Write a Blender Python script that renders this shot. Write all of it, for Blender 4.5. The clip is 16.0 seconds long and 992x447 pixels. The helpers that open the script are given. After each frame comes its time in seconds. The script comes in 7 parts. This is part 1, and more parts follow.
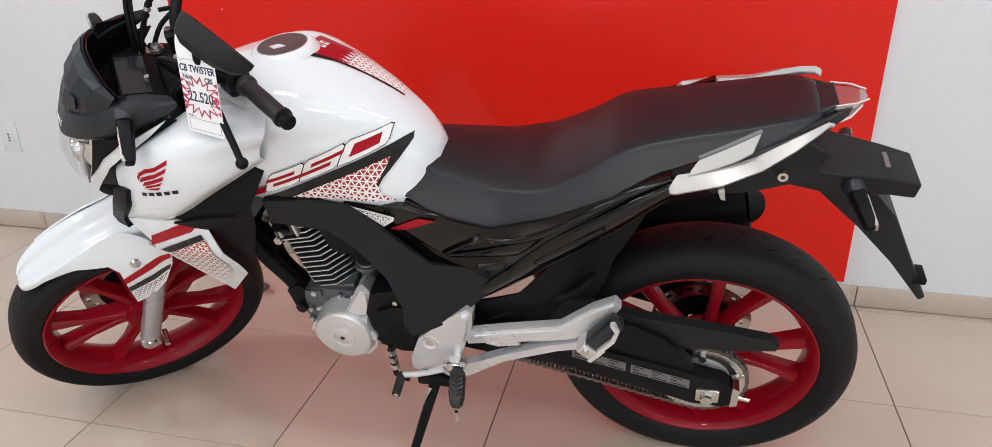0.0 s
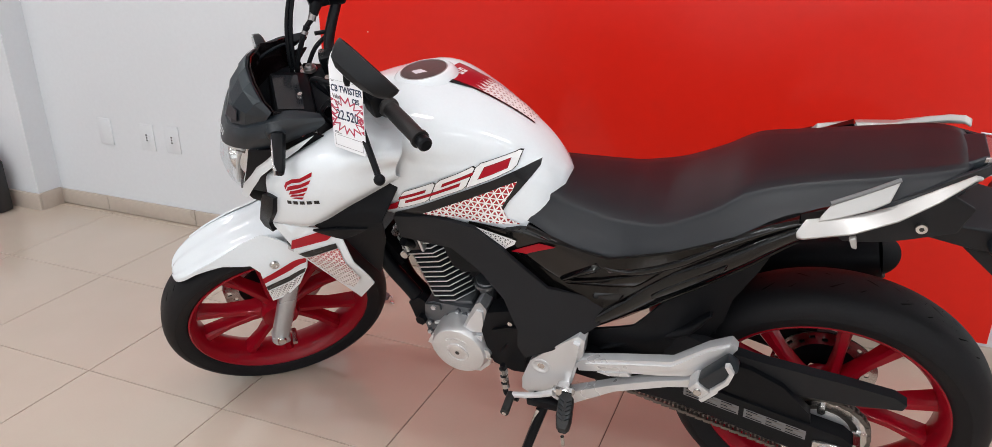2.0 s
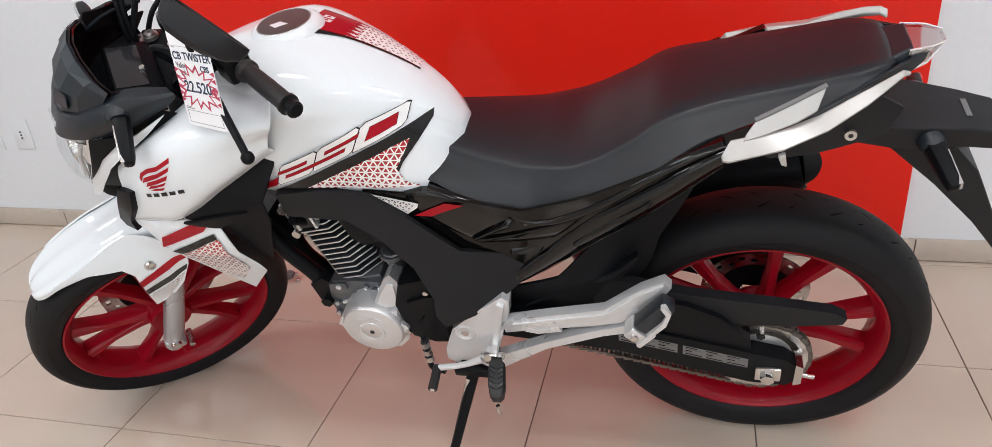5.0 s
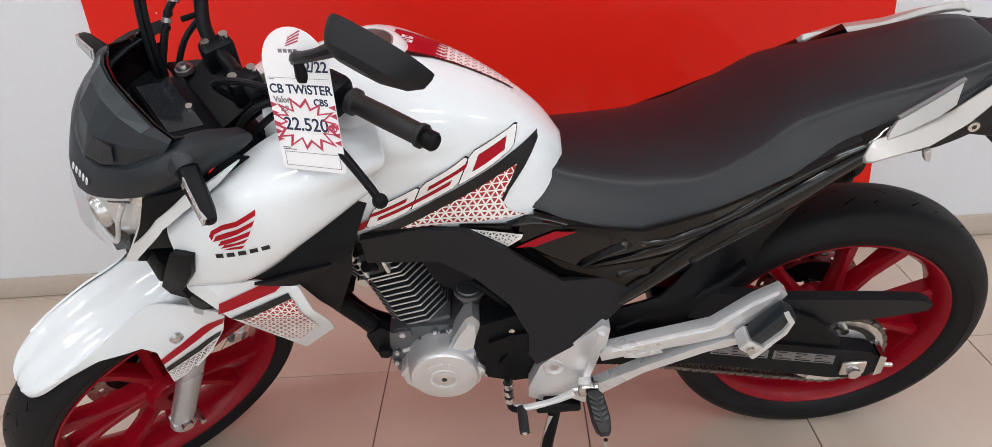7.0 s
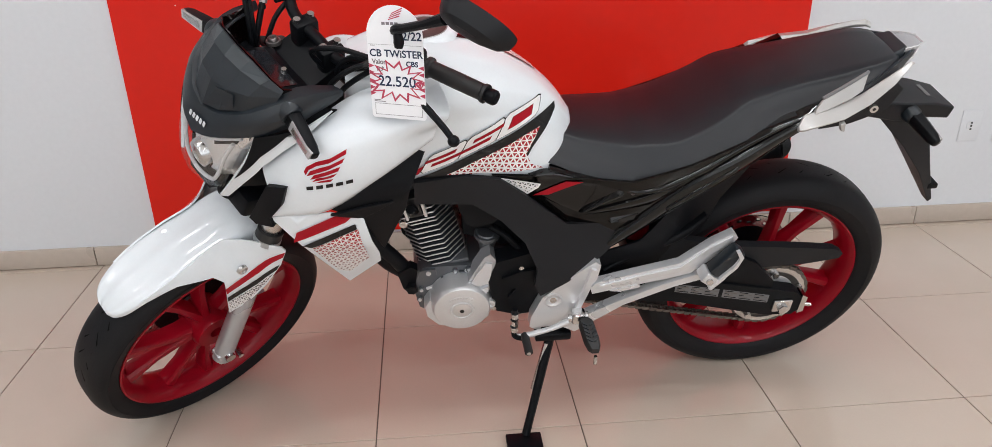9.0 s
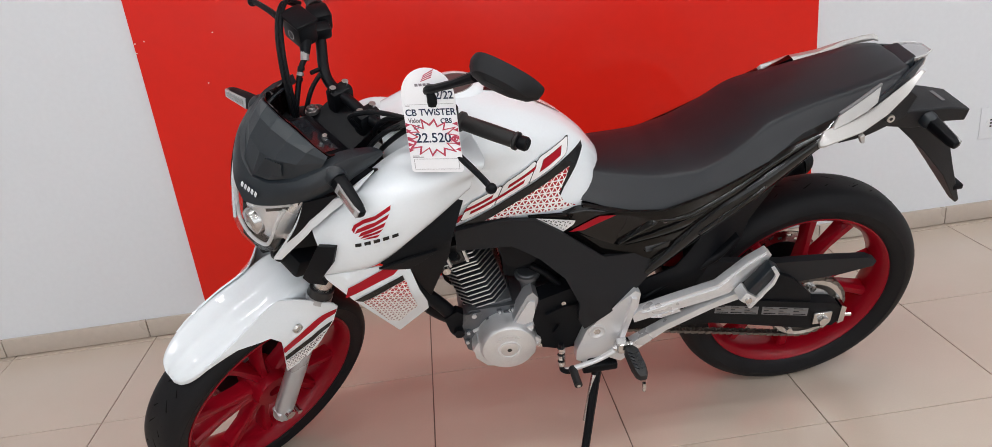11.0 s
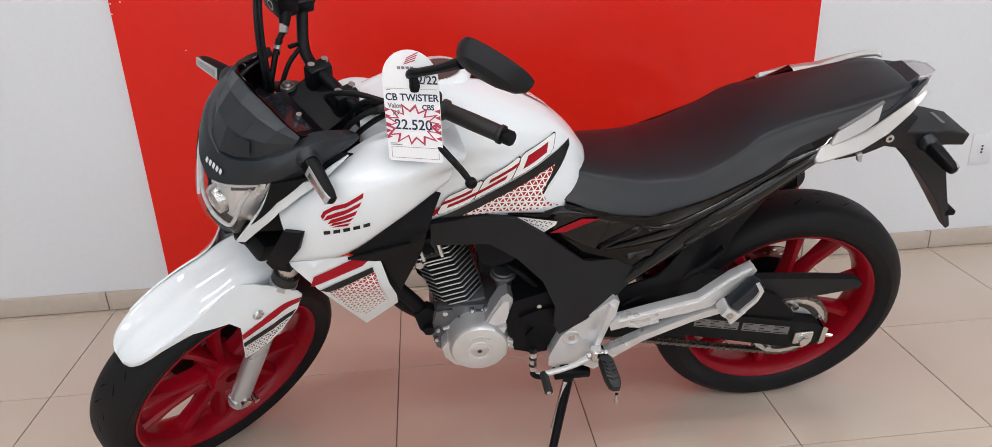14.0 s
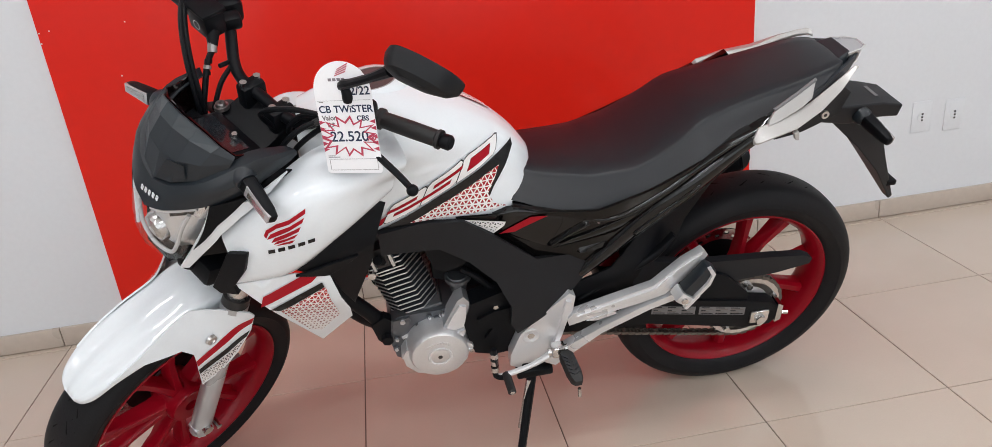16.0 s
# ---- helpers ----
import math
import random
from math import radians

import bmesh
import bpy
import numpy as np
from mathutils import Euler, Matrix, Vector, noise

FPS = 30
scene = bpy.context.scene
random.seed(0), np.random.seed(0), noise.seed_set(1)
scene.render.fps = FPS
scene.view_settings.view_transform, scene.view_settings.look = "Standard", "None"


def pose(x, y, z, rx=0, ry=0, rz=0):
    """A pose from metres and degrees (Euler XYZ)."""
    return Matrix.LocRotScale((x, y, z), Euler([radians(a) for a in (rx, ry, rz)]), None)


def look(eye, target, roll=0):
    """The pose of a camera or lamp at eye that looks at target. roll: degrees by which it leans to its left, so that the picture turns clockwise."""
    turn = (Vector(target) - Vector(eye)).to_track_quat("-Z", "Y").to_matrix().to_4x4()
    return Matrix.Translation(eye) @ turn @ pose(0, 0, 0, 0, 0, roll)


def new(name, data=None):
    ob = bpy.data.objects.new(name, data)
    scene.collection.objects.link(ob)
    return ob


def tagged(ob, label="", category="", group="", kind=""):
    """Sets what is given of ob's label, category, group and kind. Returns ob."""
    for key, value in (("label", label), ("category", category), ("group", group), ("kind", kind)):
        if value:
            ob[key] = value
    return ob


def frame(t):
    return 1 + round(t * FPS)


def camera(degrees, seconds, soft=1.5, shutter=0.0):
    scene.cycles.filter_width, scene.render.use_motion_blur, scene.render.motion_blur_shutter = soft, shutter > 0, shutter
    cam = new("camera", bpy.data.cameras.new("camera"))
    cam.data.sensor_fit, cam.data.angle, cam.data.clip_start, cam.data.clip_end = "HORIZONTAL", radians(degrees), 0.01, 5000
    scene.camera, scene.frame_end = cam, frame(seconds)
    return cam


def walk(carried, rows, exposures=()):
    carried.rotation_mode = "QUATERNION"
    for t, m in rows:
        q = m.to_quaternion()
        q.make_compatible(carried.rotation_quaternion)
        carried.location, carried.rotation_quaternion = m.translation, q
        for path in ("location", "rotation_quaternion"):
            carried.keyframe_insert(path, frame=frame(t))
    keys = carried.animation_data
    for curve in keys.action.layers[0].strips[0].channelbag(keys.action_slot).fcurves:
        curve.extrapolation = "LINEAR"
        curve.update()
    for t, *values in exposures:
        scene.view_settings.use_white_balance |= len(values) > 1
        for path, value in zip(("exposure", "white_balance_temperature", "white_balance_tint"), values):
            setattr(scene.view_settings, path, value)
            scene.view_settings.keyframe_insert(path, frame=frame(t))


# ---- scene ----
from mathutils.bvhtree import BVHTree

cam = camera(66.1, 16.0, soft=0.6)
PATH = [
    (0, (0.873, -1.303, 1.229), (0.453, 0.481, 0.43), -0.7),
    (0.5, (0.868, -1.313, 1.235), (0.386, 0.463, 0.453), -0.2),
    (1, (0.867, -1.336, 1.237), (0.286, 0.439, 0.523), -2.2),
    (1.5, (0.874, -1.34, 1.239), (0.279, 0.408, 0.472), 0.2),
    (2, (0.872, -1.333, 1.247), (0.157, 0.382, 0.506), -0.1),
    (2.5, (0.965, -1.3, 1.25), (0.194, 0.388, 0.503), 0.9),
    (3, (1.068, -1.296, 1.226), (0.119, 0.297, 0.476), 0.7),
    (3.5, (1.103, -1.28, 1.222), (0.306, 0.359, 0.398), 0.2),
    (6, (0.618, -1.129, 1.208), (0.24, 0.618, 0.311), -5.3),
    (6.5, (0.547, -1.118, 1.216), (0.256, 0.674, 0.378), -3.6),
    (7, (0.385, -1.14, 1.222), (0.312, 0.653, 0.339), -4.9),
    (7.5, (0.278, -1.135, 1.205), (0.454, 0.599, 0.224), -1.5),
    (8, (0.266, -1.212, 1.209), (0.47, 0.558, 0.301), -2.2),
    (8.5, (0.22, -1.351, 1.231), (0.456, 0.453, 0.402), -1.6),
    (9, (0.163, -1.479, 1.234), (0.326, 0.333, 0.404), -0.7),
    (9.5, (0.114, -1.551, 1.262), (0.293, 0.306, 0.54), -1.8),
    (12, (0.147, -1.47, 1.266), (0.203, 0.389, 0.531), -8.4),
    (12.5, (0.151, -1.435, 1.262), (0.195, 0.427, 0.534), -6.8),
    (13, (0.119, -1.435, 1.259), (0.175, 0.429, 0.536), -3.3),
    (13.5, (0.114, -1.449, 1.243), (0.189, 0.386, 0.449), -0.4),
    (14, (0.141, -1.461, 1.249), (0.296, 0.383, 0.49), -2.2),
    (14.5, (0.151, -1.474, 1.252), (0.256, 0.381, 0.512), -4.4),
    (15, (0.16, -1.482, 1.243), (0.27, 0.344, 0.433), -4.6),
    (15.5, (0.177, -1.465, 1.238), (0.408, 0.34, 0.407), -5.5),
    (16, (0.182, -1.46, 1.25), (0.418, 0.373, 0.486), -5.7),
]
EXPOSURES = [(0, 0.09), (1, 0.11), (2, 0.06), (3, 0.04), (3.7, 0.07), (6, 0.12), (7, 0.05), (8, 0.03), (9.5, -0.03), (12, -0.02), (13, -0.04), (14, 0.0), (16, 0.0)]
walk(cam, [(t, look(eye, target, roll)) for t, eye, target, roll in PATH], EXPOSURES)

# ---- world and light ----
world = bpy.data.worlds.new("world")
scene.world = world
world.use_nodes = True
wt = world.node_tree
sky = wt.nodes.new("ShaderNodeTexSky")
sky.sky_type, sky.sun_disc = "NISHITA", False
sky.sun_elevation, sky.sun_rotation = radians(42), radians(200)
wt.nodes["Background"].inputs[1].default_value = 0.12
wt.links.new(sky.outputs[0], wt.nodes["Background"].inputs[0])
scene.view_settings.exposure = 0.0

FLOOR_X, FLOOR_Y, WALL_Y, CEIL_Z = (-5.0, 4.5), (-5.0, 1.035), 1.035, 3.0
ALCOVE_Y = 1.20


def area_lamp(name, m, sx, sy, watts, colour):
    data = bpy.data.lights.new(name, "AREA")
    data.shape, data.size, data.size_y, data.energy, data.color = "RECTANGLE", sx, sy, watts, colour
    ob = new(name, data)
    ob.matrix_world = m
    return ob


# fill for an assumed, unseen shop window behind the camera, and the ceiling tubes
area_lamp("unseen_window_fill", look((0.4, -4.9, 1.55), (0.4, 0, 1.3)), 5.0, 2.3, 30, (0.93, 0.97, 1.0))
TUBES = [(x, y) for x in (-2.9, -1.2, 0.5, 2.2, 3.9) for y in (-3.7, -2.3, -0.7)]
for tx, ty in TUBES:
    area_lamp("tube_light", look((tx, ty, CEIL_Z - 0.09), (tx, ty, 0)), 0.60, 0.13, 9.8, (0.97, 0.985, 1.0))


# ---- materials ----
def nodes_of(name):
    m = bpy.data.materials.new(name)
    m.use_nodes = True
    nt = m.node_tree
    return m, nt, nt.nodes["Principled BSDF"]


def node(nt, kind, **inputs):
    n = nt.nodes.new(kind)
    for key, value in inputs.items():
        n.inputs[key.replace("_", " ")].default_value = value
    return n


def surface(name, colour, rough, metal=0.0, coat=0.0, grain=200.0, vary=0.06, bump=0.0, blotch=6.0, rvary=0.06, spec=0.5, coat_rough=0.03):
    """Base colour with fine grain and broad unevenness, a little relief, uneven gloss."""
    m, nt, b = nodes_of(name)
    tc = nt.nodes.new("ShaderNodeTexCoord")
    fine = node(nt, "ShaderNodeTexNoise", Scale=grain, Detail=4.0)
    broad = node(nt, "ShaderNodeTexNoise", Scale=blotch, Detail=3.0)
    for n in (fine, broad):
        nt.links.new(tc.outputs["Object"], n.inputs["Vector"])
    add = nt.nodes.new("ShaderNodeMath")
    add.operation = "ADD"
    nt.links.new(fine.outputs[0], add.inputs[0])
    nt.links.new(broad.outputs[0], add.inputs[1])
    val = nt.nodes.new("ShaderNodeMapRange")
    val.inputs["From Min"].default_value, val.inputs["From Max"].default_value = 0.6, 1.4
    val.inputs["To Min"].default_value, val.inputs["To Max"].default_value = 1 - vary, 1 + vary
    nt.links.new(add.outputs[0], val.inputs[0])
    hsv = nt.nodes.new("ShaderNodeHueSaturation")
    hsv.inputs["Color"].default_value = (*colour, 1)
    nt.links.new(val.outputs[0], hsv.inputs["Value"])
    nt.links.new(hsv.outputs[0], b.inputs["Base Color"])
    rr = nt.nodes.new("ShaderNodeMapRange")
    rr.inputs["From Min"].default_value, rr.inputs["From Max"].default_value = 0.3, 0.7
    rr.inputs["To Min"].default_value, rr.inputs["To Max"].default_value = max(rough - rvary, 0.01), rough + rvary
    nt.links.new(broad.outputs[0], rr.inputs[0])
    nt.links.new(rr.outputs[0], b.inputs["Roughness"])
    b.inputs["Metallic"].default_value = metal
    b.inputs["Coat Weight"].default_value = coat
    b.inputs["Coat Roughness"].default_value = coat_rough
    b.inputs["Specular IOR Level"].default_value = spec
    if bump:
        bn = node(nt, "ShaderNodeBump", Strength=bump, Distance=0.001)
        nt.links.new(fine.outputs[0], bn.inputs["Height"])
        nt.links.new(bn.outputs[0], b.inputs["Normal"])
    return m


def lattice(name, fill_top, fill_low, line, cell, turn, z_top, z_low, w_top, w_low, flat=False):
    """Printed triangular lattice whose lines widen downwards until only small cells are left."""
    m, nt, b = nodes_of(name)
    tc = nt.nodes.new("ShaderNodeTexCoord")
    sep = nt.nodes.new("ShaderNodeSeparateXYZ")
    nt.links.new(tc.outputs["Object"], sep.inputs[0])

    def math_node(op, a, c):
        n = nt.nodes.new("ShaderNodeMath")
        n.operation = op
        for k, v in enumerate((a, c)):
            if v is None:
                continue
            if isinstance(v, (int, float)):
                n.inputs[k].default_value = v
            else:
                nt.links.new(v, n.inputs[k])
        return n.outputs[0]

    along, up = sep.outputs["X"], sep.outputs["Y" if flat else "Z"]
    near = None
    for k in range(3):
        a = radians(turn + 60 * k)
        d = math_node("ADD", math_node("MULTIPLY", along, math.cos(a) / cell), math_node("MULTIPLY", up, math.sin(a) / cell))
        d = math_node("ABSOLUTE", math_node("SUBTRACT", math_node("FRACT", d, None), 0.5), None)
        near = d if near is None else math_node("MAXIMUM", near, d)
    fade = nt.nodes.new("ShaderNodeMapRange")
    nt.links.new(sep.outputs["Z"], fade.inputs[0])
    fade.inputs["From Min"].default_value, fade.inputs["From Max"].default_value = z_low, z_top
    width = nt.nodes.new("ShaderNodeMapRange")
    nt.links.new(fade.outputs[0], width.inputs[0])
    width.inputs["To Min"].default_value, width.inputs["To Max"].default_value = 0.5 - w_low, 0.5 - w_top
    is_line = math_node("GREATER_THAN", near, width.outputs[0])
    fill = nt.nodes.new("ShaderNodeMix")
    fill.data_type = "RGBA"
    nt.links.new(fade.outputs[0], fill.inputs[0])
    fill.inputs[6].default_value, fill.inputs[7].default_value = (*fill_low, 1), (*fill_top, 1)
    out = nt.nodes.new("ShaderNodeMix")
    out.data_type = "RGBA"
    nt.links.new(is_line, out.inputs[0])
    nt.links.new(fill.outputs[2], out.inputs[6])
    out.inputs[7].default_value = (*line, 1)
    nt.links.new(out.outputs[2], b.inputs["Base Color"])
    b.inputs["Roughness"].default_value = 0.22
    b.inputs["Coat Weight"].default_value = 0.6
    return m


def clear_plastic(name, colour, rough=0.02, alpha_mix=0.75):
    """Thin clear shell: mostly lets light straight through, with a glossy skin."""
    m, nt, b = nodes_of(name)
    b.inputs["Base Color"].default_value = (*colour, 1)
    b.inputs["Roughness"].default_value = rough
    b.inputs["Specular IOR Level"].default_value = 0.6
    tr = nt.nodes.new("ShaderNodeBsdfTransparent")
    tr.inputs[0].default_value = (*colour, 1)
    mix = nt.nodes.new("ShaderNodeMixShader")
    mix.inputs[0].default_value = alpha_mix
    gl = nt.nodes.new("ShaderNodeBsdfGlossy")
    gl.inputs["Roughness"].default_value = rough
    nt.links.new(gl.outputs[0], mix.inputs[1])
    nt.links.new(tr.outputs[0], mix.inputs[2])
    nt.links.new(mix.outputs[0], nt.nodes["Material Output"].inputs[0])
    return m


def glow(name, colour, strength):
    m, nt, b = nodes_of(name)
    b.inputs["Emission Color"].default_value = (*colour, 1)
    b.inputs["Emission Strength"].default_value = strength
    return m


WHITE_PAINT = surface("white_gloss_paint", (0.745, 0.79, 0.825), 0.5, coat=1.0, vary=0.02, blotch=3.0, rvary=0.04, spec=0.2, coat_rough=0.015)
RED_RIM = surface("crimson_wheel_paint", (0.27, 0.0025, 0.011), 0.34, coat=0.30, spec=0.08, grain=400, vary=0.08, rvary=0.06)
RED_DECAL = surface("red_print", (0.36, 0.004, 0.014), 0.4, coat=0.22, spec=0.1, vary=0.04)
DARK_RED = surface("dark_red_print", (0.16, 0.008, 0.014), 0.3, coat=0.5, vary=0.05)
BLACK_DECAL = surface("black_print", (0.006, 0.006, 0.007), 0.3, coat=0.25, vary=0.1, spec=0.25)
WHITE_DECAL = surface("white_print", (0.82, 0.82, 0.82), 0.3, coat=0.4, vary=0.03)
GREY_DECAL = surface("grey_print", (0.16, 0.16, 0.165), 0.5, vary=0.12, grain=500)
SATIN_BLACK = surface("satin_black_plastic", (0.0048, 0.0054, 0.0070), 0.42, grain=900, vary=0.15, bump=0.2, rvary=0.08, spec=0.13)
MATT_GREY = surface("matt_charcoal_plastic", (0.0125, 0.0133, 0.0158), 0.5, grain=1100, vary=0.14, bump=0.3, rvary=0.06, spec=0.22)
COWL_GREY = surface("charcoal_cowl_plastic", (0.0080, 0.0125, 0.0175), 0.36, grain=900, vary=0.12, bump=0.2, rvary=0.08)
VISOR_LIT = surface("lit_cowl_plastic", (0.026, 0.034, 0.040), 0.34, grain=900, vary=0.1, rvary=0.06)
GLOSS_BLACK = surface("gloss_black_plastic", (0.002, 0.002, 0.0024), 0.035, coat=0.0, vary=0.2, rvary=0.01, spec=0.42)
MIRROR_BLACK = surface("mirror_housing_plastic", (0.0075, 0.0085, 0.0105), 0.46, grain=900, vary=0.15, bump=0.2, rvary=0.08, spec=0.25)
SCREEN_BLACK = surface("smoked_screen_plastic", (0.0045, 0.0022, 0.0026), 0.09, vary=0.15, rvary=0.03, spec=0.5)
SIDE_BLACK = surface("dark_side_plastic", (0.0030, 0.0028, 0.0028), 0.10, grain=900, vary=0.2, bump=0.03, rvary=0.03, spec=0.24)
GROOVE_SHADE = surface("shadowed_tread_rubber", (0.002, 0.002, 0.002), 0.8, vary=0.1, spec=0.05)
SEAT_VINYL = surface("charcoal_seat_vinyl", (0.0075, 0.0092, 0.0130), 0.36, grain=650, vary=0.15, bump=0.12, rvary=0.05, blotch=4.0, spec=0.44)
RUBBER = surface("tyre_rubber", (0.0095, 0.0095, 0.011), 0.55, grain=300, vary=0.2, bump=0.3, rvary=0.1, spec=0.17)
GRIP_RUBBER = surface("grip_rubber", (0.009, 0.009, 0.0095), 0.55, grain=700, vary=0.2, bump=0.4)
ENGINE_GREY = surface("dark_engine_casting", (0.15, 0.16, 0.175), 0.42, metal=0.8, grain=500, vary=0.2, bump=0.45, rvary=0.1)
ALUMINIUM = surface("cast_aluminium", (0.70, 0.71, 0.725), 0.36, metal=0.7, grain=600, vary=0.14, bump=0.35, rvary=0.1)
FIN_DARK = surface("shaded_dark_fin_casting", (0.05, 0.056, 0.068), 0.5, metal=0.5, grain=500, vary=0.2, bump=0.3, rvary=0.1)
FIN_METAL = surface("engine_fin_metal", (0.74, 0.74, 0.75), 0.34, metal=0.9, grain=500, vary=0.16, bump=0.3, rvary=0.1)
SILVER_PAINT = surface("silver_paint", (0.46, 0.475, 0.50), 0.30, metal=0.6, coat=0.4, grain=1200, vary=0.06, rvary=0.05)
HANGER_SILVER = surface("cast_silver_paint", (0.70, 0.71, 0.73), 0.30, metal=0.5, coat=0.35, grain=1200, vary=0.06, rvary=0.05)
PALE_SILVER = surface("pale_silver_paint", (0.66, 0.66, 0.67), 0.3, metal=0.3, coat=0.5, grain=1200, vary=0.04, rvary=0.05)
RAIL_SILVER = surface("rail_silver_paint", (0.47, 0.465, 0.455), 0.36, metal=0.35, coat=0.2, grain=1200, vary=0.05, rvary=0.05)
STEEL = surface("bright_steel", (0.62, 0.61, 0.60), 0.24, metal=1.0, grain=500, vary=0.08, rvary=0.08)
LOCK_STEEL = surface("dull_lock_steel", (0.30, 0.28, 0.28), 0.35, metal=0.9, vary=0.12)
CHAIN_STEEL = surface("oiled_chain_steel", (0.17, 0.155, 0.14), 0.38, metal=0.8, grain=400, vary=0.2)
MIRROR_GLASS = surface("mirror_glass", (0.85, 0.83, 0.84), 0.02, metal=1.0, vary=0.01, rvary=0.005)
TAIL_CLEAR = clear_plastic("clear_tail_lens", (0.86, 0.84, 0.85), 0.04, 0.55)
CLEAR = clear_plastic("clear_lens", (0.95, 0.97, 0.98), 0.02, 0.88)
LAMP_CHROME = surface("bright_lamp_chrome", (0.90, 0.91, 0.93), 0.27, metal=0.85, vary=0.05, rvary=0.05)
CLEAR_GREY = surface("clear_grey_lens", (0.52, 0.53, 0.54), 0.10, metal=0.35, coat=1.0, vary=0.1, grain=900)
SMOKE = surface("smoked_visor_plastic", (0.014, 0.016, 0.02), 0.16, coat=0.4, vary=0.1, rvary=0.05)
CAP_METAL = surface("dark_cap_metal", (0.125, 0.095, 0.095), 0.42, metal=0.6, vary=0.16)
CAP_RIM = surface("dull_cap_rim", (0.36, 0.355, 0.355), 0.40, metal=0.8, vary=0.10)
PAPER = surface("white_card", (0.90, 0.91, 0.94), 0.55, vary=0.02, grain=300)
INK_BLUE = surface("dark_blue_ink", (0.015, 0.03, 0.075), 0.6, vary=0.1)
INK_RED = surface("magenta_red_ink", (0.48, 0.05, 0.10), 0.6, vary=0.1)
INK_GREY = surface("grey_ink", (0.22, 0.20, 0.22), 0.6, vary=0.1)
PINK_CLOTH = surface("pink_bag_fabric", (0.72, 0.045, 0.21), 0.7, grain=350, vary=0.12, bump=0.5)
PINK_RIBBON = surface("pale_pink_ribbon", (0.80, 0.42, 0.58), 0.5, vary=0.06, grain=300)
TANK_MESH = lattice("red_lattice_print", (0.42, 0.009, 0.017), (0.30, 0.04, 0.05), (0.82, 0.80, 0.80), 0.0118, 20, 0.84, 0.735, 0.055, 0.17)
SHROUD_MESH = lattice("shroud_lattice_print", (0.42, 0.015, 0.022), (0.10, 0.08, 0.09), (0.82, 0.80, 0.80), 0.0105, 12, 0.69, 0.51, 0.075, 0.24)
DOT_MESH = lattice("dotted_print", (0.05, 0.05, 0.055), (0.12, 0.12, 0.13), (0.82, 0.82, 0.82), 0.009, 15, 0.735, 0.69, 0.13, 0.24)
FENDER_MESH = lattice("fender_dotted_print", (0.06, 0.05, 0.06), (0.2, 0.2, 0.2), (0.82, 0.82, 0.82), 0.008, 30, 0.50, 0.43, 0.12, 0.25)
STRIP_MESH = lattice("tank_top_lattice", (0.50, 0.014, 0.022), (0.25, 0.2, 0.2), (0.82, 0.82, 0.82), 0.011, 0, 0.99, 0.93, 0.09, 0.2, True)

WALL_PAINT = surface("white_wall_paint", (0.70, 0.725, 0.755), 0.55, grain=60, vary=0.025, bump=0.15, blotch=1.2, rvary=0.05)
RED_PANEL = surface("glossy_red_panel", (0.70, 0.014, 0.005), 0.34, coat=0.10, spec=0.25, grain=30, vary=0.03, blotch=1.5, rvary=0.04, coat_rough=0.06)
SKIRTING = surface("beige_skirting_tile", (0.50, 0.43, 0.37), 0.3, grain=40, vary=0.06, blotch=3.0)
CEILING_WHITE = surface("ceiling_paint", (0.8, 0.8, 0.8), 0.7, grain=50, vary=0.02)
GROUT = surface("dark_grout", (0.15, 0.115, 0.095), 0.8, grain=200, vary=0.15)
OUTLET_WHITE = surface("white_outlet_plastic", (0.72, 0.745, 0.77), 0.4, vary=0.02)
DARK_SLOT = surface("dark_plastic", (0.016, 0.016, 0.017), 0.5)
TUBE_GLOW = glow("lamp_diffuser", (0.97, 0.98, 1.0), 7.0)
DAY_GLOW = glow("daylight_backdrop", (0.93, 0.97, 1.0), 0.45)


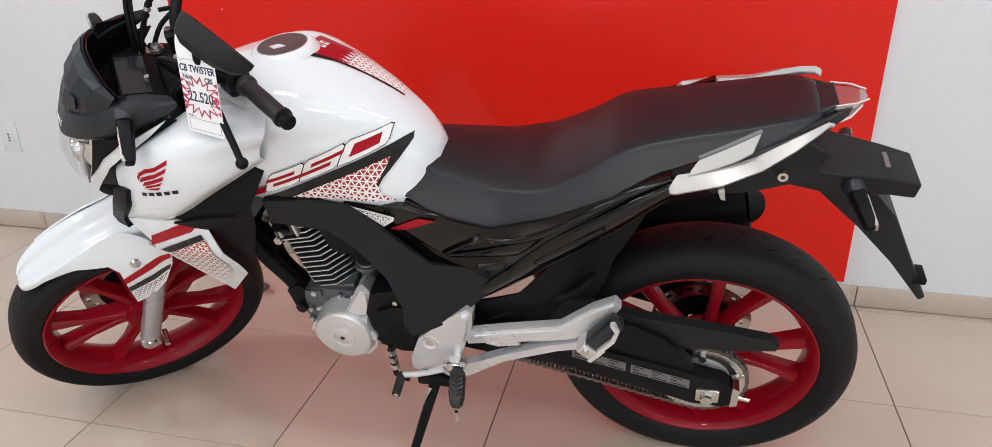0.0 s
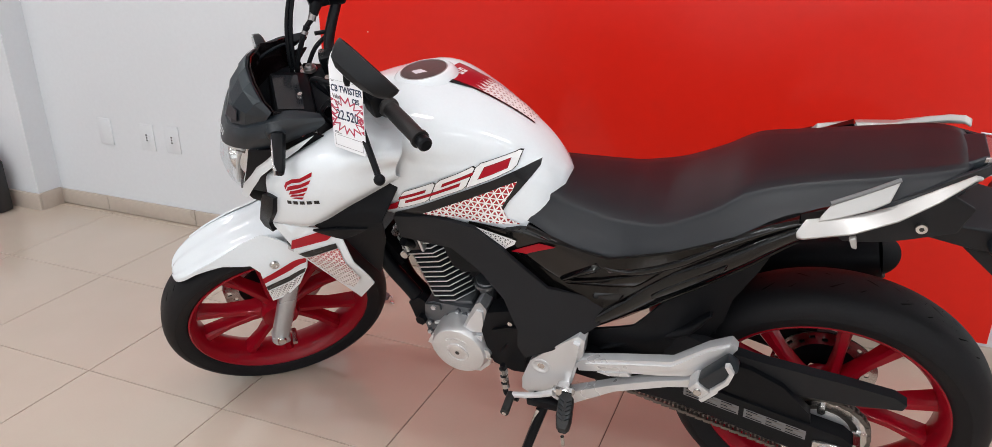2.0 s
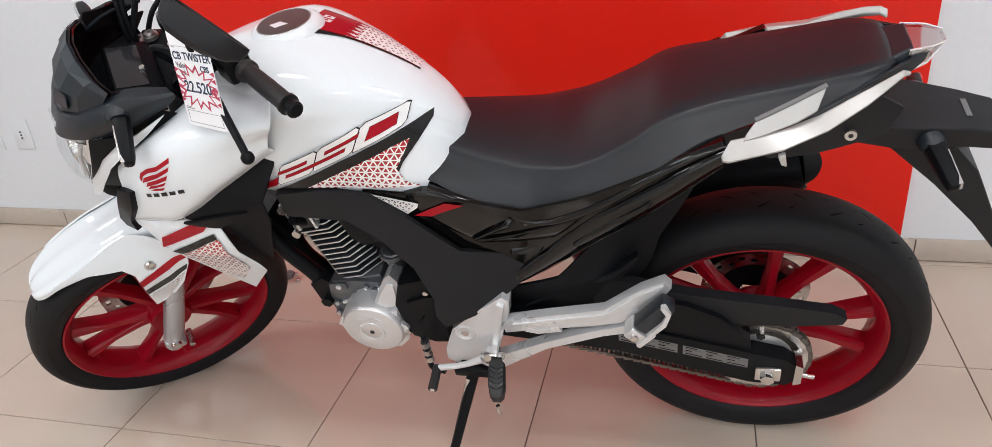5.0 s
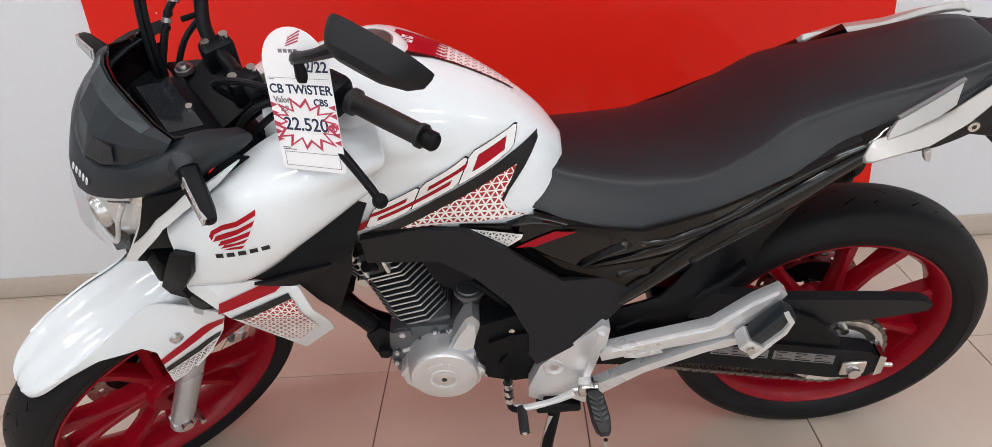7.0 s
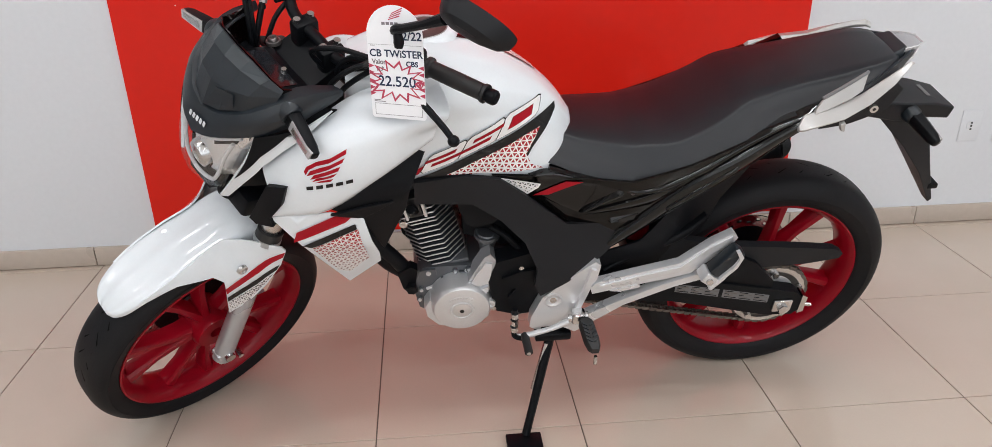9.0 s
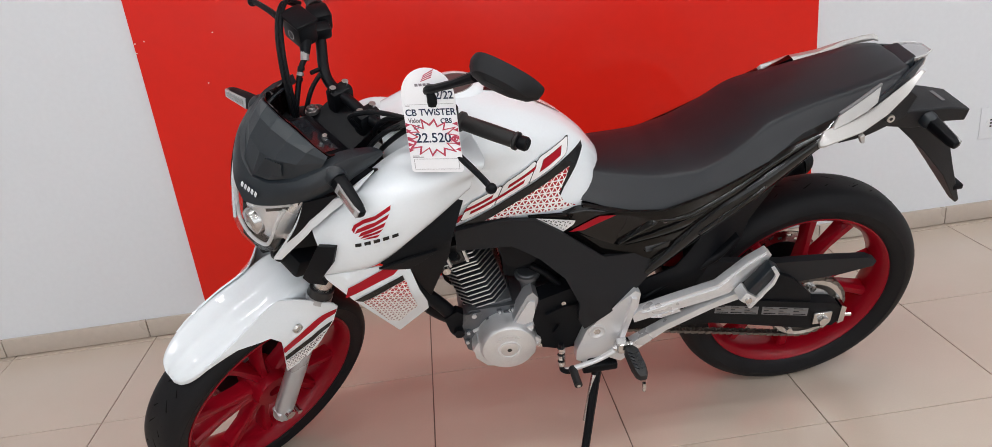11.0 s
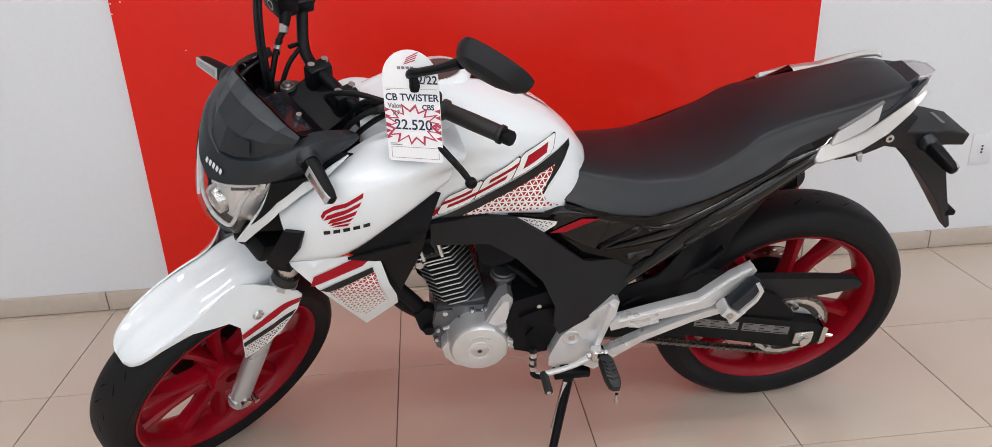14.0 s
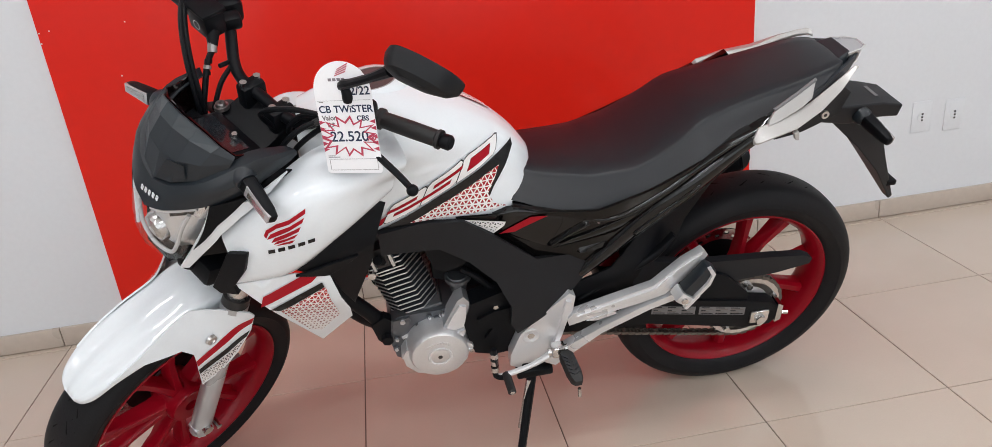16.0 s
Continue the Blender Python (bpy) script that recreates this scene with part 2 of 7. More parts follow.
def tile_material():
    """Polished porcelain: faint cloudy beige, each tile a shade of its own."""
    m, nt, b = nodes_of("polished_porcelain_tile")
    tc, info = nt.nodes.new("ShaderNodeTexCoord"), nt.nodes.new("ShaderNodeObjectInfo")
    cloud = node(nt, "ShaderNodeTexNoise", Scale=5.0, Detail=6.0)
    speck = node(nt, "ShaderNodeTexNoise", Scale=220.0, Detail=2.0)
    geo = nt.nodes.new("ShaderNodeNewGeometry")
    for n in (cloud, speck):
        nt.links.new(geo.outputs["Position"], n.inputs["Vector"])
    ramp = nt.nodes.new("ShaderNodeMix")
    ramp.data_type = "RGBA"
    ramp.inputs[6].default_value, ramp.inputs[7].default_value = (0.545, 0.455, 0.375, 1), (0.60, 0.51, 0.43, 1)
    nt.links.new(cloud.outputs[0], ramp.inputs[0])
    val = nt.nodes.new("ShaderNodeMapRange")
    val.inputs["To Min"].default_value, val.inputs["To Max"].default_value = 0.985, 1.015
    nt.links.new(info.outputs["Random"], val.inputs[0])
    sp = nt.nodes.new("ShaderNodeMapRange")
    sp.inputs["To Min"].default_value, sp.inputs["To Max"].default_value = 0.97, 1.03
    nt.links.new(speck.outputs[0], sp.inputs[0])
    mul = nt.nodes.new("ShaderNodeMath")
    mul.operation = "MULTIPLY"
    nt.links.new(val.outputs[0], mul.inputs[0])
    nt.links.new(sp.outputs[0], mul.inputs[1])
    hsv = nt.nodes.new("ShaderNodeHueSaturation")
    nt.links.new(ramp.outputs[2], hsv.inputs["Color"])
    nt.links.new(mul.outputs[0], hsv.inputs["Value"])
    nt.links.new(hsv.outputs[0], b.inputs["Base Color"])
    rr = nt.nodes.new("ShaderNodeMapRange")
    rr.inputs["To Min"].default_value, rr.inputs["To Max"].default_value = 0.10, 0.18
    nt.links.new(cloud.outputs[0], rr.inputs[0])
    nt.links.new(rr.outputs[0], b.inputs["Roughness"])
    b.inputs["Specular IOR Level"].default_value = 0.55
    return m


TILE = tile_material()


# ---- shapes ----
def finish(bm, smooth=35):
    bmesh.ops.remove_doubles(bm, verts=bm.verts, dist=1e-6)
    bmesh.ops.recalc_face_normals(bm, faces=bm.faces)
    for f in bm.faces:
        f.smooth = True
    for e in bm.edges:
        e.smooth = len(e.link_faces) == 2 and e.calc_face_angle(0) < radians(smooth)
    return bm


def link_mesh(name, bm, material, smooth=35):
    finish(bm, smooth)
    data = bpy.data.meshes.new(name)
    bm.to_mesh(data)
    bm.free()
    data.materials.append(material)
    return new(name, data)


def part(name, bm, material, parent, label="", m=None, smooth=35):
    ob = link_mesh(name, bm, material, smooth)
    ob.parent = parent
    if m is not None:
        ob.matrix_local = m
    return tagged(ob, label)


def thicken(ob, t, bevel=0.0, offset=-1.0):
    """Gives a shell its wall and a softened edge."""
    s = ob.modifiers.new("wall", "SOLIDIFY")
    s.thickness, s.offset = t, offset
    if bevel:
        soften(ob, bevel)
    return ob


def soften(ob, width, segments=2):
    b = ob.modifiers.new("edge", "BEVEL")
    b.width, b.segments, b.limit_method, b.angle_limit = width, segments, "ANGLE", radians(40)
    b.harden_normals = False
    return ob


def mirrored(ob):
    s = ob.modifiers.new("both_sides", "MIRROR")
    s.use_axis = (False, True, False)
    return ob


def box(bm, cx, cy, cz, sx, sy, sz, m=None):
    r = bmesh.ops.create_cube(bm, size=1.0)
    t = Matrix.Translation((cx, cy, cz)) @ Matrix.Diagonal((sx, sy, sz, 1))
    bmesh.ops.transform(bm, verts=r["verts"], matrix=(m @ t) if m else t)
    return r["verts"]


def bevelled(bm, width, segments=2):
    edges = [e for e in bm.edges if len(e.link_faces) == 2 and e.calc_face_angle(0) > radians(30)]
    bmesh.ops.bevel(bm, geom=edges, offset=width, segments=segments, affect="EDGES", profile=0.5, clamp_overlap=True)
    return bm


def box_mesh(cx, cy, cz, sx, sy, sz, bevel=0.0, m=None):
    bm = bmesh.new()
    box(bm, cx, cy, cz, sx, sy, sz, m)
    return bevelled(bm, bevel) if bevel else bm


def prism(outline, y0, y1, bevel=0.0, segments=2):
    """A plate: an outline in x and z, pulled from y0 to y1."""
    bm = bmesh.new()
    a = [bm.verts.new((x, y0, z)) for x, z in outline]
    b = [bm.verts.new((x, y1, z)) for x, z in outline]
    bm.faces.new(a)
    bm.faces.new(b[::-1])
    n = len(a)
    for i in range(n):
        bm.faces.new((a[i], b[i], b[(i + 1) % n], a[(i + 1) % n]))
    return bevelled(bm, bevel, segments) if bevel else bm


def catmull(points, steps):
    """A smooth line through the points, in steps per span."""
    p = [np.array(q, float) for q in points]
    p = [2 * p[0] - p[1], *p, 2 * p[-1] - p[-2]]
    out = []
    for i in range(1, len(p) - 2):
        for k in range(steps):
            u = k / steps
            out.append(0.5 * (2 * p[i] + (p[i + 1] - p[i - 1]) * u + (2 * p[i - 1] - 5 * p[i] + 4 * p[i + 1] - p[i + 2]) * u * u
                              + (3 * p[i] - p[i - 1] - 3 * p[i + 1] + p[i + 2]) * u ** 3))
    out.append(p[-2])
    return out


def skin(rows, closed=False, caps=False):
    """Quads over rows of points."""
    bm = bmesh.new()
    vs = [[bm.verts.new(tuple(q)) for q in r] for r in rows]
    n = len(vs[0])
    for a, b in zip(vs, vs[1:]):
        for i in range(n if closed else n - 1):
            k = (i + 1) % n
            bm.faces.new((a[i], a[k], b[k], b[i]))
    if caps:
        bm.faces.new(vs[0][::-1])
        bm.faces.new(vs[-1])
    return bm


def patch(net, su=6, sv=6):
    """A smooth sheet through a small net of points."""
    rows = [catmull(r, sv) for r in net]
    cols = [catmull(c, su) for c in zip(*rows)]
    return skin([list(r) for r in zip(*cols)])


def tube(path, radius, sides=12, steps=6, caps=True):
    """A round bar along a smooth line; radius may be one number or one per point."""
    line = catmull(path, steps) if steps > 1 else [np.array(q, float) for q in path]
    rad = [float(radius)] * len(line) if isinstance(radius, (int, float)) else [float(q) for q in np.interp(np.linspace(0, len(radius) - 1, len(line)), range(len(radius)), radius)]
    rows, side = [], None
    for i, q in enumerate(line):
        d = Vector(line[min(i + 1, len(line) - 1)] - line[max(i - 1, 0)]).normalized()
        if side is None:
            side = d.orthogonal().normalized()
        side = (side - d * side.dot(d)).normalized()
        other = d.cross(side)
        rows.append([Vector(q) + rad[i] * (math.cos(a) * side + math.sin(a) * other) for a in (2 * math.pi * k / sides for k in range(sides))])
    return skin(rows, closed=True, caps=caps)


def lathe(profile, centre, sides=64, closed=True):
    """A ring turned about the y axis through centre: profile of (radius, y)."""
    cx, cy, cz = centre
    rows = []
    for k in range(sides):
        a = 2 * math.pi * k / sides
        rows.append([(cx + r * math.cos(a), cy + y, cz + r * math.sin(a)) for r, y in profile])
    rows.append(rows[0])
    bm = skin(rows, closed=closed)
    bmesh.ops.remove_doubles(bm, verts=bm.verts, dist=1e-6)
    return bm


def disc_mesh(centre, radius, y0, y1, sides=32, bevel=0.0):
    cx, cy, cz = centre
    ring = [(cx + radius * math.cos(2 * math.pi * k / sides), cz + radius * math.sin(2 * math.pi * k / sides)) for k in range(sides)]
    return prism(ring, cy + y0, cy + y1, bevel)


def field(points):
    """A smooth sheet y(x, z) through a few points."""
    p = np.array(points, float)
    q, y = p[:, [0, 2]], p[:, 1]
    n = len(q)

    def kernel(r2):
        return np.where(r2 > 1e-12, r2 * np.log(np.maximum(r2, 1e-12)), 0.0)

    d2 = ((q[:, None] - q[None]) ** 2).sum(-1)
    a = np.zeros((n + 3, n + 3))
    a[:n, :n] = kernel(d2) + 1e-4 * np.eye(n)
    a[:n, n], a[:n, n + 1:] = 1, q
    a[n, :n], a[n + 1:, :n] = 1, q.T
    w = np.linalg.solve(a, np.concatenate([y, np.zeros(3)]))

    def at(x, z):
        r2 = (q[:, 0] - x) ** 2 + (q[:, 1] - z) ** 2
        return float(w[:n] @ kernel(r2) + w[n] + w[n + 1] * x + w[n + 2] * z)
    return at


def sheet(outline, at, step=0.02, out=0.0):
    """An outline in x and z, laid on the sheet y = at(x, z) and cut finely enough to follow it."""
    bm = bmesh.new()
    bm.faces.new([bm.verts.new((x, 0, z)) for x, z in outline])
    xs, zs = [x for x, _ in outline], [z for _, z in outline]
    for axis, lo, hi in ((0, min(xs), max(xs)), (2, min(zs), max(zs))):
        c = lo + step
        while c < hi - 1e-4:
            co, no = [0, 0, 0], [0, 0, 0]
            co[axis], no[axis] = c, 1
            bmesh.ops.bisect_plane(bm, geom=bm.verts[:] + bm.edges[:] + bm.faces[:], plane_co=co, plane_no=no, dist=1e-6)
            c += step
    bmesh.ops.triangulate(bm, faces=bm.faces)
    bad = []
    for v in bm.verts:
        y = at(v.co.x, v.co.z)
        if y is None:
            bad.append(v)
        else:
            v.co.y = y - out
    if bad:
        bmesh.ops.delete(bm, geom=bad, context="VERTS")
    return bm


def onto(ob, sign=-1):
    """y(x, z) of a mesh seen from its left side."""
    tree = BVHTree.FromPolygons([v.co for v in ob.data.vertices], [p.vertices for p in ob.data.polygons])

    def at(x, z):
        hit = tree.ray_cast(Vector((x, sign * 1.0, z)), Vector((0, -sign, 0)))
        return hit[0].y if hit[0] is not None else None
    return at


# ---- the room ----
def slab(name, x0, x1, y0, y1, z0, z1, material, label):
    return tagged(link_mesh(name, box_mesh((x0 + x1) / 2, (y0 + y1) / 2, (z0 + z1) / 2, x1 - x0, y1 - y0, z1 - z0), material), label, "", "", "structure")


X0, X1 = FLOOR_X
Y0, Y1 = FLOOR_Y
floor = slab("floor", X0, X1, Y0, ALCOVE_Y + 0.15, -0.1, -0.003, GROUT, "showroom floor of polished beige porcelain tiles with dark joints")
slab("wall_north", -2.60, X1, WALL_Y, ALCOVE_Y + 0.15, 0, CEIL_Z, WALL_PAINT, "white painted showroom wall behind the red panel")
slab("wall_alcove", X0, -2.60, ALCOVE_Y, ALCOVE_Y + 0.15, 0, CEIL_Z, WALL_PAINT, "white painted wall set back beyond the pilaster")
slab("wall_east", X1, X1 + 0.15, Y0, ALCOVE_Y + 0.15, 0, CEIL_Z, WALL_PAINT, "white painted side wall of the showroom")
slab("wall_west", X0 - 0.15, X0, Y0, ALCOVE_Y + 0.15, 0, CEIL_Z, WALL_PAINT, "white painted far side wall of the showroom")
slab("ceiling", X0, X1, Y0, ALCOVE_Y + 0.15, CEIL_Z, CEIL_Z + 0.1, CEILING_WHITE, "plain white showroom ceiling")
slab("column", -2.66, -2.345, 0.915, WALL_Y + 0.02, 0, CEIL_Z, WALL_PAINT, "white painted pilaster standing out of the wall")
# the assumed shop front, out of view: a wall with one wide opening
WIN = (-3.9, 2.7, 0.4, 2.7)
slab("wall_south_sill", X0, X1, Y0 - 0.2, Y0, 0, WIN[2], WALL_PAINT, "low white wall under the shop window")
slab("wall_south_head", X0, X1, Y0 - 0.2, Y0, WIN[3], CEIL_Z, WALL_PAINT, "white wall over the shop window")
slab("wall_south_left", X0, WIN[0], Y0 - 0.2, Y0, WIN[2], WIN[3], WALL_PAINT, "white wall beside the shop window")
slab("wall_south_right", WIN[1], X1, Y0 - 0.2, Y0, WIN[2], WIN[3], WALL_PAINT, "white wall beside the shop window")
slab("backdrop", WIN[0] - 1, WIN[1] + 1, Y0 - 0.9, Y0 - 0.88, 0, 3.4, DAY_GLOW, "glowing sheet added as daylight behind the assumed shop window")
window = tagged(new("window_1"), "assumed wide shop window, out of view, with a dark frame", "window", "", "structure")
for i in range(5):
    wx = WIN[0] + (WIN[1] - WIN[0]) * i / 4
    part("window_post", box_mesh(wx, Y0 - 0.1, (WIN[2] + WIN[3]) / 2, 0.06, 0.08, WIN[3] - WIN[2], 0.004), DARK_SLOT, window)

# red display panel above the skirting
PANEL_X = (-0.797, 1.453)
red_panel = tagged(link_mesh("wall_panel", bevelled(prism([(PANEL_X[0], 0.084), (PANEL_X[1], 0.084), (PANEL_X[1], 2.45), (PANEL_X[0], 2.45)], WALL_Y - 0.012, WALL_Y - 0.0005), 0.0015), RED_PANEL), "tall glossy red display panel fixed to the wall", "wall panel")
for x, z in ((-0.792, 1.03), (-0.794, 1.0), (-0.763, 1.034), (-0.548, 1.037), (-0.597, 0.881)):
    part("panel_mark", disc_mesh((x, WALL_Y, z), 0.0022, -0.0135, -0.0115, 10), WHITE_DECAL, red_panel, "small pale scuff on the panel")
roundel = tagged(link_mesh("panel_sign", disc_mesh((-0.175, WALL_Y, 1.394), 0.3, -0.022, -0.0125, 64, 0.002), OUTLET_WHITE), "round plain white sign on the red panel", "sign")

# skirting tiles, each its own piece
skirt = tagged(link_mesh("baseboard", box_mesh((-2.345 + X1) / 2, WALL_Y - 0.004, 0.034, X1 + 2.345, 0.0075, 0.064), GROUT), "beige ceramic tile skirting along the wall", "", "", "structure")
piece = None
cuts = [-2.345] + [-1.02 + 0.51 * k for k in range(-2, 3)] + [0.496 + 0.5 * k for k in range(0, 9)]
for a, b in zip(cuts, cuts[1:]):
    if abs(b - a - 0.5) < 1e-6 and piece is not None:
        ob = new("skirting_tile", piece)
        ob.parent = skirt
        ob.location = ((a + b) / 2, 0, 0)
    else:
        ob = part("skirting_tile", box_mesh(0, WALL_Y - 0.007, 0.0368, b - a - 0.0035, 0.014, 0.0675, 0.0015), SKIRTING, skirt)
        ob.location = ((a + b) / 2, 0, 0)
        if abs(b - a - 0.5) < 1e-6:
            piece = ob.data
column_skirt = tagged(new("trim"), "beige tile skirting round the pilaster", "", "", "structure")
part("skirting_tile", box_mesh(-2.5025, 0.908, 0.0385, 0.343, 0.014, 0.079, 0.0015), SKIRTING, column_skirt)
part("skirting_tile", box_mesh(-2.338, 0.969, 0.0385, 0.014, 0.107, 0.079, 0.0015), SKIRTING, column_skirt)
part("skirting_tile", box_mesh(-2.667, 0.969, 0.0385, 0.014, 0.107, 0.079, 0.0015), SKIRTING, column_skirt)


# wall outlets
def outlet(x, z, holes, label, wall=WALL_Y):
    top = tagged(new("wall_outlet"), label, "outlet", "wall outlets")
    top.location = (x, wall, z)
    part("plate", box_mesh(0, -0.002, 0, 0.078, 0.004, 0.118, 0.0015), WALL_PAINT, top)
    if holes:
        bm = bmesh.new()
        for dz in (-0.012, 0.0, 0.012):
            box(bm, 0, -0.0052, dz, 0.006, 0.003, 0.006)
        part("socket", disc_mesh((0, 0, 0), 0.017, -0.0065, -0.0041, 24, 0.001), OUTLET_WHITE, top)
        bmesh.ops.translate(bm, verts=bm.verts, vec=(0, -0.002, 0))
        part("socket_hole", bm, DARK_SLOT, top)
    return top


outlet(-1.600, 0.380, True, "white wall outlet with a socket in the wall")
outlet(-1.740, 0.377, True, "white wall outlet with a socket in the wall")
outlet(-1.982, 0.381, False, "blank white cover plate on the wall")
outlet(2.136, 0.383, True, "white wall outlet with a socket in the wall")
outlet(2.270, 0.376, True, "white wall outlet with a socket in the wall")
outlet(-3.79, 0.30, True, "white wall outlet behind the pink bag", ALCOVE_Y)
outlet(-3.63, 0.295, True, "white wall outlet behind the pink bag", ALCOVE_Y)

for tx, ty in TUBES:
    lamp = tagged(new("ceiling_light"), "white twin-tube light under the ceiling", "lamp", "ceiling lights")
    lamp.location = (tx, ty, CEIL_Z)
    part("housing", box_mesh(0, 0, -0.02, 0.66, 0.19, 0.04, 0.006), OUTLET_WHITE, lamp)
    for dy in (-0.045, 0.045):
        part("tube", box_mesh(0, dy, -0.053, 0.60, 0.03, 0.024, 0.009), TUBE_GLOW, lamp)


# ---- the motorcycle ----
bike = tagged(new("motorcycle"), "white naked motorcycle with red wheels, leaning on its side stand", "motorcycle")
bike.matrix_world = pose(1.005, 0.283, 0.002, 0, 0, 0.5) @ pose(0, 0, 0, 15.5, 0, 0) @ pose(0.005, 0, 0.010)
STEER_DEG = 40.0
HEAD = Vector((-1.490, 0, -0.010))
AXIS = Vector((math.sin(radians(25)), 0, math.cos(radians(25))))
STEER = Matrix.Translation(HEAD) @ Matrix.Rotation(radians(STEER_DEG), 4, AXIS) @ Matrix.Translation(-HEAD)
AF, AR = (-1.391, 0.0, 0.283), (-0.031, 0.0, 0.307)


def tyre_profile(r, w, rim):
    pts = [(rim, w * 0.33), (rim + 0.012, w * 0.43), (rim + 0.035, w * 0.5)]
    for k in range(0, 7):
        a = radians(90 * k / 6)
        pts.append((r - (r - rim - 0.035) * (1 - math.sin(a)), w * 0.5 * math.cos(a) ** 0.75))
    half = catmull([(*p,) for p in pts], 3)
    return [tuple(p) for p in half] + [(a, -b) for a, b in reversed([tuple(p) for p in half])]


def wheel(name, centre, r, w, rim, rim_w, spoke_turn, label, m=None):
    """Rim with its tyre, hub, five split spokes and discs."""
    h = rim_w / 2
    prof = [(rim + 0.005, -h), (rim + 0.005, -h + 0.006), (rim - 0.002, -h + 0.012), (rim - 0.010, -h * 0.5), (rim - 0.010, h * 0.5), (rim - 0.002, h - 0.012), (rim + 0.005, h - 0.006), (rim + 0.005, h),
            (rim + 0.001, h + 0.001), (rim - 0.004, h - 0.003), (rim - 0.010, h - 0.012), (rim - 0.018, h * 0.5), (rim - 0.020, 0.0), (rim - 0.018, -h * 0.5), (rim - 0.010, -h + 0.012), (rim - 0.004, -h + 0.003), (rim + 0.001, -h - 0.001)]
    top = part(name, lathe(prof, centre, 96), RED_RIM, bike, label, m, 30)
    part("tyre", lathe(tyre_profile(r, w, rim), centre, 128), RUBBER, top, "black road tyre with shallow grooves", None, 50)
    rng = random.Random(int(w * 1000))
    bm, hair = bmesh.new(), bmesh.new()
    def on_tread(u, ang):
        yy = w * 0.5 * u
        rr = r - (1 - math.sqrt(max(0.0, 1 - u * u))) * (r - rim - 0.035) + 0.0011
        return (centre[0] + rr * math.cos(ang), centre[1] + yy, centre[2] + rr * math.sin(ang))

    # grooves are flat strips on the tread, their shade put into the colour
    for k in range(16):
        for s in (-1, 1):
            a = 2 * math.pi * (k + 0.5 * (s > 0)) / 16
            for turn, path in ((0.0, ((0.08, 0.0), (0.25, 0.06), (0.45, 0.13), (0.66, 0.17))), (0.17, ((0.42, 0.0), (0.60, 0.055), (0.76, 0.075))), (0.27, ((0.20, 0.0), (0.34, 0.045), (0.46, 0.06)))):
                vs = []
                for n, (u, da) in enumerate(path):
                    half = 0.0032 * (0.35 if n in (0, len(path) - 1) else 1.0) / r
                    vs.append([bm.verts.new(on_tread(s * u, a + turn + da + q)) for q in (-half, half)])
                for (p0, p1), (q0, q1) in zip(vs, vs[1:]):
                    bm.faces.new((p0, p1, q1, q0))
    for k in range(60):
        a, yy = rng.uniform(0, 2 * math.pi), rng.uniform(-0.35, 0.35) * w
        rr = r - (1 - math.sqrt(1 - (abs(yy) / (w * 0.5)) ** 2)) * (r - rim - 0.035)
        p = Vector((centre[0] + (rr - 0.001) * math.cos(a), centre[1] + yy, centre[2] + (rr - 0.001) * math.sin(a)))
        d = Vector((math.cos(a), yy / w * 1.4, math.sin(a))).normalized()
        t1 = d.cross(Vector((0.3, 0.8, 0.1))).normalized() * 0.0006
        t2 = d.cross(t1).normalized() * 0.0006
        vs = [hair.verts.new(q) for q in (p + t1, p - t1 * 0.5 + t2, p - t1 * 0.5 - t2, p + d * rng.uniform(0.004, 0.008))]
        for f in ((0, 1, 3), (1, 2, 3), (2, 0, 3)):
            hair.faces.new([vs[q] for q in f])
    part("shaded_groove", bm, GROOVE_SHADE, top)
    tagged(part("rubber_whiskers", hair, RUBBER, top), kind="stuff")
    part("hub", lathe([(0.016, -0.045), (0.046, -0.045), (0.052, -0.03), (0.045, 0), (0.052, 0.03), (0.046, 0.045), (0.016, 0.045)], centre, 40), RED_RIM, top)
    for k in range(5):
        a0 = radians(spoke_turn + 72 * k)
        bm = bmesh.new()
        for s in (-1, 1):
            rows = []
            for q, wd, th, spread in ((0.038, 0.016, 0.024, 0.10), (0.075, 0.0125, 0.02, 0.16), (0.14, 0.010, 0.017, 0.215), (rim - 0.016, 0.0150, 0.02, 0.255)):
                a = a0 + s * spread
                d, n = Vector((math.cos(a), 0, math.sin(a))), Vector((-math.sin(a), 0, math.cos(a)))
                c = Vector(centre) + d * q
                rows.append([c + n * wd + Vector((0, -th * 0.6, 0)), c + n * wd * 0.55 + Vector((0, -th, 0)), c - n * wd * 0.55 + Vector((0, -th, 0)), c - n * wd + Vector((0, -th * 0.6, 0)),
                             c - n * wd + Vector((0, th, 0)), c + n * wd + Vector((0, th, 0))])
            sub = skin(rows, closed=True, caps=True)
            tmp = bpy.data.meshes.new("tmp")
            sub.to_mesh(tmp)
            sub.free()
            bm.from_mesh(tmp)
            bpy.data.meshes.remove(tmp)
        part("spoke", bm, RED_RIM, top)
    return top


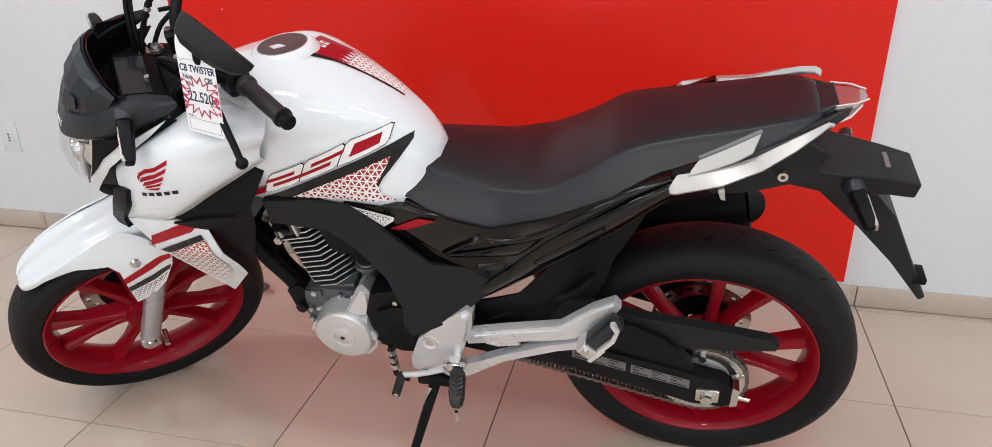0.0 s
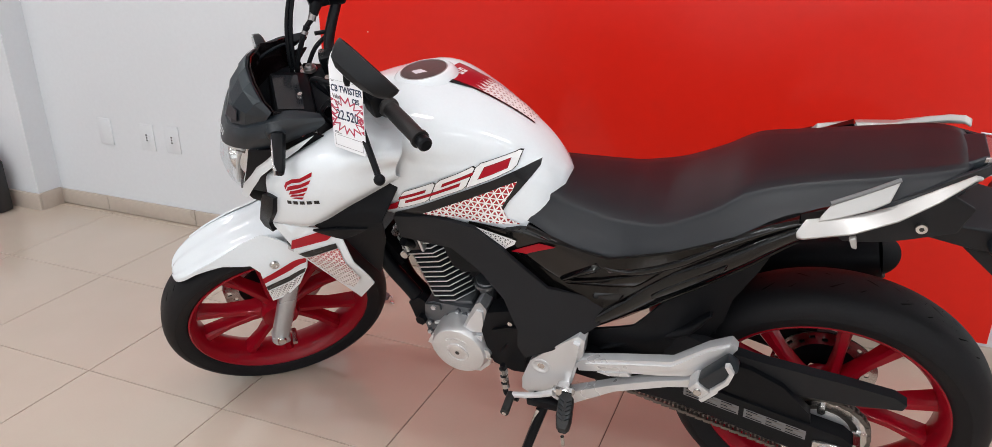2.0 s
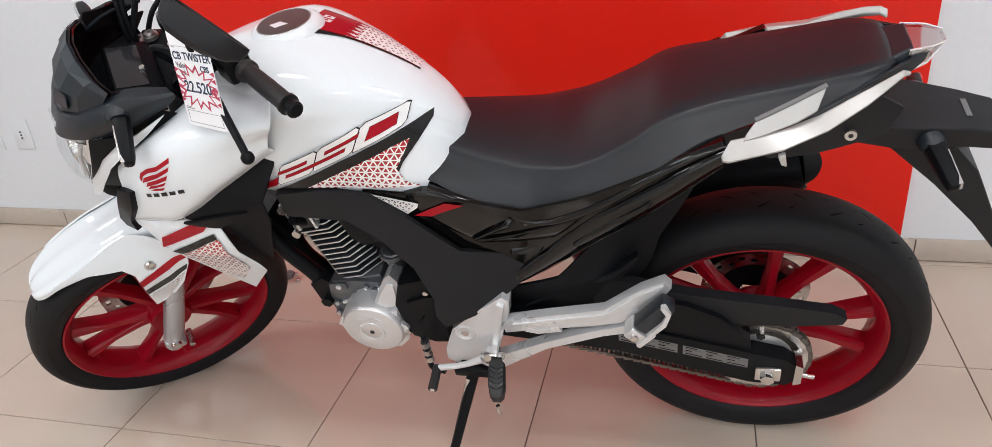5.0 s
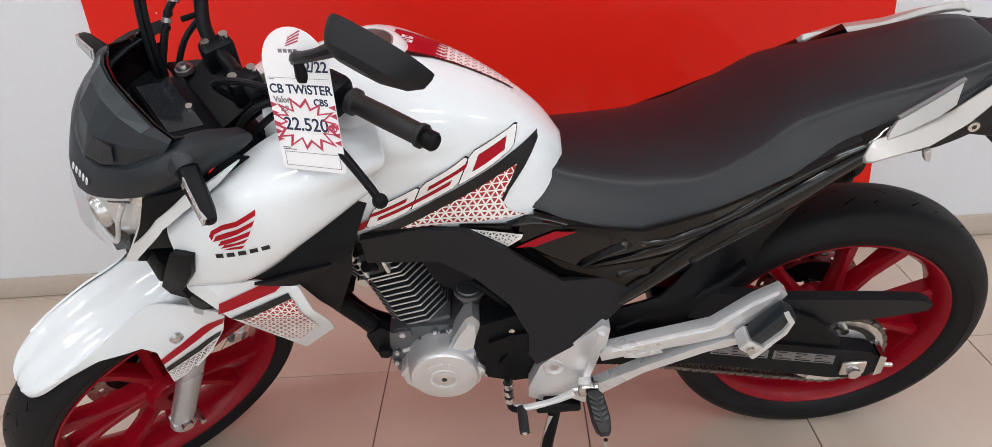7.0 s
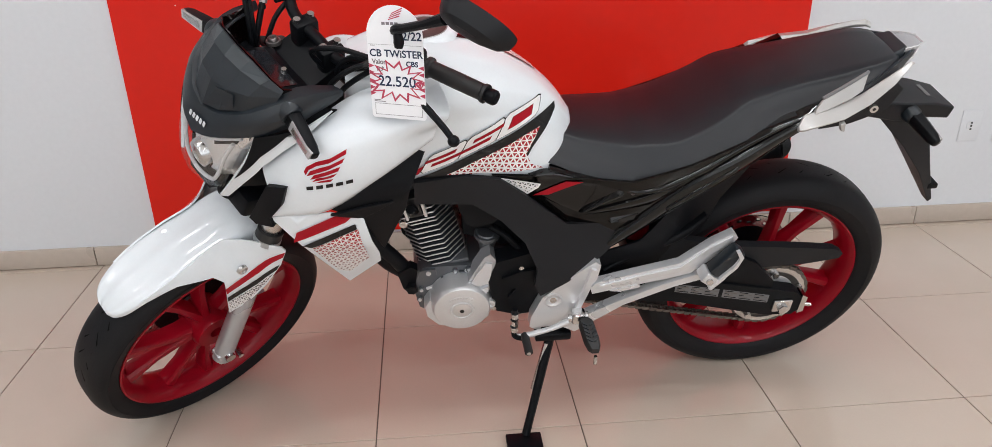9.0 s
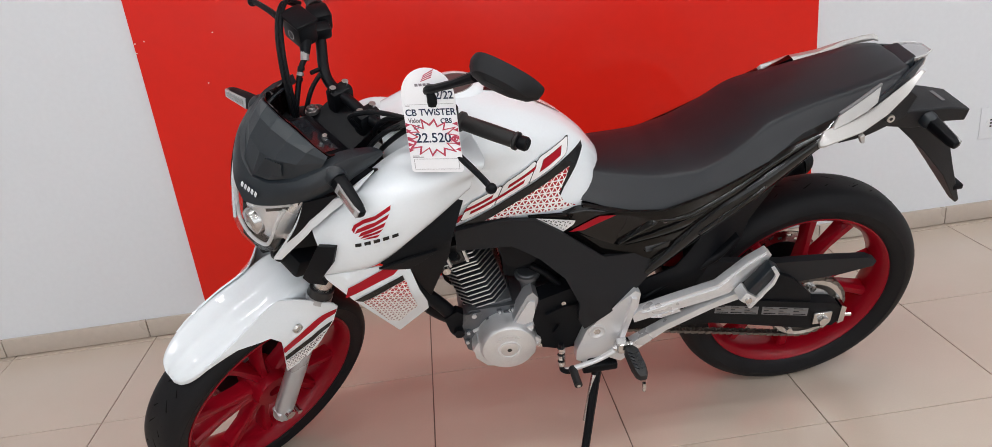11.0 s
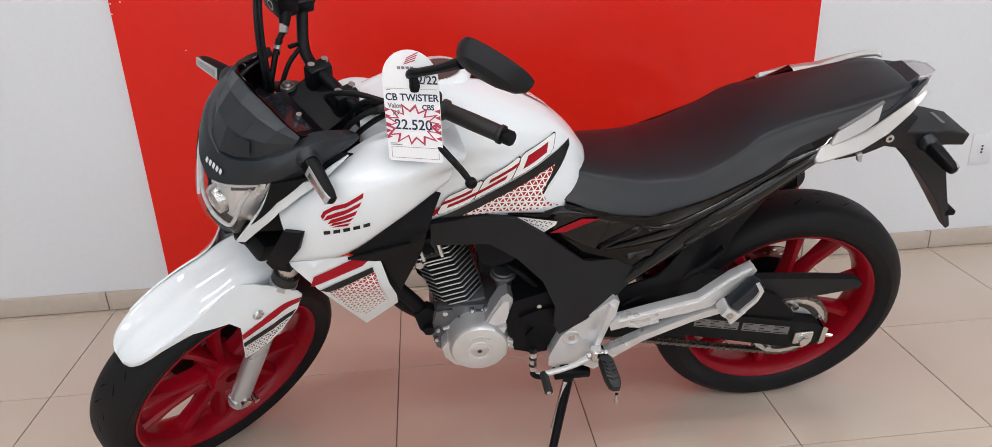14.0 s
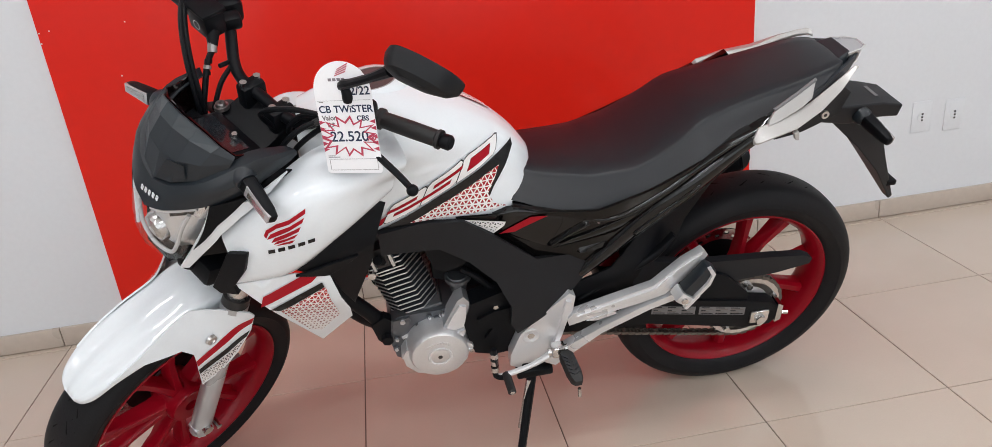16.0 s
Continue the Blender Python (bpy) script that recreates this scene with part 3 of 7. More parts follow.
def brake_disc(parent, centre, r, y, m=None):
    """Perforated steel ring with its carrier."""
    bm = bmesh.new()
    cx, cy, cz = centre
    n = 48
    rings = [r * 0.70, r * 0.775, r * 0.85, r * 0.925, r]
    for side in (0.002, -0.002):
        vs = [[bm.verts.new((cx + q * (1 + 0.012 * math.sin(10 * 2 * math.pi * k / n) * (q == r)) * math.cos(2 * math.pi * k / n), cy + y + side, cz + q * math.sin(2 * math.pi * k / n))) for k in range(n)] for q in rings]
        for j in range(4):
            for k in range(n):
                if j in (1, 2) and (k + (j == 2) * 2) % 4 == 0:
                    continue
                bm.faces.new((vs[j][k], vs[j][(k + 1) % n], vs[j + 1][(k + 1) % n], vs[j + 1][k]))
    part("brake_disc", bm, STEEL, parent, "perforated steel brake disc")
    part("disc_carrier", lathe([(0.03, y - 0.004), (r * 0.55, y - 0.003), (r * 0.71, y - 0.001), (r * 0.71, y + 0.003), (r * 0.55, y + 0.004), (0.03, y + 0.004)], centre, 40), SATIN_BLACK, parent)


AFW = (-1.418, 0.0, 0.289)
STEER_WHEEL = Matrix.Translation(HEAD) @ Matrix.Rotation(radians(42.4), 4, AXIS) @ Matrix.Translation(-HEAD)
front_wheel = wheel("front_wheel", AFW, 0.2965, 0.117, 0.230, 0.095, 100, "crimson five-spoke front wheel with a black tyre", STEER_WHEEL)
brake_disc(front_wheel, AFW, 0.138, 0.066)
rear_wheel = wheel("rear_wheel", AR, 0.316, 0.138, 0.236, 0.102, 70, "crimson five-spoke rear wheel with a wide black tyre")
brake_disc(rear_wheel, AR, 0.11, 0.075)

# tank: cross-sections from front to back
TANK = [(-1.00, 0.960, 0.095, 0.935, 0.12, 0.87, 0.12, 0.765), (-0.93, 0.980, 0.142, 0.931, 0.158, 0.86, 0.150, 0.757), (-0.84, 0.995, 0.174, 0.928, 0.168, 0.85, 0.154, 0.752),
        (-0.74, 0.962, 0.136, 0.908, 0.145, 0.85, 0.138, 0.742), (-0.65, 0.909, 0.090, 0.876, 0.111, 0.83, 0.131, 0.738), (-0.592, 0.856, 0.064, 0.840, 0.087, 0.81, 0.112, 0.74), (-0.558, 0.810, 0.04, 0.796, 0.055, 0.778, 0.073, 0.742)]


TANK_SIDE = 0.011


def tank_mesh():
    rows = []
    for x, zt, ws, zs, wm, zm, wb, zb in TANK:
        zt, ws, wm, wb = zt + 0.004, ws - TANK_SIDE, wm - TANK_SIDE, wb - TANK_SIDE
        half = [(x, 0, zt), (x, -ws * 0.5, zt - (zt - zs) * 0.15), (x, -ws * 0.85, zt - (zt - zs) * 0.52), (x, -ws, zs), (x, -(ws * 0.45 + wm * 0.55), (zs + zm) / 2), (x, -wm, zm), (x, -wb, zb), (x, -wb * 0.8, zb - 0.012)]
        half = catmull(half, 4)
        rows.append([*half, *[q * np.array((1, -1, 1)) for q in half[-1:0:-1]]])
    rows = [list(r) for r in zip(*[catmull(c, 5) for c in zip(*rows)])]
    return skin([[Vector(p) - Vector((0, TANK_SIDE, 0)) for p in row] for row in rows], closed=True, caps=True)


tank = part("fuel_tank", tank_mesh(), WHITE_PAINT, bike, "glossy white fuel tank with red graphics", None, 60)
tank_side = onto(tank)


def tank_at(x, z):
    """The tank's left skin, with the thickness of the varnish over the print."""
    y = tank_side(x, z)
    return None if y is None else y - 0.0013




def decal(name, outline, at, material, parent, out=0.0012, step=0.012, label=""):
    return part(name, sheet(outline, at, step, out), material, parent, label)


cap_m = pose(-0.852, -0.001, 0.995, 0, -3, 0)
bm = lathe([(0.0, 0.0035), (0.042, 0.0030), (0.0460, 0.002), (0.0460, -0.02), (0.0, -0.02)], (0, 0, 0), 48, closed=False)
part("fuel_cap", bm, CAP_METAL, tank, "dark metal fuel cap", cap_m @ pose(0, 0, 0, 90, 0, 0))
part("cap_ring", lathe([(0.0455, -0.02), (0.0455, 0.0030), (0.0468, 0.0036), (0.0482, 0.0026), (0.0486, -0.02)], (0, 0, 0), 48), CAP_RIM, tank, "", cap_m @ pose(0, 0, 0, 90, 0, 0))
part("cap_boss", lathe([(0.0480, -0.02), (0.0480, 0.0024), (0.053, 0.0020), (0.060, -0.003), (0.067, -0.013), (0.070, -0.03)], (0, 0, 0), 48), WHITE_PAINT, tank, "", cap_m @ pose(0, 0, 0, 90, 0, 0))

# graphics on the tank side
decal("black_flash", [(-0.885, 0.756), (-0.807, 0.790), (-0.756, 0.811), (-0.707, 0.829), (-0.651, 0.847), (-0.610, 0.858), (-0.590, 0.8585), (-0.599, 0.847), (-0.619, 0.825), (-0.648, 0.793), (-0.661, 0.771), (-0.655, 0.752), (-0.72, 0.752), (-0.817, 0.756)], tank_at, BLACK_DECAL, tank, 0.0019)
decal("lattice_print", [(-0.821, 0.762), (-0.76, 0.788), (-0.71, 0.807), (-0.663, 0.824), (-0.632, 0.832), (-0.642, 0.813), (-0.660, 0.784), (-0.650, 0.761), (-0.622, 0.747), (-0.719, 0.749)], tank_at, TANK_MESH, tank, 0.0025)


def on_slant(u, v):
    """From along-and-up on the slanted number to x and z on the tank side."""
    a = radians(21)
    x, z = -0.872 + u * math.cos(a) + v * 0.42, 0.772 + u * math.sin(a) + v * 0.93
    # the print droops where the shoulder rolls inwards
    x += 0.014 * min(1.0, max(0.0, (x + 0.71) / 0.05)) * min(1.0, max(0.0, 1 - v / 0.054))
    return (x, z - max(0.0, v / 0.054) * (0.004 + 0.018 * max(0.0, (x + 0.70) / 0.074)))


decal("red_band", [on_slant(*q) for q in ((-0.040, -0.008), (0.0, 0.010), (0.236, 0.008), (0.236, 0.030), (0.010, 0.028), (-0.020, 0.016))], tank_at, RED_DECAL, tank, 0.0025)


for i, kind in enumerate("250"):
    u0 = 0.004 + 0.080 * i
    def box_of(x0, x1, z0, z1, clip=0.0):
        return [on_slant(u0 + 0.070 * x, 0.003 + 0.046 * z) for x, z in ((x0 + clip * (kind == "2"), z0), (x1 - clip, z0), (x1, z0 + clip * 1.5), (x1, z1 - clip * 1.5), (x1 - clip, z1), (x0 + clip, z1), (x0, z1 - clip * 1.5), (x0, z0 + clip * 1.5 * (kind == "2")))]

    decal("digit_outline", box_of(-0.075, 1.075, -0.11, 1.11, 0.10), tank_at, BLACK_DECAL, tank, 0.0030, 0.012, "thin black outline of a digit")
    decal("digit", box_of(-0.052, 1.052, -0.075, 1.075, 0.095), tank_at, WHITE_DECAL, tank, 0.0036, 0.012, "white digit printed on the tank")
    for x0, x1, z0, z1 in {"2": [(-0.09, 0.80, 0.60, 0.76), (0.20, 1.09, 0.23, 0.39)], "5": [(0.20, 1.09, 0.60, 0.76), (-0.09, 0.80, 0.23, 0.39)], "0": [(0.20, 0.80, 0.22, 0.78)]}[kind]:
        decal("digit_edge", box_of(x0 - 0.02, x1 + 0.02, z0 - 0.03, z1 + 0.03), tank_at, DARK_RED, tank, 0.0041, 0.012, "dark red edge of the red field")
        decal("digit_field", box_of(x0, x1, z0, z1), tank_at, RED_DECAL, tank, 0.0046, 0.012)
decal("red_dash", [(-0.905, 0.757), (-0.874, 0.770), (-0.862, 0.790), (-0.893, 0.776)], tank_at, RED_DECAL, tank, 0.0022)


def top_strip(name, outline, material, out):
    tree = BVHTree.FromPolygons([v.co for v in tank.data.vertices], [p.vertices for p in tank.data.polygons])
    bm = bmesh.new()
    n = 8
    (a, b), (c, d) = outline
    rows = []
    for i in range(17):
        u = i / 16
        p, q = Vector(a).lerp(Vector(c), u), Vector(b).lerp(Vector(d), u)
        row = []
        for k in range(n + 1):
            r = p.lerp(q, k / n)
            hit = tree.ray_cast(Vector((r.x, r.y, 2)), Vector((0, 0, -1)))[0]
            row.append((r.x, r.y, (hit.z if hit else 0.9) + out))
        rows.append(row)
    return part(name, skin(rows), material, tank)


top_strip("red_strip", (((-0.812, -0.018), (-0.808, 0.068)), ((-0.748, -0.004), (-0.748, 0.068))), RED_DECAL, 0.0016)
for k in range(6):
    y0, y1 = -0.004 + 0.072 * k / 6, -0.004 + 0.072 * (k + 1) / 6
    top_strip("red_tooth", (((-0.749, y0), (-0.749, y1)), ((-0.728, (y0 + y1) / 2 - 0.0006), (-0.728, (y0 + y1) / 2 + 0.0006))), RED_DECAL, 0.0021)
top_strip("lattice_strip", (((-0.748, -0.004), (-0.748, 0.068)), ((-0.632, 0.009), (-0.637, 0.058))), STRIP_MESH, 0.0016)
top_strip("black_edge", (((-0.832, -0.036), (-0.812, -0.017)), ((-0.748, -0.011), (-0.748, -0.0036))), BLACK_DECAL, 0.0018)
top_strip("black_edge", (((-0.748, -0.011), (-0.748, -0.0036)), ((-0.630, 0.0045), (-0.630, 0.0092))), BLACK_DECAL, 0.0018)
top_strip("black_edge", (((-0.808, 0.0676), (-0.808, 0.0705)), ((-0.637, 0.0576), (-0.637, 0.0600))), BLACK_DECAL, 0.0018)
for y in (0.022, 0.036):
    top_strip("letter_bar", (((-0.797, y), (-0.796, y + 0.010)), ((-0.780, y - 0.001), (-0.779, y + 0.009))), WHITE_DECAL, 0.0022)
    top_strip("letter_slot", (((-0.792, y + 0.0030), (-0.7915, y + 0.0070)), ((-0.785, y + 0.0025), (-0.7845, y + 0.0065))), RED_DECAL, 0.0026)

# side shrouds beside the tank
SHROUD = [[(-1.150, -0.150, 0.838), (-1.06, -0.142, 0.89), (-0.96, -0.132, 0.945), (-0.83, -0.140, 0.968)],
          [(-1.158, -0.188, 0.822), (-1.05, -0.214, 0.890), (-0.93, -0.216, 0.922), (-0.812, -0.204, 0.930)],
          [(-1.152, -0.208, 0.785), (-1.05, -0.240, 0.84), (-0.94, -0.236, 0.872), (-0.835, -0.192, 0.893)],
          [(-1.156, -0.217, 0.742), (-1.049, -0.240, 0.765), (-0.944, -0.234, 0.822), (-0.842, -0.190, 0.871)],
          [(-1.158, -0.218, 0.728), (-1.048, -0.222, 0.738), (-0.945, -0.204, 0.797), (-0.846, -0.172, 0.853)]]
shroud = part("side_shroud", patch(SHROUD, 7, 8), WHITE_PAINT, bike, "glossy white shroud beside the tank", None, 60)
thicken(shroud, 0.004, 0.0015)
shroud_at = onto(shroud)
right_shroud = part("side_shroud", patch([[(x, -y * (0.80 if x > -1.0 else 0.92), z - (0.035 if x > -1.0 else 0.0)) for x, y, z in r] for r in SHROUD], 7, 8), WHITE_PAINT, bike, "glossy white shroud beside the tank", None, 60)
thicken(right_shroud, 0.004, 0.0015)
LOW = [(-1.158, 0.726), (-1.044, 0.733), (-0.983, 0.712), (-0.962, 0.60), (-0.962, 0.568), (-1.037, 0.478), (-1.106, 0.652)]


def low_at(x, z):
    """Flat upper half, then folded inwards below the crease."""
    y = -0.219 + 0.12 * max(0.0, -1.10 - x) + 0.02 * (x + 1.04)
    return y + 0.44 * max(0.0, 0.655 - z)


def both(name, outline, at, material, label, t=0.004, bevel=0.0015, step=0.025):
    """A panel on each side of the bike."""
    made = []
    for s in (1, -1):
        bm = sheet(outline, at, step)
        if s < 0:
            for v in bm.verts:
                v.co.y = -v.co.y
        ob = part(name, bm, material, bike, label, None, 40)
        ob.data.flip_normals() if s < 0 else None
        thicken(ob, t, bevel, 0.0)
        made.append(ob)
    return made[0]


low_panel = both("lower_shroud", LOW, low_at, WHITE_PAINT, "white lower shroud with a printed lattice")
decal("red_stripe", [(-1.122, 0.664), (-1.112, 0.690), (-1.011, 0.737), (-1.004, 0.722), (-1.018, 0.708)], lambda x, z: low_at(x, z) - 0.003, RED_DECAL, low_panel)
decal("black_stripe", [(-1.106, 0.655), (-1.000, 0.703), (-0.998, 0.690), (-1.09, 0.646)], lambda x, z: low_at(x, z) - 0.003, BLACK_DECAL, low_panel)
decal("lattice_print", [(-1.09, 0.645), (-0.996, 0.690), (-0.983, 0.590), (-1.03, 0.53), (-1.052, 0.54)], lambda x, z: low_at(x, z) - 0.003, SHROUD_MESH, low_panel)
# wing emblem as plain red feathers, and bars for the word below it
for feather in ([(-1.077, 0.839), (-1.071, 0.849), (-1.051, 0.861), (-1.028, 0.868), (-0.996, 0.886), (-0.998, 0.877), (-1.029, 0.860), (-1.052, 0.853), (-1.067, 0.844), (-1.074, 0.833)],
                [(-1.073, 0.831), (-1.065, 0.842), (-1.047, 0.850), (-1.030, 0.8555), (-1.001, 0.870), (-1.006, 0.861), (-1.031, 0.848), (-1.054, 0.839)],
                [(-1.067, 0.825), (-1.059, 0.835), (-1.037, 0.843), (-1.010, 0.854), (-1.015, 0.845), (-1.037, 0.836)],
                [(-1.064, 0.821), (-1.055, 0.829), (-1.038, 0.833), (-1.017, 0.841), (-1.025, 0.833), (-1.044, 0.827)],
                [(-1.060, 0.819), (-1.047, 0.8245), (-1.025, 0.829), (-1.031, 0.823)]):
    decal("emblem_bar", feather, shroud_at, RED_DECAL, shroud)
for i in range(5):
    x, z = -1.0765 + 0.0182 * i, 0.8015 + 0.0038 * i
    decal("word_bar", [(x, z), (x + 0.0125, z + 0.0026), (x + 0.0130, z + 0.0104), (x + 0.0005, z + 0.0078)], shroud_at, BLACK_DECAL, shroud, 0.0012, 0.03)

# black air duct between shroud and tank


def duct_at(x, z):
    """Two planes that meet in a crease from the tip back to the tank."""
    crest = 0.736 + 0.16 * (x + 1.044)
    return -0.224 + 0.26 * max(0.0, x + 1.0) + 0.42 * max(0.0, z - crest) + 0.34 * max(0.0, crest - z)


both("air_duct", [(-1.040, 0.742), (-0.95, 0.802), (-0.840, 0.864), (-0.872, 0.80), (-0.893, 0.757), (-0.905, 0.70), (-0.955, 0.580), (-0.972, 0.64), (-0.985, 0.712)], duct_at, SATIN_BLACK, "satin black air duct behind the shroud", 0.006)
both("duct_blade", [(-1.043, 0.734), (-0.985, 0.745), (-0.925, 0.742), (-0.958, 0.722), (-0.985, 0.713)], lambda x, z: duct_at(x, z) - 0.005, SATIN_BLACK, "black blade on the crease of the duct", 0.006)
both("shroud_lip", [(-1.149, 0.800), (-1.112, 0.803), (-1.126, 0.765), (-1.154, 0.727), (-1.150, 0.708), (-1.185, 0.705), (-1.196, 0.718)], field([(-1.156, -0.212, 0.796), (-1.112, -0.226, 0.81), (-1.193, -0.200, 0.716), (-1.166, -0.212, 0.704), (-1.14, -0.226, 0.745)]), SATIN_BLACK, "black lip on the front of the shroud", 0.012, 0.003)

# perimeter frame cover and side covers
frame_at = field([(-0.878, -0.160, 0.749), (-0.713, -0.148, 0.737), (-0.654, -0.150, 0.694), (-0.571, -0.150, 0.616), (-0.407, -0.122, 0.594), (-0.501, -0.158, 0.518), (-0.62, -0.180, 0.44), (-0.636, -0.180, 0.516), (-0.712, -0.158, 0.643), (-0.88, -0.15, 0.69)])
both("frame_cover", [(-0.885, 0.752), (-0.80, 0.757), (-0.713, 0.740), (-0.654, 0.692), (-0.571, 0.616), (-0.48, 0.603), (-0.400, 0.596), (-0.495, 0.518), (-0.56, 0.470), (-0.622, 0.438), (-0.636, 0.470), (-0.632, 0.516), (-0.66, 0.585), (-0.712, 0.643), (-0.77, 0.685), (-0.885, 0.692)], frame_at, MATT_GREY, "satin black frame cover over the engine", 0.012, 0.003)
side_at = field([(-0.72, -0.140, 0.74), (-0.60, -0.140, 0.70), (-0.547, -0.150, 0.727), (-0.443, -0.164, 0.722), (-0.33, -0.168, 0.758), (-0.12, -0.148, 0.84), (-0.12, -0.145, 0.80), (-0.33, -0.135, 0.63), (-0.49, -0.135, 0.52), (-0.571, -0.138, 0.616)])
side_cover = both("side_cover", [(-0.73, 0.745), (-0.60, 0.735), (-0.547, 0.735), (-0.443, 0.728), (-0.33, 0.766), (-0.115, 0.860), (-0.105, 0.832), (-0.20, 0.745), (-0.33, 0.632), (-0.42, 0.56), (-0.49, 0.512), (-0.52, 0.56), (-0.571, 0.60), (-0.66, 0.68)], side_at, SIDE_BLACK, "satin black side cover under the seat", 0.006)


def ridge(name, path, widths, y_at, material, label, proud=0.012):
    """A faceted bar lying on a side panel: its section has a crest, so that it takes highlights."""
    line = catmull([(x, 0, z) for x, z in path], 5)
    wide = np.interp(np.linspace(0, len(widths) - 1, len(line)), range(len(widths)), widths)
    for s in (-1, 1):
        rows = []
        for i, q in enumerate(line):
            d = Vector(line[min(i + 1, len(line) - 1)] - line[max(i - 1, 0)]).normalized()
            n = Vector((-d.z, 0, d.x))
            w, c = float(wide[i]), Vector(q)
            sec = []
            for u, v in ((-1, 0.5), *((-math.cos(radians(q)), -math.sin(radians(q))) for q in range(0, 181, 15)), (1, 1.2), (-1, 1.2)):
                p = c + n * u * w
                sec.append((p.x, -s * (y_at(c.x, c.z) + v * proud), p.z))
            rows.append(sec)
        part(name, skin(rows, closed=True, caps=True), material, bike, label, None, 50)


def spar(name, top, low, section, y_at, material, label):
    """A bulging bar between two edge lines: section gives, across it, how far it stands out."""
    upper, under = catmull([(x, 0, z) for x, z in top], 6), catmull([(x, 0, z) for x, z in low], 6)
    n = 48

    def along(line):
        d = np.concatenate([[0], np.cumsum([np.linalg.norm(b - a) for a, b in zip(line, line[1:])])])
        return [np.array([np.interp(q, d, [p[k] for p in line]) for k in (0, 2)]) for q in np.linspace(0, d[-1], n)]

    across = catmull([(u, v, 0) for u, v in section], 4)
    for s in (-1, 1):
        rows = []
        for i, (a, b) in enumerate(zip(along(upper), along(under))):
            end = min(1.0, i / 5, (n - 1 - i) / 5)
            ring = []
            for u, v, _ in across:
                x, z = a + (b - a) * float(u)
                ring.append((x, -s * (y_at(x, z) - v * end), z))
            for u in (1.0, 0.5, 0.0):
                x, z = a + (b - a) * u
                ring.append((x, -s * (y_at(x, z) + 0.018), z))
            rows.append(ring)
        part(name, skin(rows, closed=True, caps=True), material, bike, label, None, 24)


spar("tail_spar", [(-0.515, 0.511), (-0.490, 0.556), (-0.413, 0.632), (-0.345, 0.706), (-0.305, 0.742), (-0.235, 0.790), (-0.175, 0.832), (-0.118, 0.865), (-0.06, 0.888)],
     [(-0.510, 0.498), (-0.470, 0.520), (-0.411, 0.560), (-0.342, 0.615), (-0.277, 0.668), (-0.201, 0.738), (-0.132, 0.802), (-0.080, 0.836), (-0.04, 0.858)],
     [(0.0, -0.014), (0.05, -0.006), (0.13, 0.004), (0.22, 0.011), (0.33, 0.0155), (0.46, 0.0165), (0.62, 0.0145), (0.80, 0.008), (1.0, -0.004)], side_at, GLOSS_BLACK, "gloss black spar along the side cover")
spar("spar_groove", [(-0.378, 0.640), (-0.340, 0.678), (-0.288, 0.722), (-0.214, 0.776)], [(-0.372, 0.628), (-0.330, 0.655), (-0.290, 0.690), (-0.224, 0.752)],
     [(0.0, 0.012), (0.2, 0.020), (0.5, 0.0215), (0.8, 0.019), (1.0, 0.012)], side_at, GLOSS_BLACK, "raised gloss black blade on the spar")
spar("cover_wedge", [(-0.655, 0.738), (-0.607, 0.744), (-0.550, 0.732), (-0.500, 0.722), (-0.460, 0.708), (-0.435, 0.698)], [(-0.650, 0.690), (-0.600, 0.660), (-0.570, 0.645), (-0.552, 0.636), (-0.535, 0.640)],
     [(0.0, 0.0005), (0.1, 0.0035), (0.5, 0.004), (0.9, 0.0035), (1.0, 0.0)], side_at, GLOSS_BLACK, "gloss black wedge ahead of the seat")
spar("wedge_ledge", [(-0.552, 0.646), (-0.510, 0.680), (-0.470, 0.712)], [(-0.542, 0.634), (-0.498, 0.664), (-0.450, 0.694)],
     [(0.0, -0.004), (0.35, 0.010), (0.5, 0.013), (0.8, 0.010), (1.0, 0.0)], side_at, GLOSS_BLACK, "gloss black ledge behind the wedge")
spar("cover_band", [(-0.535, 0.642), (-0.430, 0.682), (-0.324, 0.728)], [(-0.550, 0.626), (-0.470, 0.637), (-0.391, 0.646)],
     [(0.0, 0.001), (0.08, 0.0065), (0.2, 0.0075), (0.6, 0.006), (1.0, 0.001)], side_at, SIDE_BLACK, "satin black band of the side cover")
spar("slot_insert", [(-0.484, 0.628), (-0.446, 0.636), (-0.404, 0.645)], [(-0.482, 0.612), (-0.451, 0.615), (-0.420, 0.619)],
     [(0.0, -0.004), (0.5, 0.004), (1.0, 0.010)], side_at, GLOSS_BLACK, "gloss insert in the slot of the cover")


def trim_at(x, z):
    return float(np.interp(x, (-0.62, -0.55, -0.425, -0.30, -0.12), (-0.122, -0.138, -0.154, -0.160, -0.148)))


ridge("seat_trim", [(-0.612, 0.745), (-0.550, 0.731), (-0.500, 0.718), (-0.460, 0.704), (-0.425, 0.698), (-0.380, 0.708), (-0.311, 0.745), (-0.236, 0.796), (-0.176, 0.832), (-0.128, 0.856)], [0.004, 0.006, 0.007, 0.008, 0.008, 0.009, 0.010, 0.009, 0.008, 0.005], trim_at, GLOSS_BLACK, "gloss black trim edge under the seat", 0.013)
for s in (-1, 1):
    for x, z in ((-0.262, 0.748), (-0.236, 0.772), (-0.44, 0.695)):
        part("cover_screw", disc_mesh((x, 0, z), 0.0036, s * (0.002 - side_at(x, z)), s * (0.0042 - side_at(x, z)), 14, 0.001), CAP_METAL, side_cover)
decal("dotted_flash", [(-0.713, 0.740), (-0.630, 0.7205), (-0.634, 0.710), (-0.656, 0.693)], lambda x, z: side_at(x, z) - 0.0052, WHITE_DECAL, side_cover)
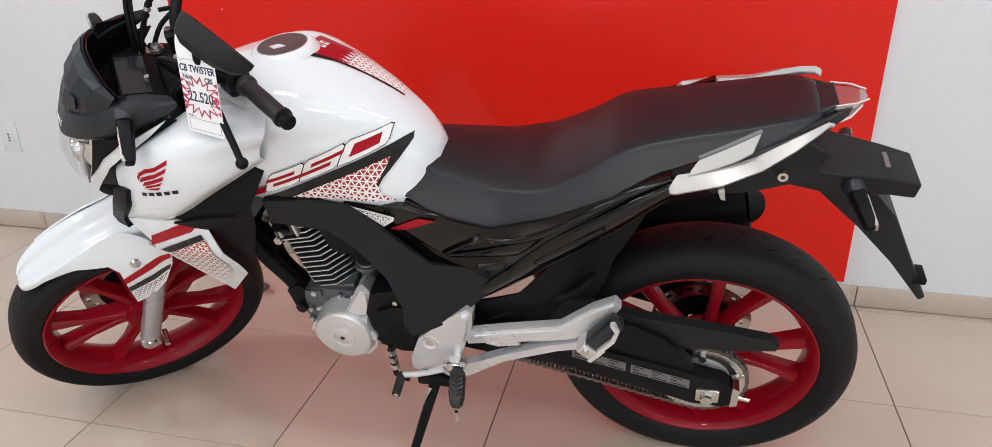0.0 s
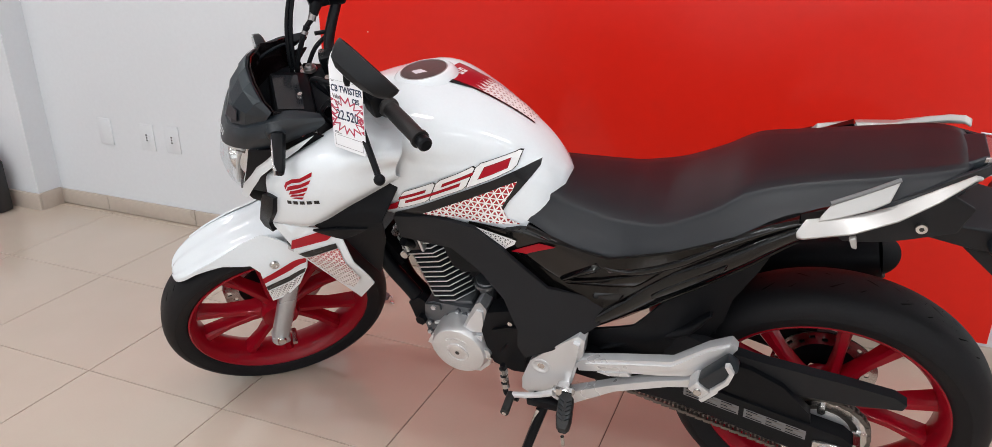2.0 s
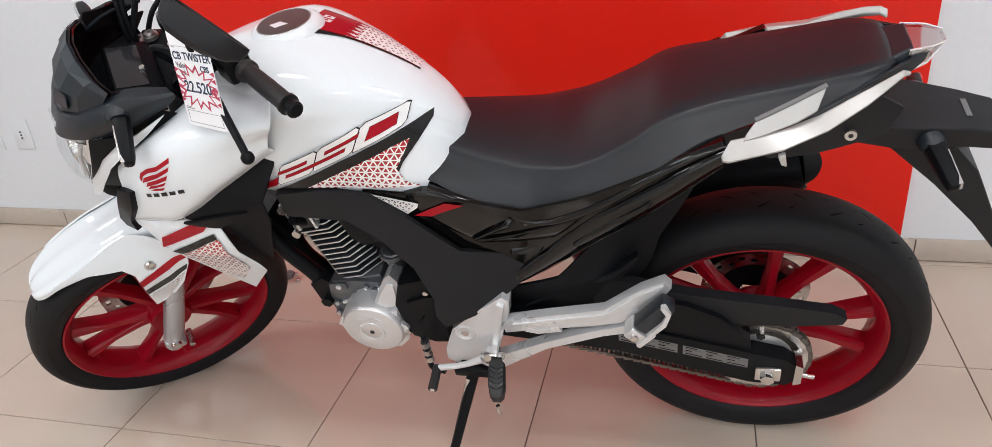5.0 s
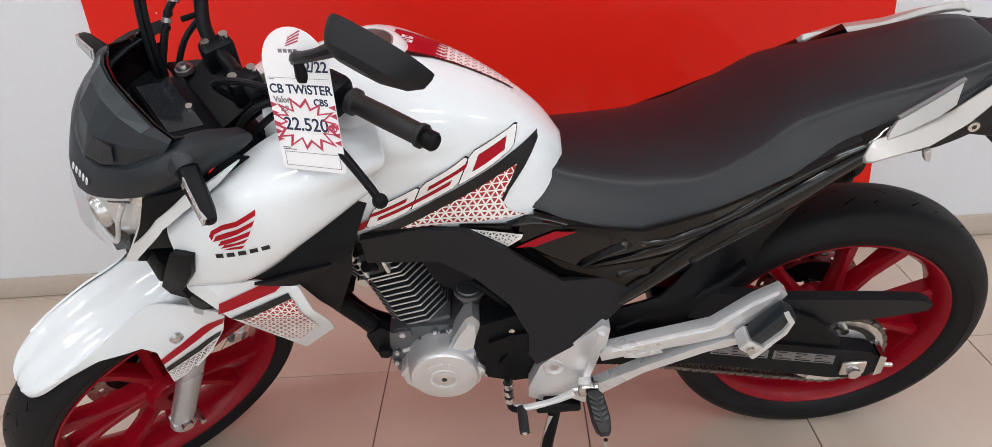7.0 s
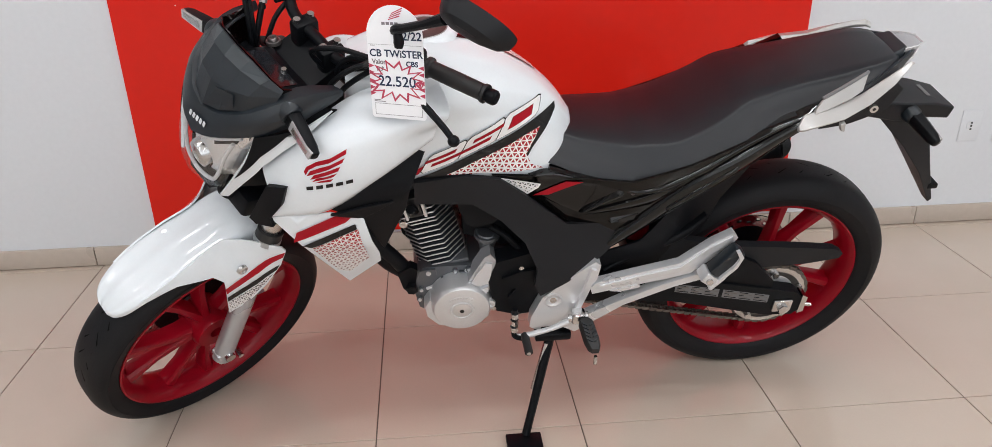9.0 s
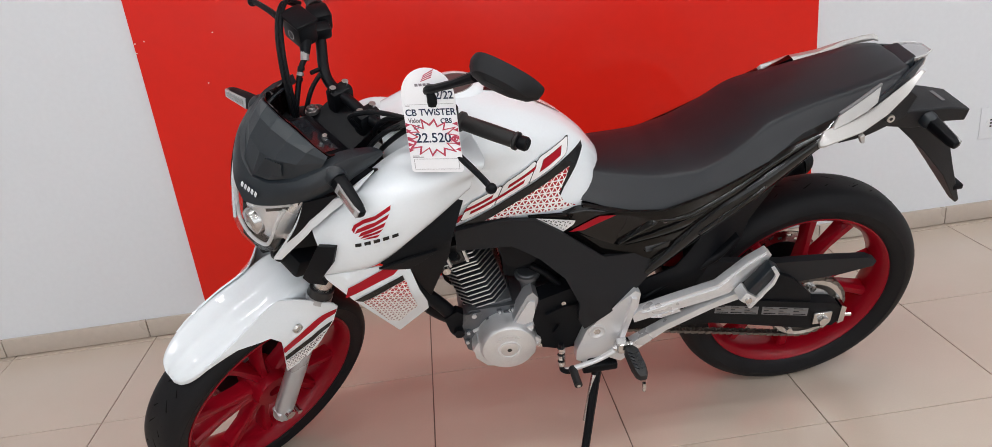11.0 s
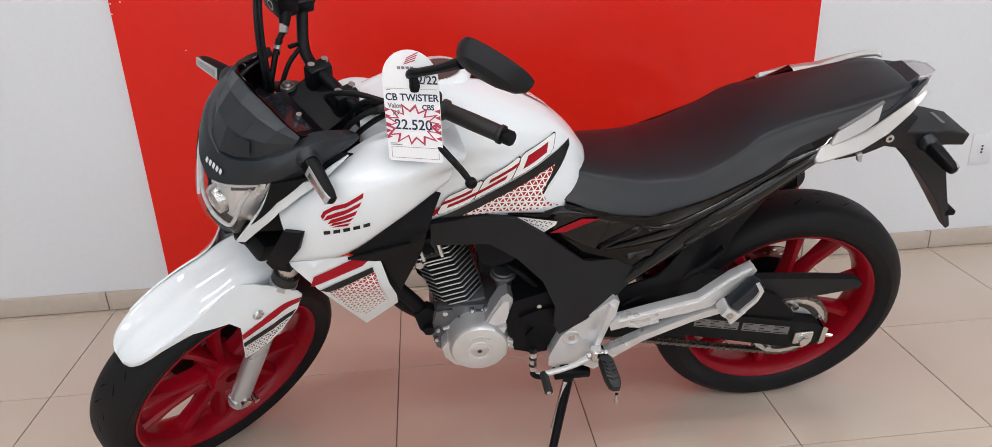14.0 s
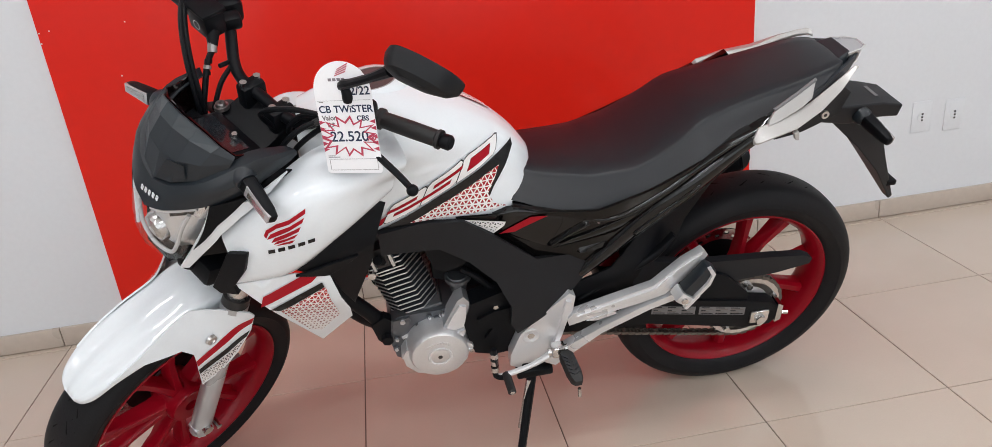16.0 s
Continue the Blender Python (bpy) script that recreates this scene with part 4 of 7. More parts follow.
decal("dotted_print", [(-0.705, 0.736), (-0.636, 0.7190), (-0.656, 0.698)], lambda x, z: side_at(x, z) - 0.0066, DOT_MESH, side_cover)
decal("red_flash", [(-0.645, 0.689), (-0.612, 0.690), (-0.545, 0.727), (-0.580, 0.727)], lambda x, z: side_at(x, z) - 0.0052, RED_DECAL, side_cover)

# seat
SEAT = [(-0.645, 0.805, 0.060, 0.796, 0.108, 0.758), (-0.600, 0.804, 0.072, 0.795, 0.124, 0.750), (-0.545, 0.795, 0.090, 0.785, 0.142, 0.734), (-0.45, 0.788, 0.110, 0.775, 0.158, 0.712), (-0.41, 0.791, 0.116, 0.778, 0.162, 0.712), (-0.35, 0.800, 0.125, 0.788, 0.166, 0.738), (-0.275, 0.838, 0.120, 0.826, 0.164, 0.781),
        (-0.215, 0.876, 0.110, 0.866, 0.158, 0.816), (-0.13, 0.897, 0.096, 0.889, 0.146, 0.842), (-0.03, 0.915, 0.090, 0.909, 0.134, 0.868), (0.05, 0.930, 0.082, 0.926, 0.112, 0.890), (0.092, 0.934, 0.066, 0.930, 0.088, 0.902), (0.108, 0.930, 0.050, 0.924, 0.068, 0.908)]


def seat_mesh():
    rows = []
    for x, zt, wt, zs, wb, zb in SEAT:
        drop = zs - zb
        half = [(x, 0, zt), (x, -wt * 0.35, zt - 0.0005), (x, -wt * 0.7, zt - 0.35 * (zt - zs)), (x, -wt * 0.95, zs + 0.0028), (x, -wt * 0.985, zs + 0.0008), (x, -wt - 0.001, zs - 0.003), (x, -wt - 0.004, zs - 0.008),
                (x, -(wt * 0.55 + wb * 0.45), zs - 0.45 * drop), (x, -(wt * 0.12 + wb * 0.88), zs - 0.82 * drop), (x, -wb, zb), (x, -wb * 0.93, zb - 0.010)]
        half = [np.array(q) for q in half]
        rows.append([*half, *[q * np.array((1, -1, 1)) for q in half[-1:0:-1]]])
    rows = [list(r) for r in zip(*[catmull(c, 5) for c in zip(*rows)])]
    return skin(rows, closed=True, caps=True)


part("seat", seat_mesh(), SEAT_VINYL, bike, "stepped charcoal vinyl seat", None, 60)

# tail: cowl, lamp, grab rails, rear fender
both("tail_cowl", [(-0.10, 0.845), (0.02, 0.900), (0.085, 0.925), (0.148, 0.934), (0.154, 0.926), (0.115, 0.905), (0.03, 0.865), (-0.09, 0.825)], field([(-0.10, -0.145, 0.84), (0.02, -0.105, 0.89), (0.085, -0.078, 0.915), (0.15, -0.03, 0.928), (0.03, -0.100, 0.86)]), COWL_GREY, "charcoal tail cowl under the seat", 0.006)
tail_top = part("tail_bridge", skin([[(0.050, -0.082, 0.872), (0.056, -0.058, 0.915), (0.056, 0.058, 0.915), (0.050, 0.082, 0.872)], [(0.095, -0.064, 0.888), (0.100, -0.046, 0.932), (0.100, 0.046, 0.932), (0.095, 0.064, 0.888)], [(0.124, -0.048, 0.904), (0.128, -0.036, 0.942), (0.128, 0.036, 0.942), (0.124, 0.048, 0.904)]], closed=True, caps=True), COWL_GREY, bike, "charcoal tail cowl behind the seat", None, 20)
soften(tail_top, 0.003)
tail_lamp = part("tail_lamp", skin([[(0.116, -0.050, 0.906), (0.116, 0.050, 0.906), (0.122, 0.040, 0.938), (0.122, -0.040, 0.938)], [(0.148, -0.038, 0.918), (0.148, 0.038, 0.918), (0.154, 0.032, 0.940), (0.154, -0.032, 0.940)], [(0.166, -0.018, 0.930), (0.166, 0.018, 0.930), (0.174, 0.016, 0.940), (0.174, -0.016, 0.940)]], closed=True, caps=True), TAIL_CLEAR, bike, "clear tail lamp lens with pale edges")
part("lamp_reflector", skin([[(0.119, -0.044, 0.911), (0.119, 0.044, 0.911), (0.125, 0.035, 0.935), (0.125, -0.035, 0.935)], [(0.147, -0.033, 0.921), (0.147, 0.033, 0.921), (0.152, 0.028, 0.9375), (0.152, -0.028, 0.9375)], [(0.163, -0.014, 0.931), (0.163, 0.014, 0.931), (0.170, 0.013, 0.9385), (0.170, -0.013, 0.9385)]], closed=True, caps=True), LAMP_CHROME, tail_lamp, "bright reflector inside the tail lamp", None, 15)
for s in (-1, 1):
    part("lens_edge", tube([(0.116, s * 0.050, 0.906), (0.148, s * 0.0385, 0.9175), (0.167, s * 0.018, 0.9295)], 0.0016, 6, 1), PALE_SILVER, tail_lamp)
    part("lens_edge", tube([(0.122, s * 0.0405, 0.9385), (0.154, s * 0.0325, 0.9405), (0.175, s * 0.0165, 0.9405)], 0.0014, 6, 1), PALE_SILVER, tail_lamp)
# inner and outer edge of the rail blade, front to back
RAIL_IN = [(-0.132, -0.168, 0.846), (-0.120, -0.158, 0.867), (-0.052, -0.150, 0.880), (0.000, -0.132, 0.893), (0.050, -0.118, 0.919), (0.082, -0.106, 0.933), (0.104, -0.094, 0.940), (0.114, -0.090, 0.936)]
RAIL_OUT = [(-0.130, -0.174, 0.840), (-0.121, -0.177, 0.841), (-0.050, -0.183, 0.868), (0.010, -0.160, 0.886), (0.060, -0.136, 0.912), (0.088, -0.116, 0.927), (0.106, -0.102, 0.936), (0.116, -0.094, 0.934)]
BLADE_IN = [(-0.099, -0.156, 0.876), (-0.088, -0.150, 0.893), (-0.040, -0.138, 0.914), (0.004, -0.125, 0.934)]
BLADE_OUT = [(-0.103, -0.163, 0.868), (-0.076, -0.160, 0.876), (-0.030, -0.150, 0.893), (-0.006, -0.141, 0.905)]
for s in (-1, 1):
    for name, inner, outer, t, label in (("grab_rail", RAIL_IN, RAIL_OUT, 0.012, "pale silver pillion grab rail"), ("rail_blade", BLADE_IN, BLADE_OUT, 0.010, "pale silver inner grab rail"))[:2 if s < 0 else 1]:
        rows = []
        for p, q in zip(inner, outer):
            p, q = Vector((p[0], -s * p[1], p[2])), Vector((q[0], -s * q[1], q[2]))
            down = Vector((0, -s * 0.010, -t))
            rows.append([p, q, q + down * 0.5, (p + q) / 2 + down, p + down * 0.7])
        rail = part(name, skin(rows, closed=True, caps=True), RAIL_SILVER, bike, label, None, 25)
        soften(rail, 0.0015)
    if s < 0:
        part("blade_edge", tube([(x, -s * y * 0.985, z + 0.002) for x, y, z in BLADE_IN[1:]], 0.0035, 8, 3), GREY_DECAL, bike, "grey edge behind the grab rail")
both("rail_foot", [(-0.056, 0.856), (-0.046, 0.860), (-0.042, 0.838), (-0.050, 0.840)], lambda x, z: -0.178, RAIL_SILVER, "rail bolt lug", 0.010, 0.002)
for s in (-1, 1):
    part("tail_bolt", disc_mesh((0.049, 0, 0.846), 0.0085, s * 0.118, s * 0.112, 20, 0.002), STEEL, bike, "bright tail bolt")
    part("bolt_socket", disc_mesh((0.049, 0, 0.846), 0.004, s * 0.1185, s * 0.116, 6), DARK_SLOT, bike)
both("tail_side", [(-0.09, 0.835), (0.03, 0.885), (0.085, 0.900), (0.12, 0.872), (0.105, 0.822), (0.0, 0.812), (-0.06, 0.808)], field([(-0.09, -0.125, 0.83), (0.03, -0.110, 0.88), (0.12, -0.080, 0.87), (0.0, -0.115, 0.815), (0.105, -0.078, 0.822)]), MATT_GREY, "satin black tail side panel", 0.006)
FENDER = [[(-0.12, -0.075, 0.815), (-0.12, -0.085, 0.85), (-0.12, 0.085, 0.85), (-0.12, 0.075, 0.815)], [(0.06, -0.07, 0.80), (0.06, -0.085, 0.842), (0.06, 0.085, 0.842), (0.06, 0.07, 0.80)],
          [(0.15, -0.06, 0.775), (0.15, -0.07, 0.826), (0.15, 0.07, 0.826), (0.15, 0.06, 0.775)], [(0.235, -0.05, 0.775), (0.23, -0.055, 0.814), (0.23, 0.055, 0.814), (0.235, 0.05, 0.775)], [(0.280, -0.048, 0.770), (0.284, -0.050, 0.800), (0.284, 0.050, 0.800), (0.280, 0.048, 0.770)]]
rear_fender = part("rear_fender", skin(FENDER, closed=True, caps=True), MATT_GREY, bike, "satin black tail fender and plate holder", None, 30)
soften(rear_fender, 0.004)
part("word_bar", box_mesh(0.232, 0, 0.8150, 0.008, 0.046, 0.0012), GREY_DECAL, rear_fender)
stalk = part("plate_stalk", skin([[(0.118, -0.05, 0.78), (0.21, -0.05, 0.785), (0.21, 0.05, 0.785), (0.14, 0.05, 0.78)], [(0.203, -0.048, 0.70), (0.265, -0.040, 0.72), (0.265, 0.040, 0.72), (0.215, 0.048, 0.70)], [(0.280, -0.040, 0.615), (0.305, -0.026, 0.640), (0.305, 0.026, 0.640), (0.280, 0.040, 0.615)], [(0.358, -0.014, 0.506), (0.370, -0.010, 0.511), (0.370, 0.010, 0.511), (0.358, 0.014, 0.506)]], closed=True, caps=True), MATT_GREY, bike, "tapering black plate holder", None, 30)
soften(stalk, 0.003)
part("reflector_foot", box_mesh(0.345, 0, 0.560, 0.026, 0.046, 0.014, 0.003), SATIN_BLACK, stalk)


def indicator(base, tip, m, label, face, collar=0.024):
    """A round collar, a flat tapering black body and a clear lens on the side given by face."""
    a, b = Vector(base), Vector(tip)
    d = (b - a).normalized()
    n = Vector(face)
    n = (n - d * n.dot(d)).normalized()
    e = d.cross(n)

    def ring(q, w, h, shift=0.0):
        c = a.lerp(b, q) + n * shift
        return [c + n * x * w + e * z * h for x, z in ((-1, -0.5), (-0.6, -1), (0.6, -1), (1, -0.7), (1, 0.7), (0.6, 1), (-0.6, 1), (-1, 0.5))]

    body = part("indicator", skin([ring(0.0, 0.014, 0.014), ring(0.12, 0.014, 0.015), ring(0.35, 0.013, 0.0145), ring(0.80, 0.011, 0.012), ring(0.97, 0.008, 0.009), ring(1.0, 0.005, 0.006)], closed=True, caps=True), SATIN_BLACK, bike, label, m, 40)
    soften(body, 0.001)

    def strip(w, lift, q0, q1):
        rows = []
        for q in (q0, q0 * 0.5 + q1 * 0.5, q1):
            c = a.lerp(b, q) + n * ((0.0138 - 0.004 * q) + lift)
            hh = w * (1.0 - 0.35 * q)
            rows.append([c - e * hh - n * 0.006, c - e * hh, c + e * hh, c + e * hh - n * 0.006])
        return skin(rows, closed=True, caps=True)

    rim = part("lens", strip(0.0125, 0.0012, 0.22, 0.97), CLEAR_GREY, body, "clear indicator lens")
    part("reflector", strip(0.0065, 0.0024, 0.32, 0.88), STEEL, rim)
    part("stub", tube([a - d * 0.016, a - d * 0.002, a + d * 0.006], [collar, collar, collar * 0.8], 24, 1), COWL_GREY, body, "round rubber collar", None, 40)


for s in (-1, 1):
    indicator((0.176, s * 0.076, 0.796), (0.194, s * 0.150, 0.776), None, "rear turn indicator on a short black stem", (1, 0, 0.2), 0.019)

# swingarm, chain drive
SWING = [(-0.55, 0.44), (-0.50, 0.452), (-0.30, 0.428), (-0.10, 0.380), (0.010, 0.354), (0.036, 0.332), (0.038, 0.300), (0.018, 0.279), (-0.05, 0.282), (-0.30, 0.352), (-0.50, 0.372), (-0.55, 0.38)]
for s in (-1, 1):
    arm = part("swingarm", prism(SWING, s * 0.145, s * 0.112, 0.006), SATIN_BLACK, bike, "satin black box swingarm")
    if s < 0:
        for x0, x1 in ((-0.295, -0.185), (-0.175, -0.055)):
            zc = lambda x: 0.395 - 0.238 * (x + 0.295)
            part("warning_sticker", prism([(x0, zc(x0) - 0.012), (x1, zc(x1) - 0.012), (x1, zc(x1) + 0.013), (x0, zc(x0) + 0.013)], -0.1458, -0.1452), GREY_DECAL, arm, "grey warning sticker")
            for k in range(5):
                for u0, u1 in ((0.04, 0.3), (0.36, 0.62), (0.68, 0.96)):
                    a, b = x0 + (x1 - x0) * u0, x0 + (x1 - x0) * (u1 - 0.08 * ((k * 7 + int(u0 * 10)) % 3))
                    h = -0.009 + 0.0045 * k
                    part("print_bar", prism([(a, zc(a) + h), (b, zc(b) + h), (b, zc(b) + h + 0.0022), (a, zc(a) + h + 0.0022)], -0.1462, -0.1456), CHAIN_STEEL if k % 2 else SATIN_BLACK, arm)
part("swingarm_bridge", box_mesh(-0.36, 0, 0.41, 0.06, 0.24, 0.06, 0.01), SATIN_BLACK, bike)
part("axle_block", box_mesh(-0.018, -0.1495, 0.318, 0.048, 0.012, 0.036, 0.004), STEEL, bike, "bright steel axle adjuster block")
part("axle_nut", tube([(-0.020, -0.168, 0.318), (-0.020, 0.168, 0.304)], 0.013, 6, 1), STEEL, bike, "bright axle nut")


def gear(centre, r, teeth, y0, y1):
    ring = []
    for k in range(teeth * 4):
        a = 2 * math.pi * k / (teeth * 4)
        q = r + (0.006 if k % 4 in (1, 2) else 0.0)
        ring.append((centre[0] + q * math.cos(a), centre[2] + q * math.sin(a)))
    return prism(ring, y0, y1)


sprocket = part("rear_sprocket", gear(AR, 0.092, 40, -0.098, -0.092), CHAIN_STEEL, bike, "rear chain sprocket")
part("sprocket_ring", lathe([(0.078, -0.1), (0.091, -0.1), (0.091, -0.103), (0.078, -0.104)], AR, 56), STEEL, sprocket, "polished ring on the sprocket")
part("sprocket_carrier", lathe([(0.02, -0.108), (0.045, -0.106), (0.062, -0.1), (0.062, -0.09), (0.02, -0.085)], AR, 40), ALUMINIUM, sprocket)
for k in range(5):
    a = radians(20 + 72 * k)
    part("sprocket_nut", tube([(AR[0] + 0.074 * math.cos(a), -0.115, AR[2] + 0.074 * math.sin(a)), (AR[0] + 0.074 * math.cos(a), -0.1, AR[2] + 0.074 * math.sin(a))], 0.0085, 6, 1), STEEL, sprocket)


def chain_mesh():
    rc, rf, f = 0.094, 0.034, Vector((-0.60, 0.385))
    c = Vector((AR[0], AR[2]))
    d = f - c
    base, off = math.atan2(d.y, d.x), math.acos((rc - rf) / d.length)
    pts = []
    lo, hi = base + off, base - off
    # lower run, round the front, upper run, round the back
    for k in range(60):
        u = k / 60
        p = (c + rc * Vector((math.cos(lo), math.sin(lo)))).lerp(f + rf * Vector((math.cos(lo), math.sin(lo))), u)
        pts.append((p, (f - c).normalized()))
    for k in range(60):
        u = k / 60
        p = (c + rc * Vector((math.cos(hi), math.sin(hi)))).lerp(f + rf * Vector((math.cos(hi), math.sin(hi))), u)
        pts.append((p, (f - c).normalized()))
    for k in range(26):
        a = hi + (2 * math.pi - 2 * off) * -k / 26
        pts.append((c + rc * Vector((math.cos(a), math.sin(a))), Vector((-math.sin(a), math.cos(a)))))
    bm = bmesh.new()
    for k, (p, t) in enumerate(pts):
        m = Matrix.Translation((p.x, -0.095, p.y)) @ Matrix.Rotation(-math.atan2(t.y, t.x), 4, "Y")
        y = 0.0075 if k % 2 else 0.0052
        for s in (-1, 1):
            box(bm, 0, s * y, 0, 0.0135, 0.0017, 0.0085, m)
        box(bm, 0.0055, 0, 0, 0.0055, 0.0125, 0.0055, m)
    return bm


part("chain", chain_mesh(), CHAIN_STEEL, bike, "drive chain of small dark steel links")
guard = part("chain_guard", prism([(-0.34, 0.545), (-0.26, 0.520), (-0.169, 0.500), (-0.01, 0.484), (0.080, 0.472), (0.103, 0.458), (0.098, 0.444), (0.02, 0.432), (-0.10, 0.428), (-0.22, 0.44), (-0.34, 0.47)], -0.128, -0.106, 0.006), MATT_GREY, bike, "satin black chain guard")
hug = []
for k in range(9):
    a = radians(136 + 42 * k / 8)
    r = 0.345
    hug.append([(r * math.cos(a), y, 0.314 + (r + dz) * math.sin(a)) for y, dz in ((-0.095, -0.045), (-0.085, -0.01), (-0.05, 0.0), (0.05, 0.0), (0.085, -0.01), (0.095, -0.045))])
thicken(part("mudguard", skin(hug), SATIN_BLACK, bike, "black mudguard over the rear tyre", None, 60), 0.004, 0.001)
both("inner_fender", [(-0.50, 0.50), (-0.40, 0.548), (-0.30, 0.66), (-0.22, 0.735), (-0.15, 0.79), (-0.185, 0.70), (-0.222, 0.62), (-0.235, 0.56), (-0.27, 0.50), (-0.33, 0.455), (-0.45, 0.425), (-0.53, 0.44)], field([(-0.50, -0.128, 0.50), (-0.36, -0.130, 0.60), (-0.22, -0.122, 0.735), (-0.15, -0.115, 0.79), (-0.225, -0.096, 0.60), (-0.27, -0.102, 0.50), (-0.45, -0.118, 0.43), (-0.36, -0.140, 0.535)]), SATIN_BLACK, "black inner fender ahead of the rear tyre", 0.006)
ridge("fender_fold", [(-0.47, 0.455), (-0.38, 0.505), (-0.30, 0.545), (-0.255, 0.60)], [0.004, 0.010, 0.010, 0.003], lambda x, z: -0.128, SATIN_BLACK, "fold pressed in the inner fender", 0.008)
for s in (-1, 1):
    part("swingarm_brace", prism([(-0.26, 0.50), (-0.17, 0.484), (-0.11, 0.455), (-0.055, 0.395), (-0.050, 0.365), (-0.09, 0.375), (-0.26, 0.425)], s * 0.140, s * 0.120, 0.006), SATIN_BLACK, bike, "satin black swingarm brace")
part("chain_adjuster", tube([(0.025, -0.135, 0.305), (0.068, -0.135, 0.297)], 0.0045, 8, 1), STEEL, bike, "bright chain adjuster bolt")
part("adjuster_plate", prism([(0.030, 0.345), (0.044, 0.337), (0.044, 0.290), (0.030, 0.284)], -0.148, -0.115, 0.003), STEEL, bike)
part("shock_absorber", tube([(-0.36, 0, 0.45), (-0.42, 0, 0.72)], 0.032, 16, 1), RED_RIM, bike, "red spring of the rear shock absorber")
part("under_tray", skin([[(-0.60, -0.10, 0.60), (-0.60, 0.10, 0.60), (-0.60, 0.12, 0.74), (-0.60, -0.12, 0.74)], [(-0.40, -0.10, 0.56), (-0.40, 0.10, 0.56), (-0.40, 0.13, 0.72), (-0.40, -0.13, 0.72)], [(-0.22, -0.09, 0.68), (-0.22, 0.09, 0.68), (-0.22, 0.13, 0.80), (-0.22, -0.13, 0.80)], [(-0.08, -0.08, 0.80), (-0.08, 0.08, 0.80), (-0.08, 0.12, 0.855), (-0.08, -0.12, 0.855)]], closed=True, caps=True), SATIN_BLACK, bike, "black under-seat tray")

# footrest hangers
HANGER = [(-0.503, 0.524), (-0.490, 0.513), (-0.495, 0.472), (-0.505, 0.450), (-0.528, 0.366), (-0.553, 0.334), (-0.610, 0.312), (-0.640, 0.330), (-0.638, 0.362), (-0.614, 0.424), (-0.545, 0.490)]


def sided(outline, s, y0, y1, bevel):
    return prism(outline, s * y0, s * y1, bevel)


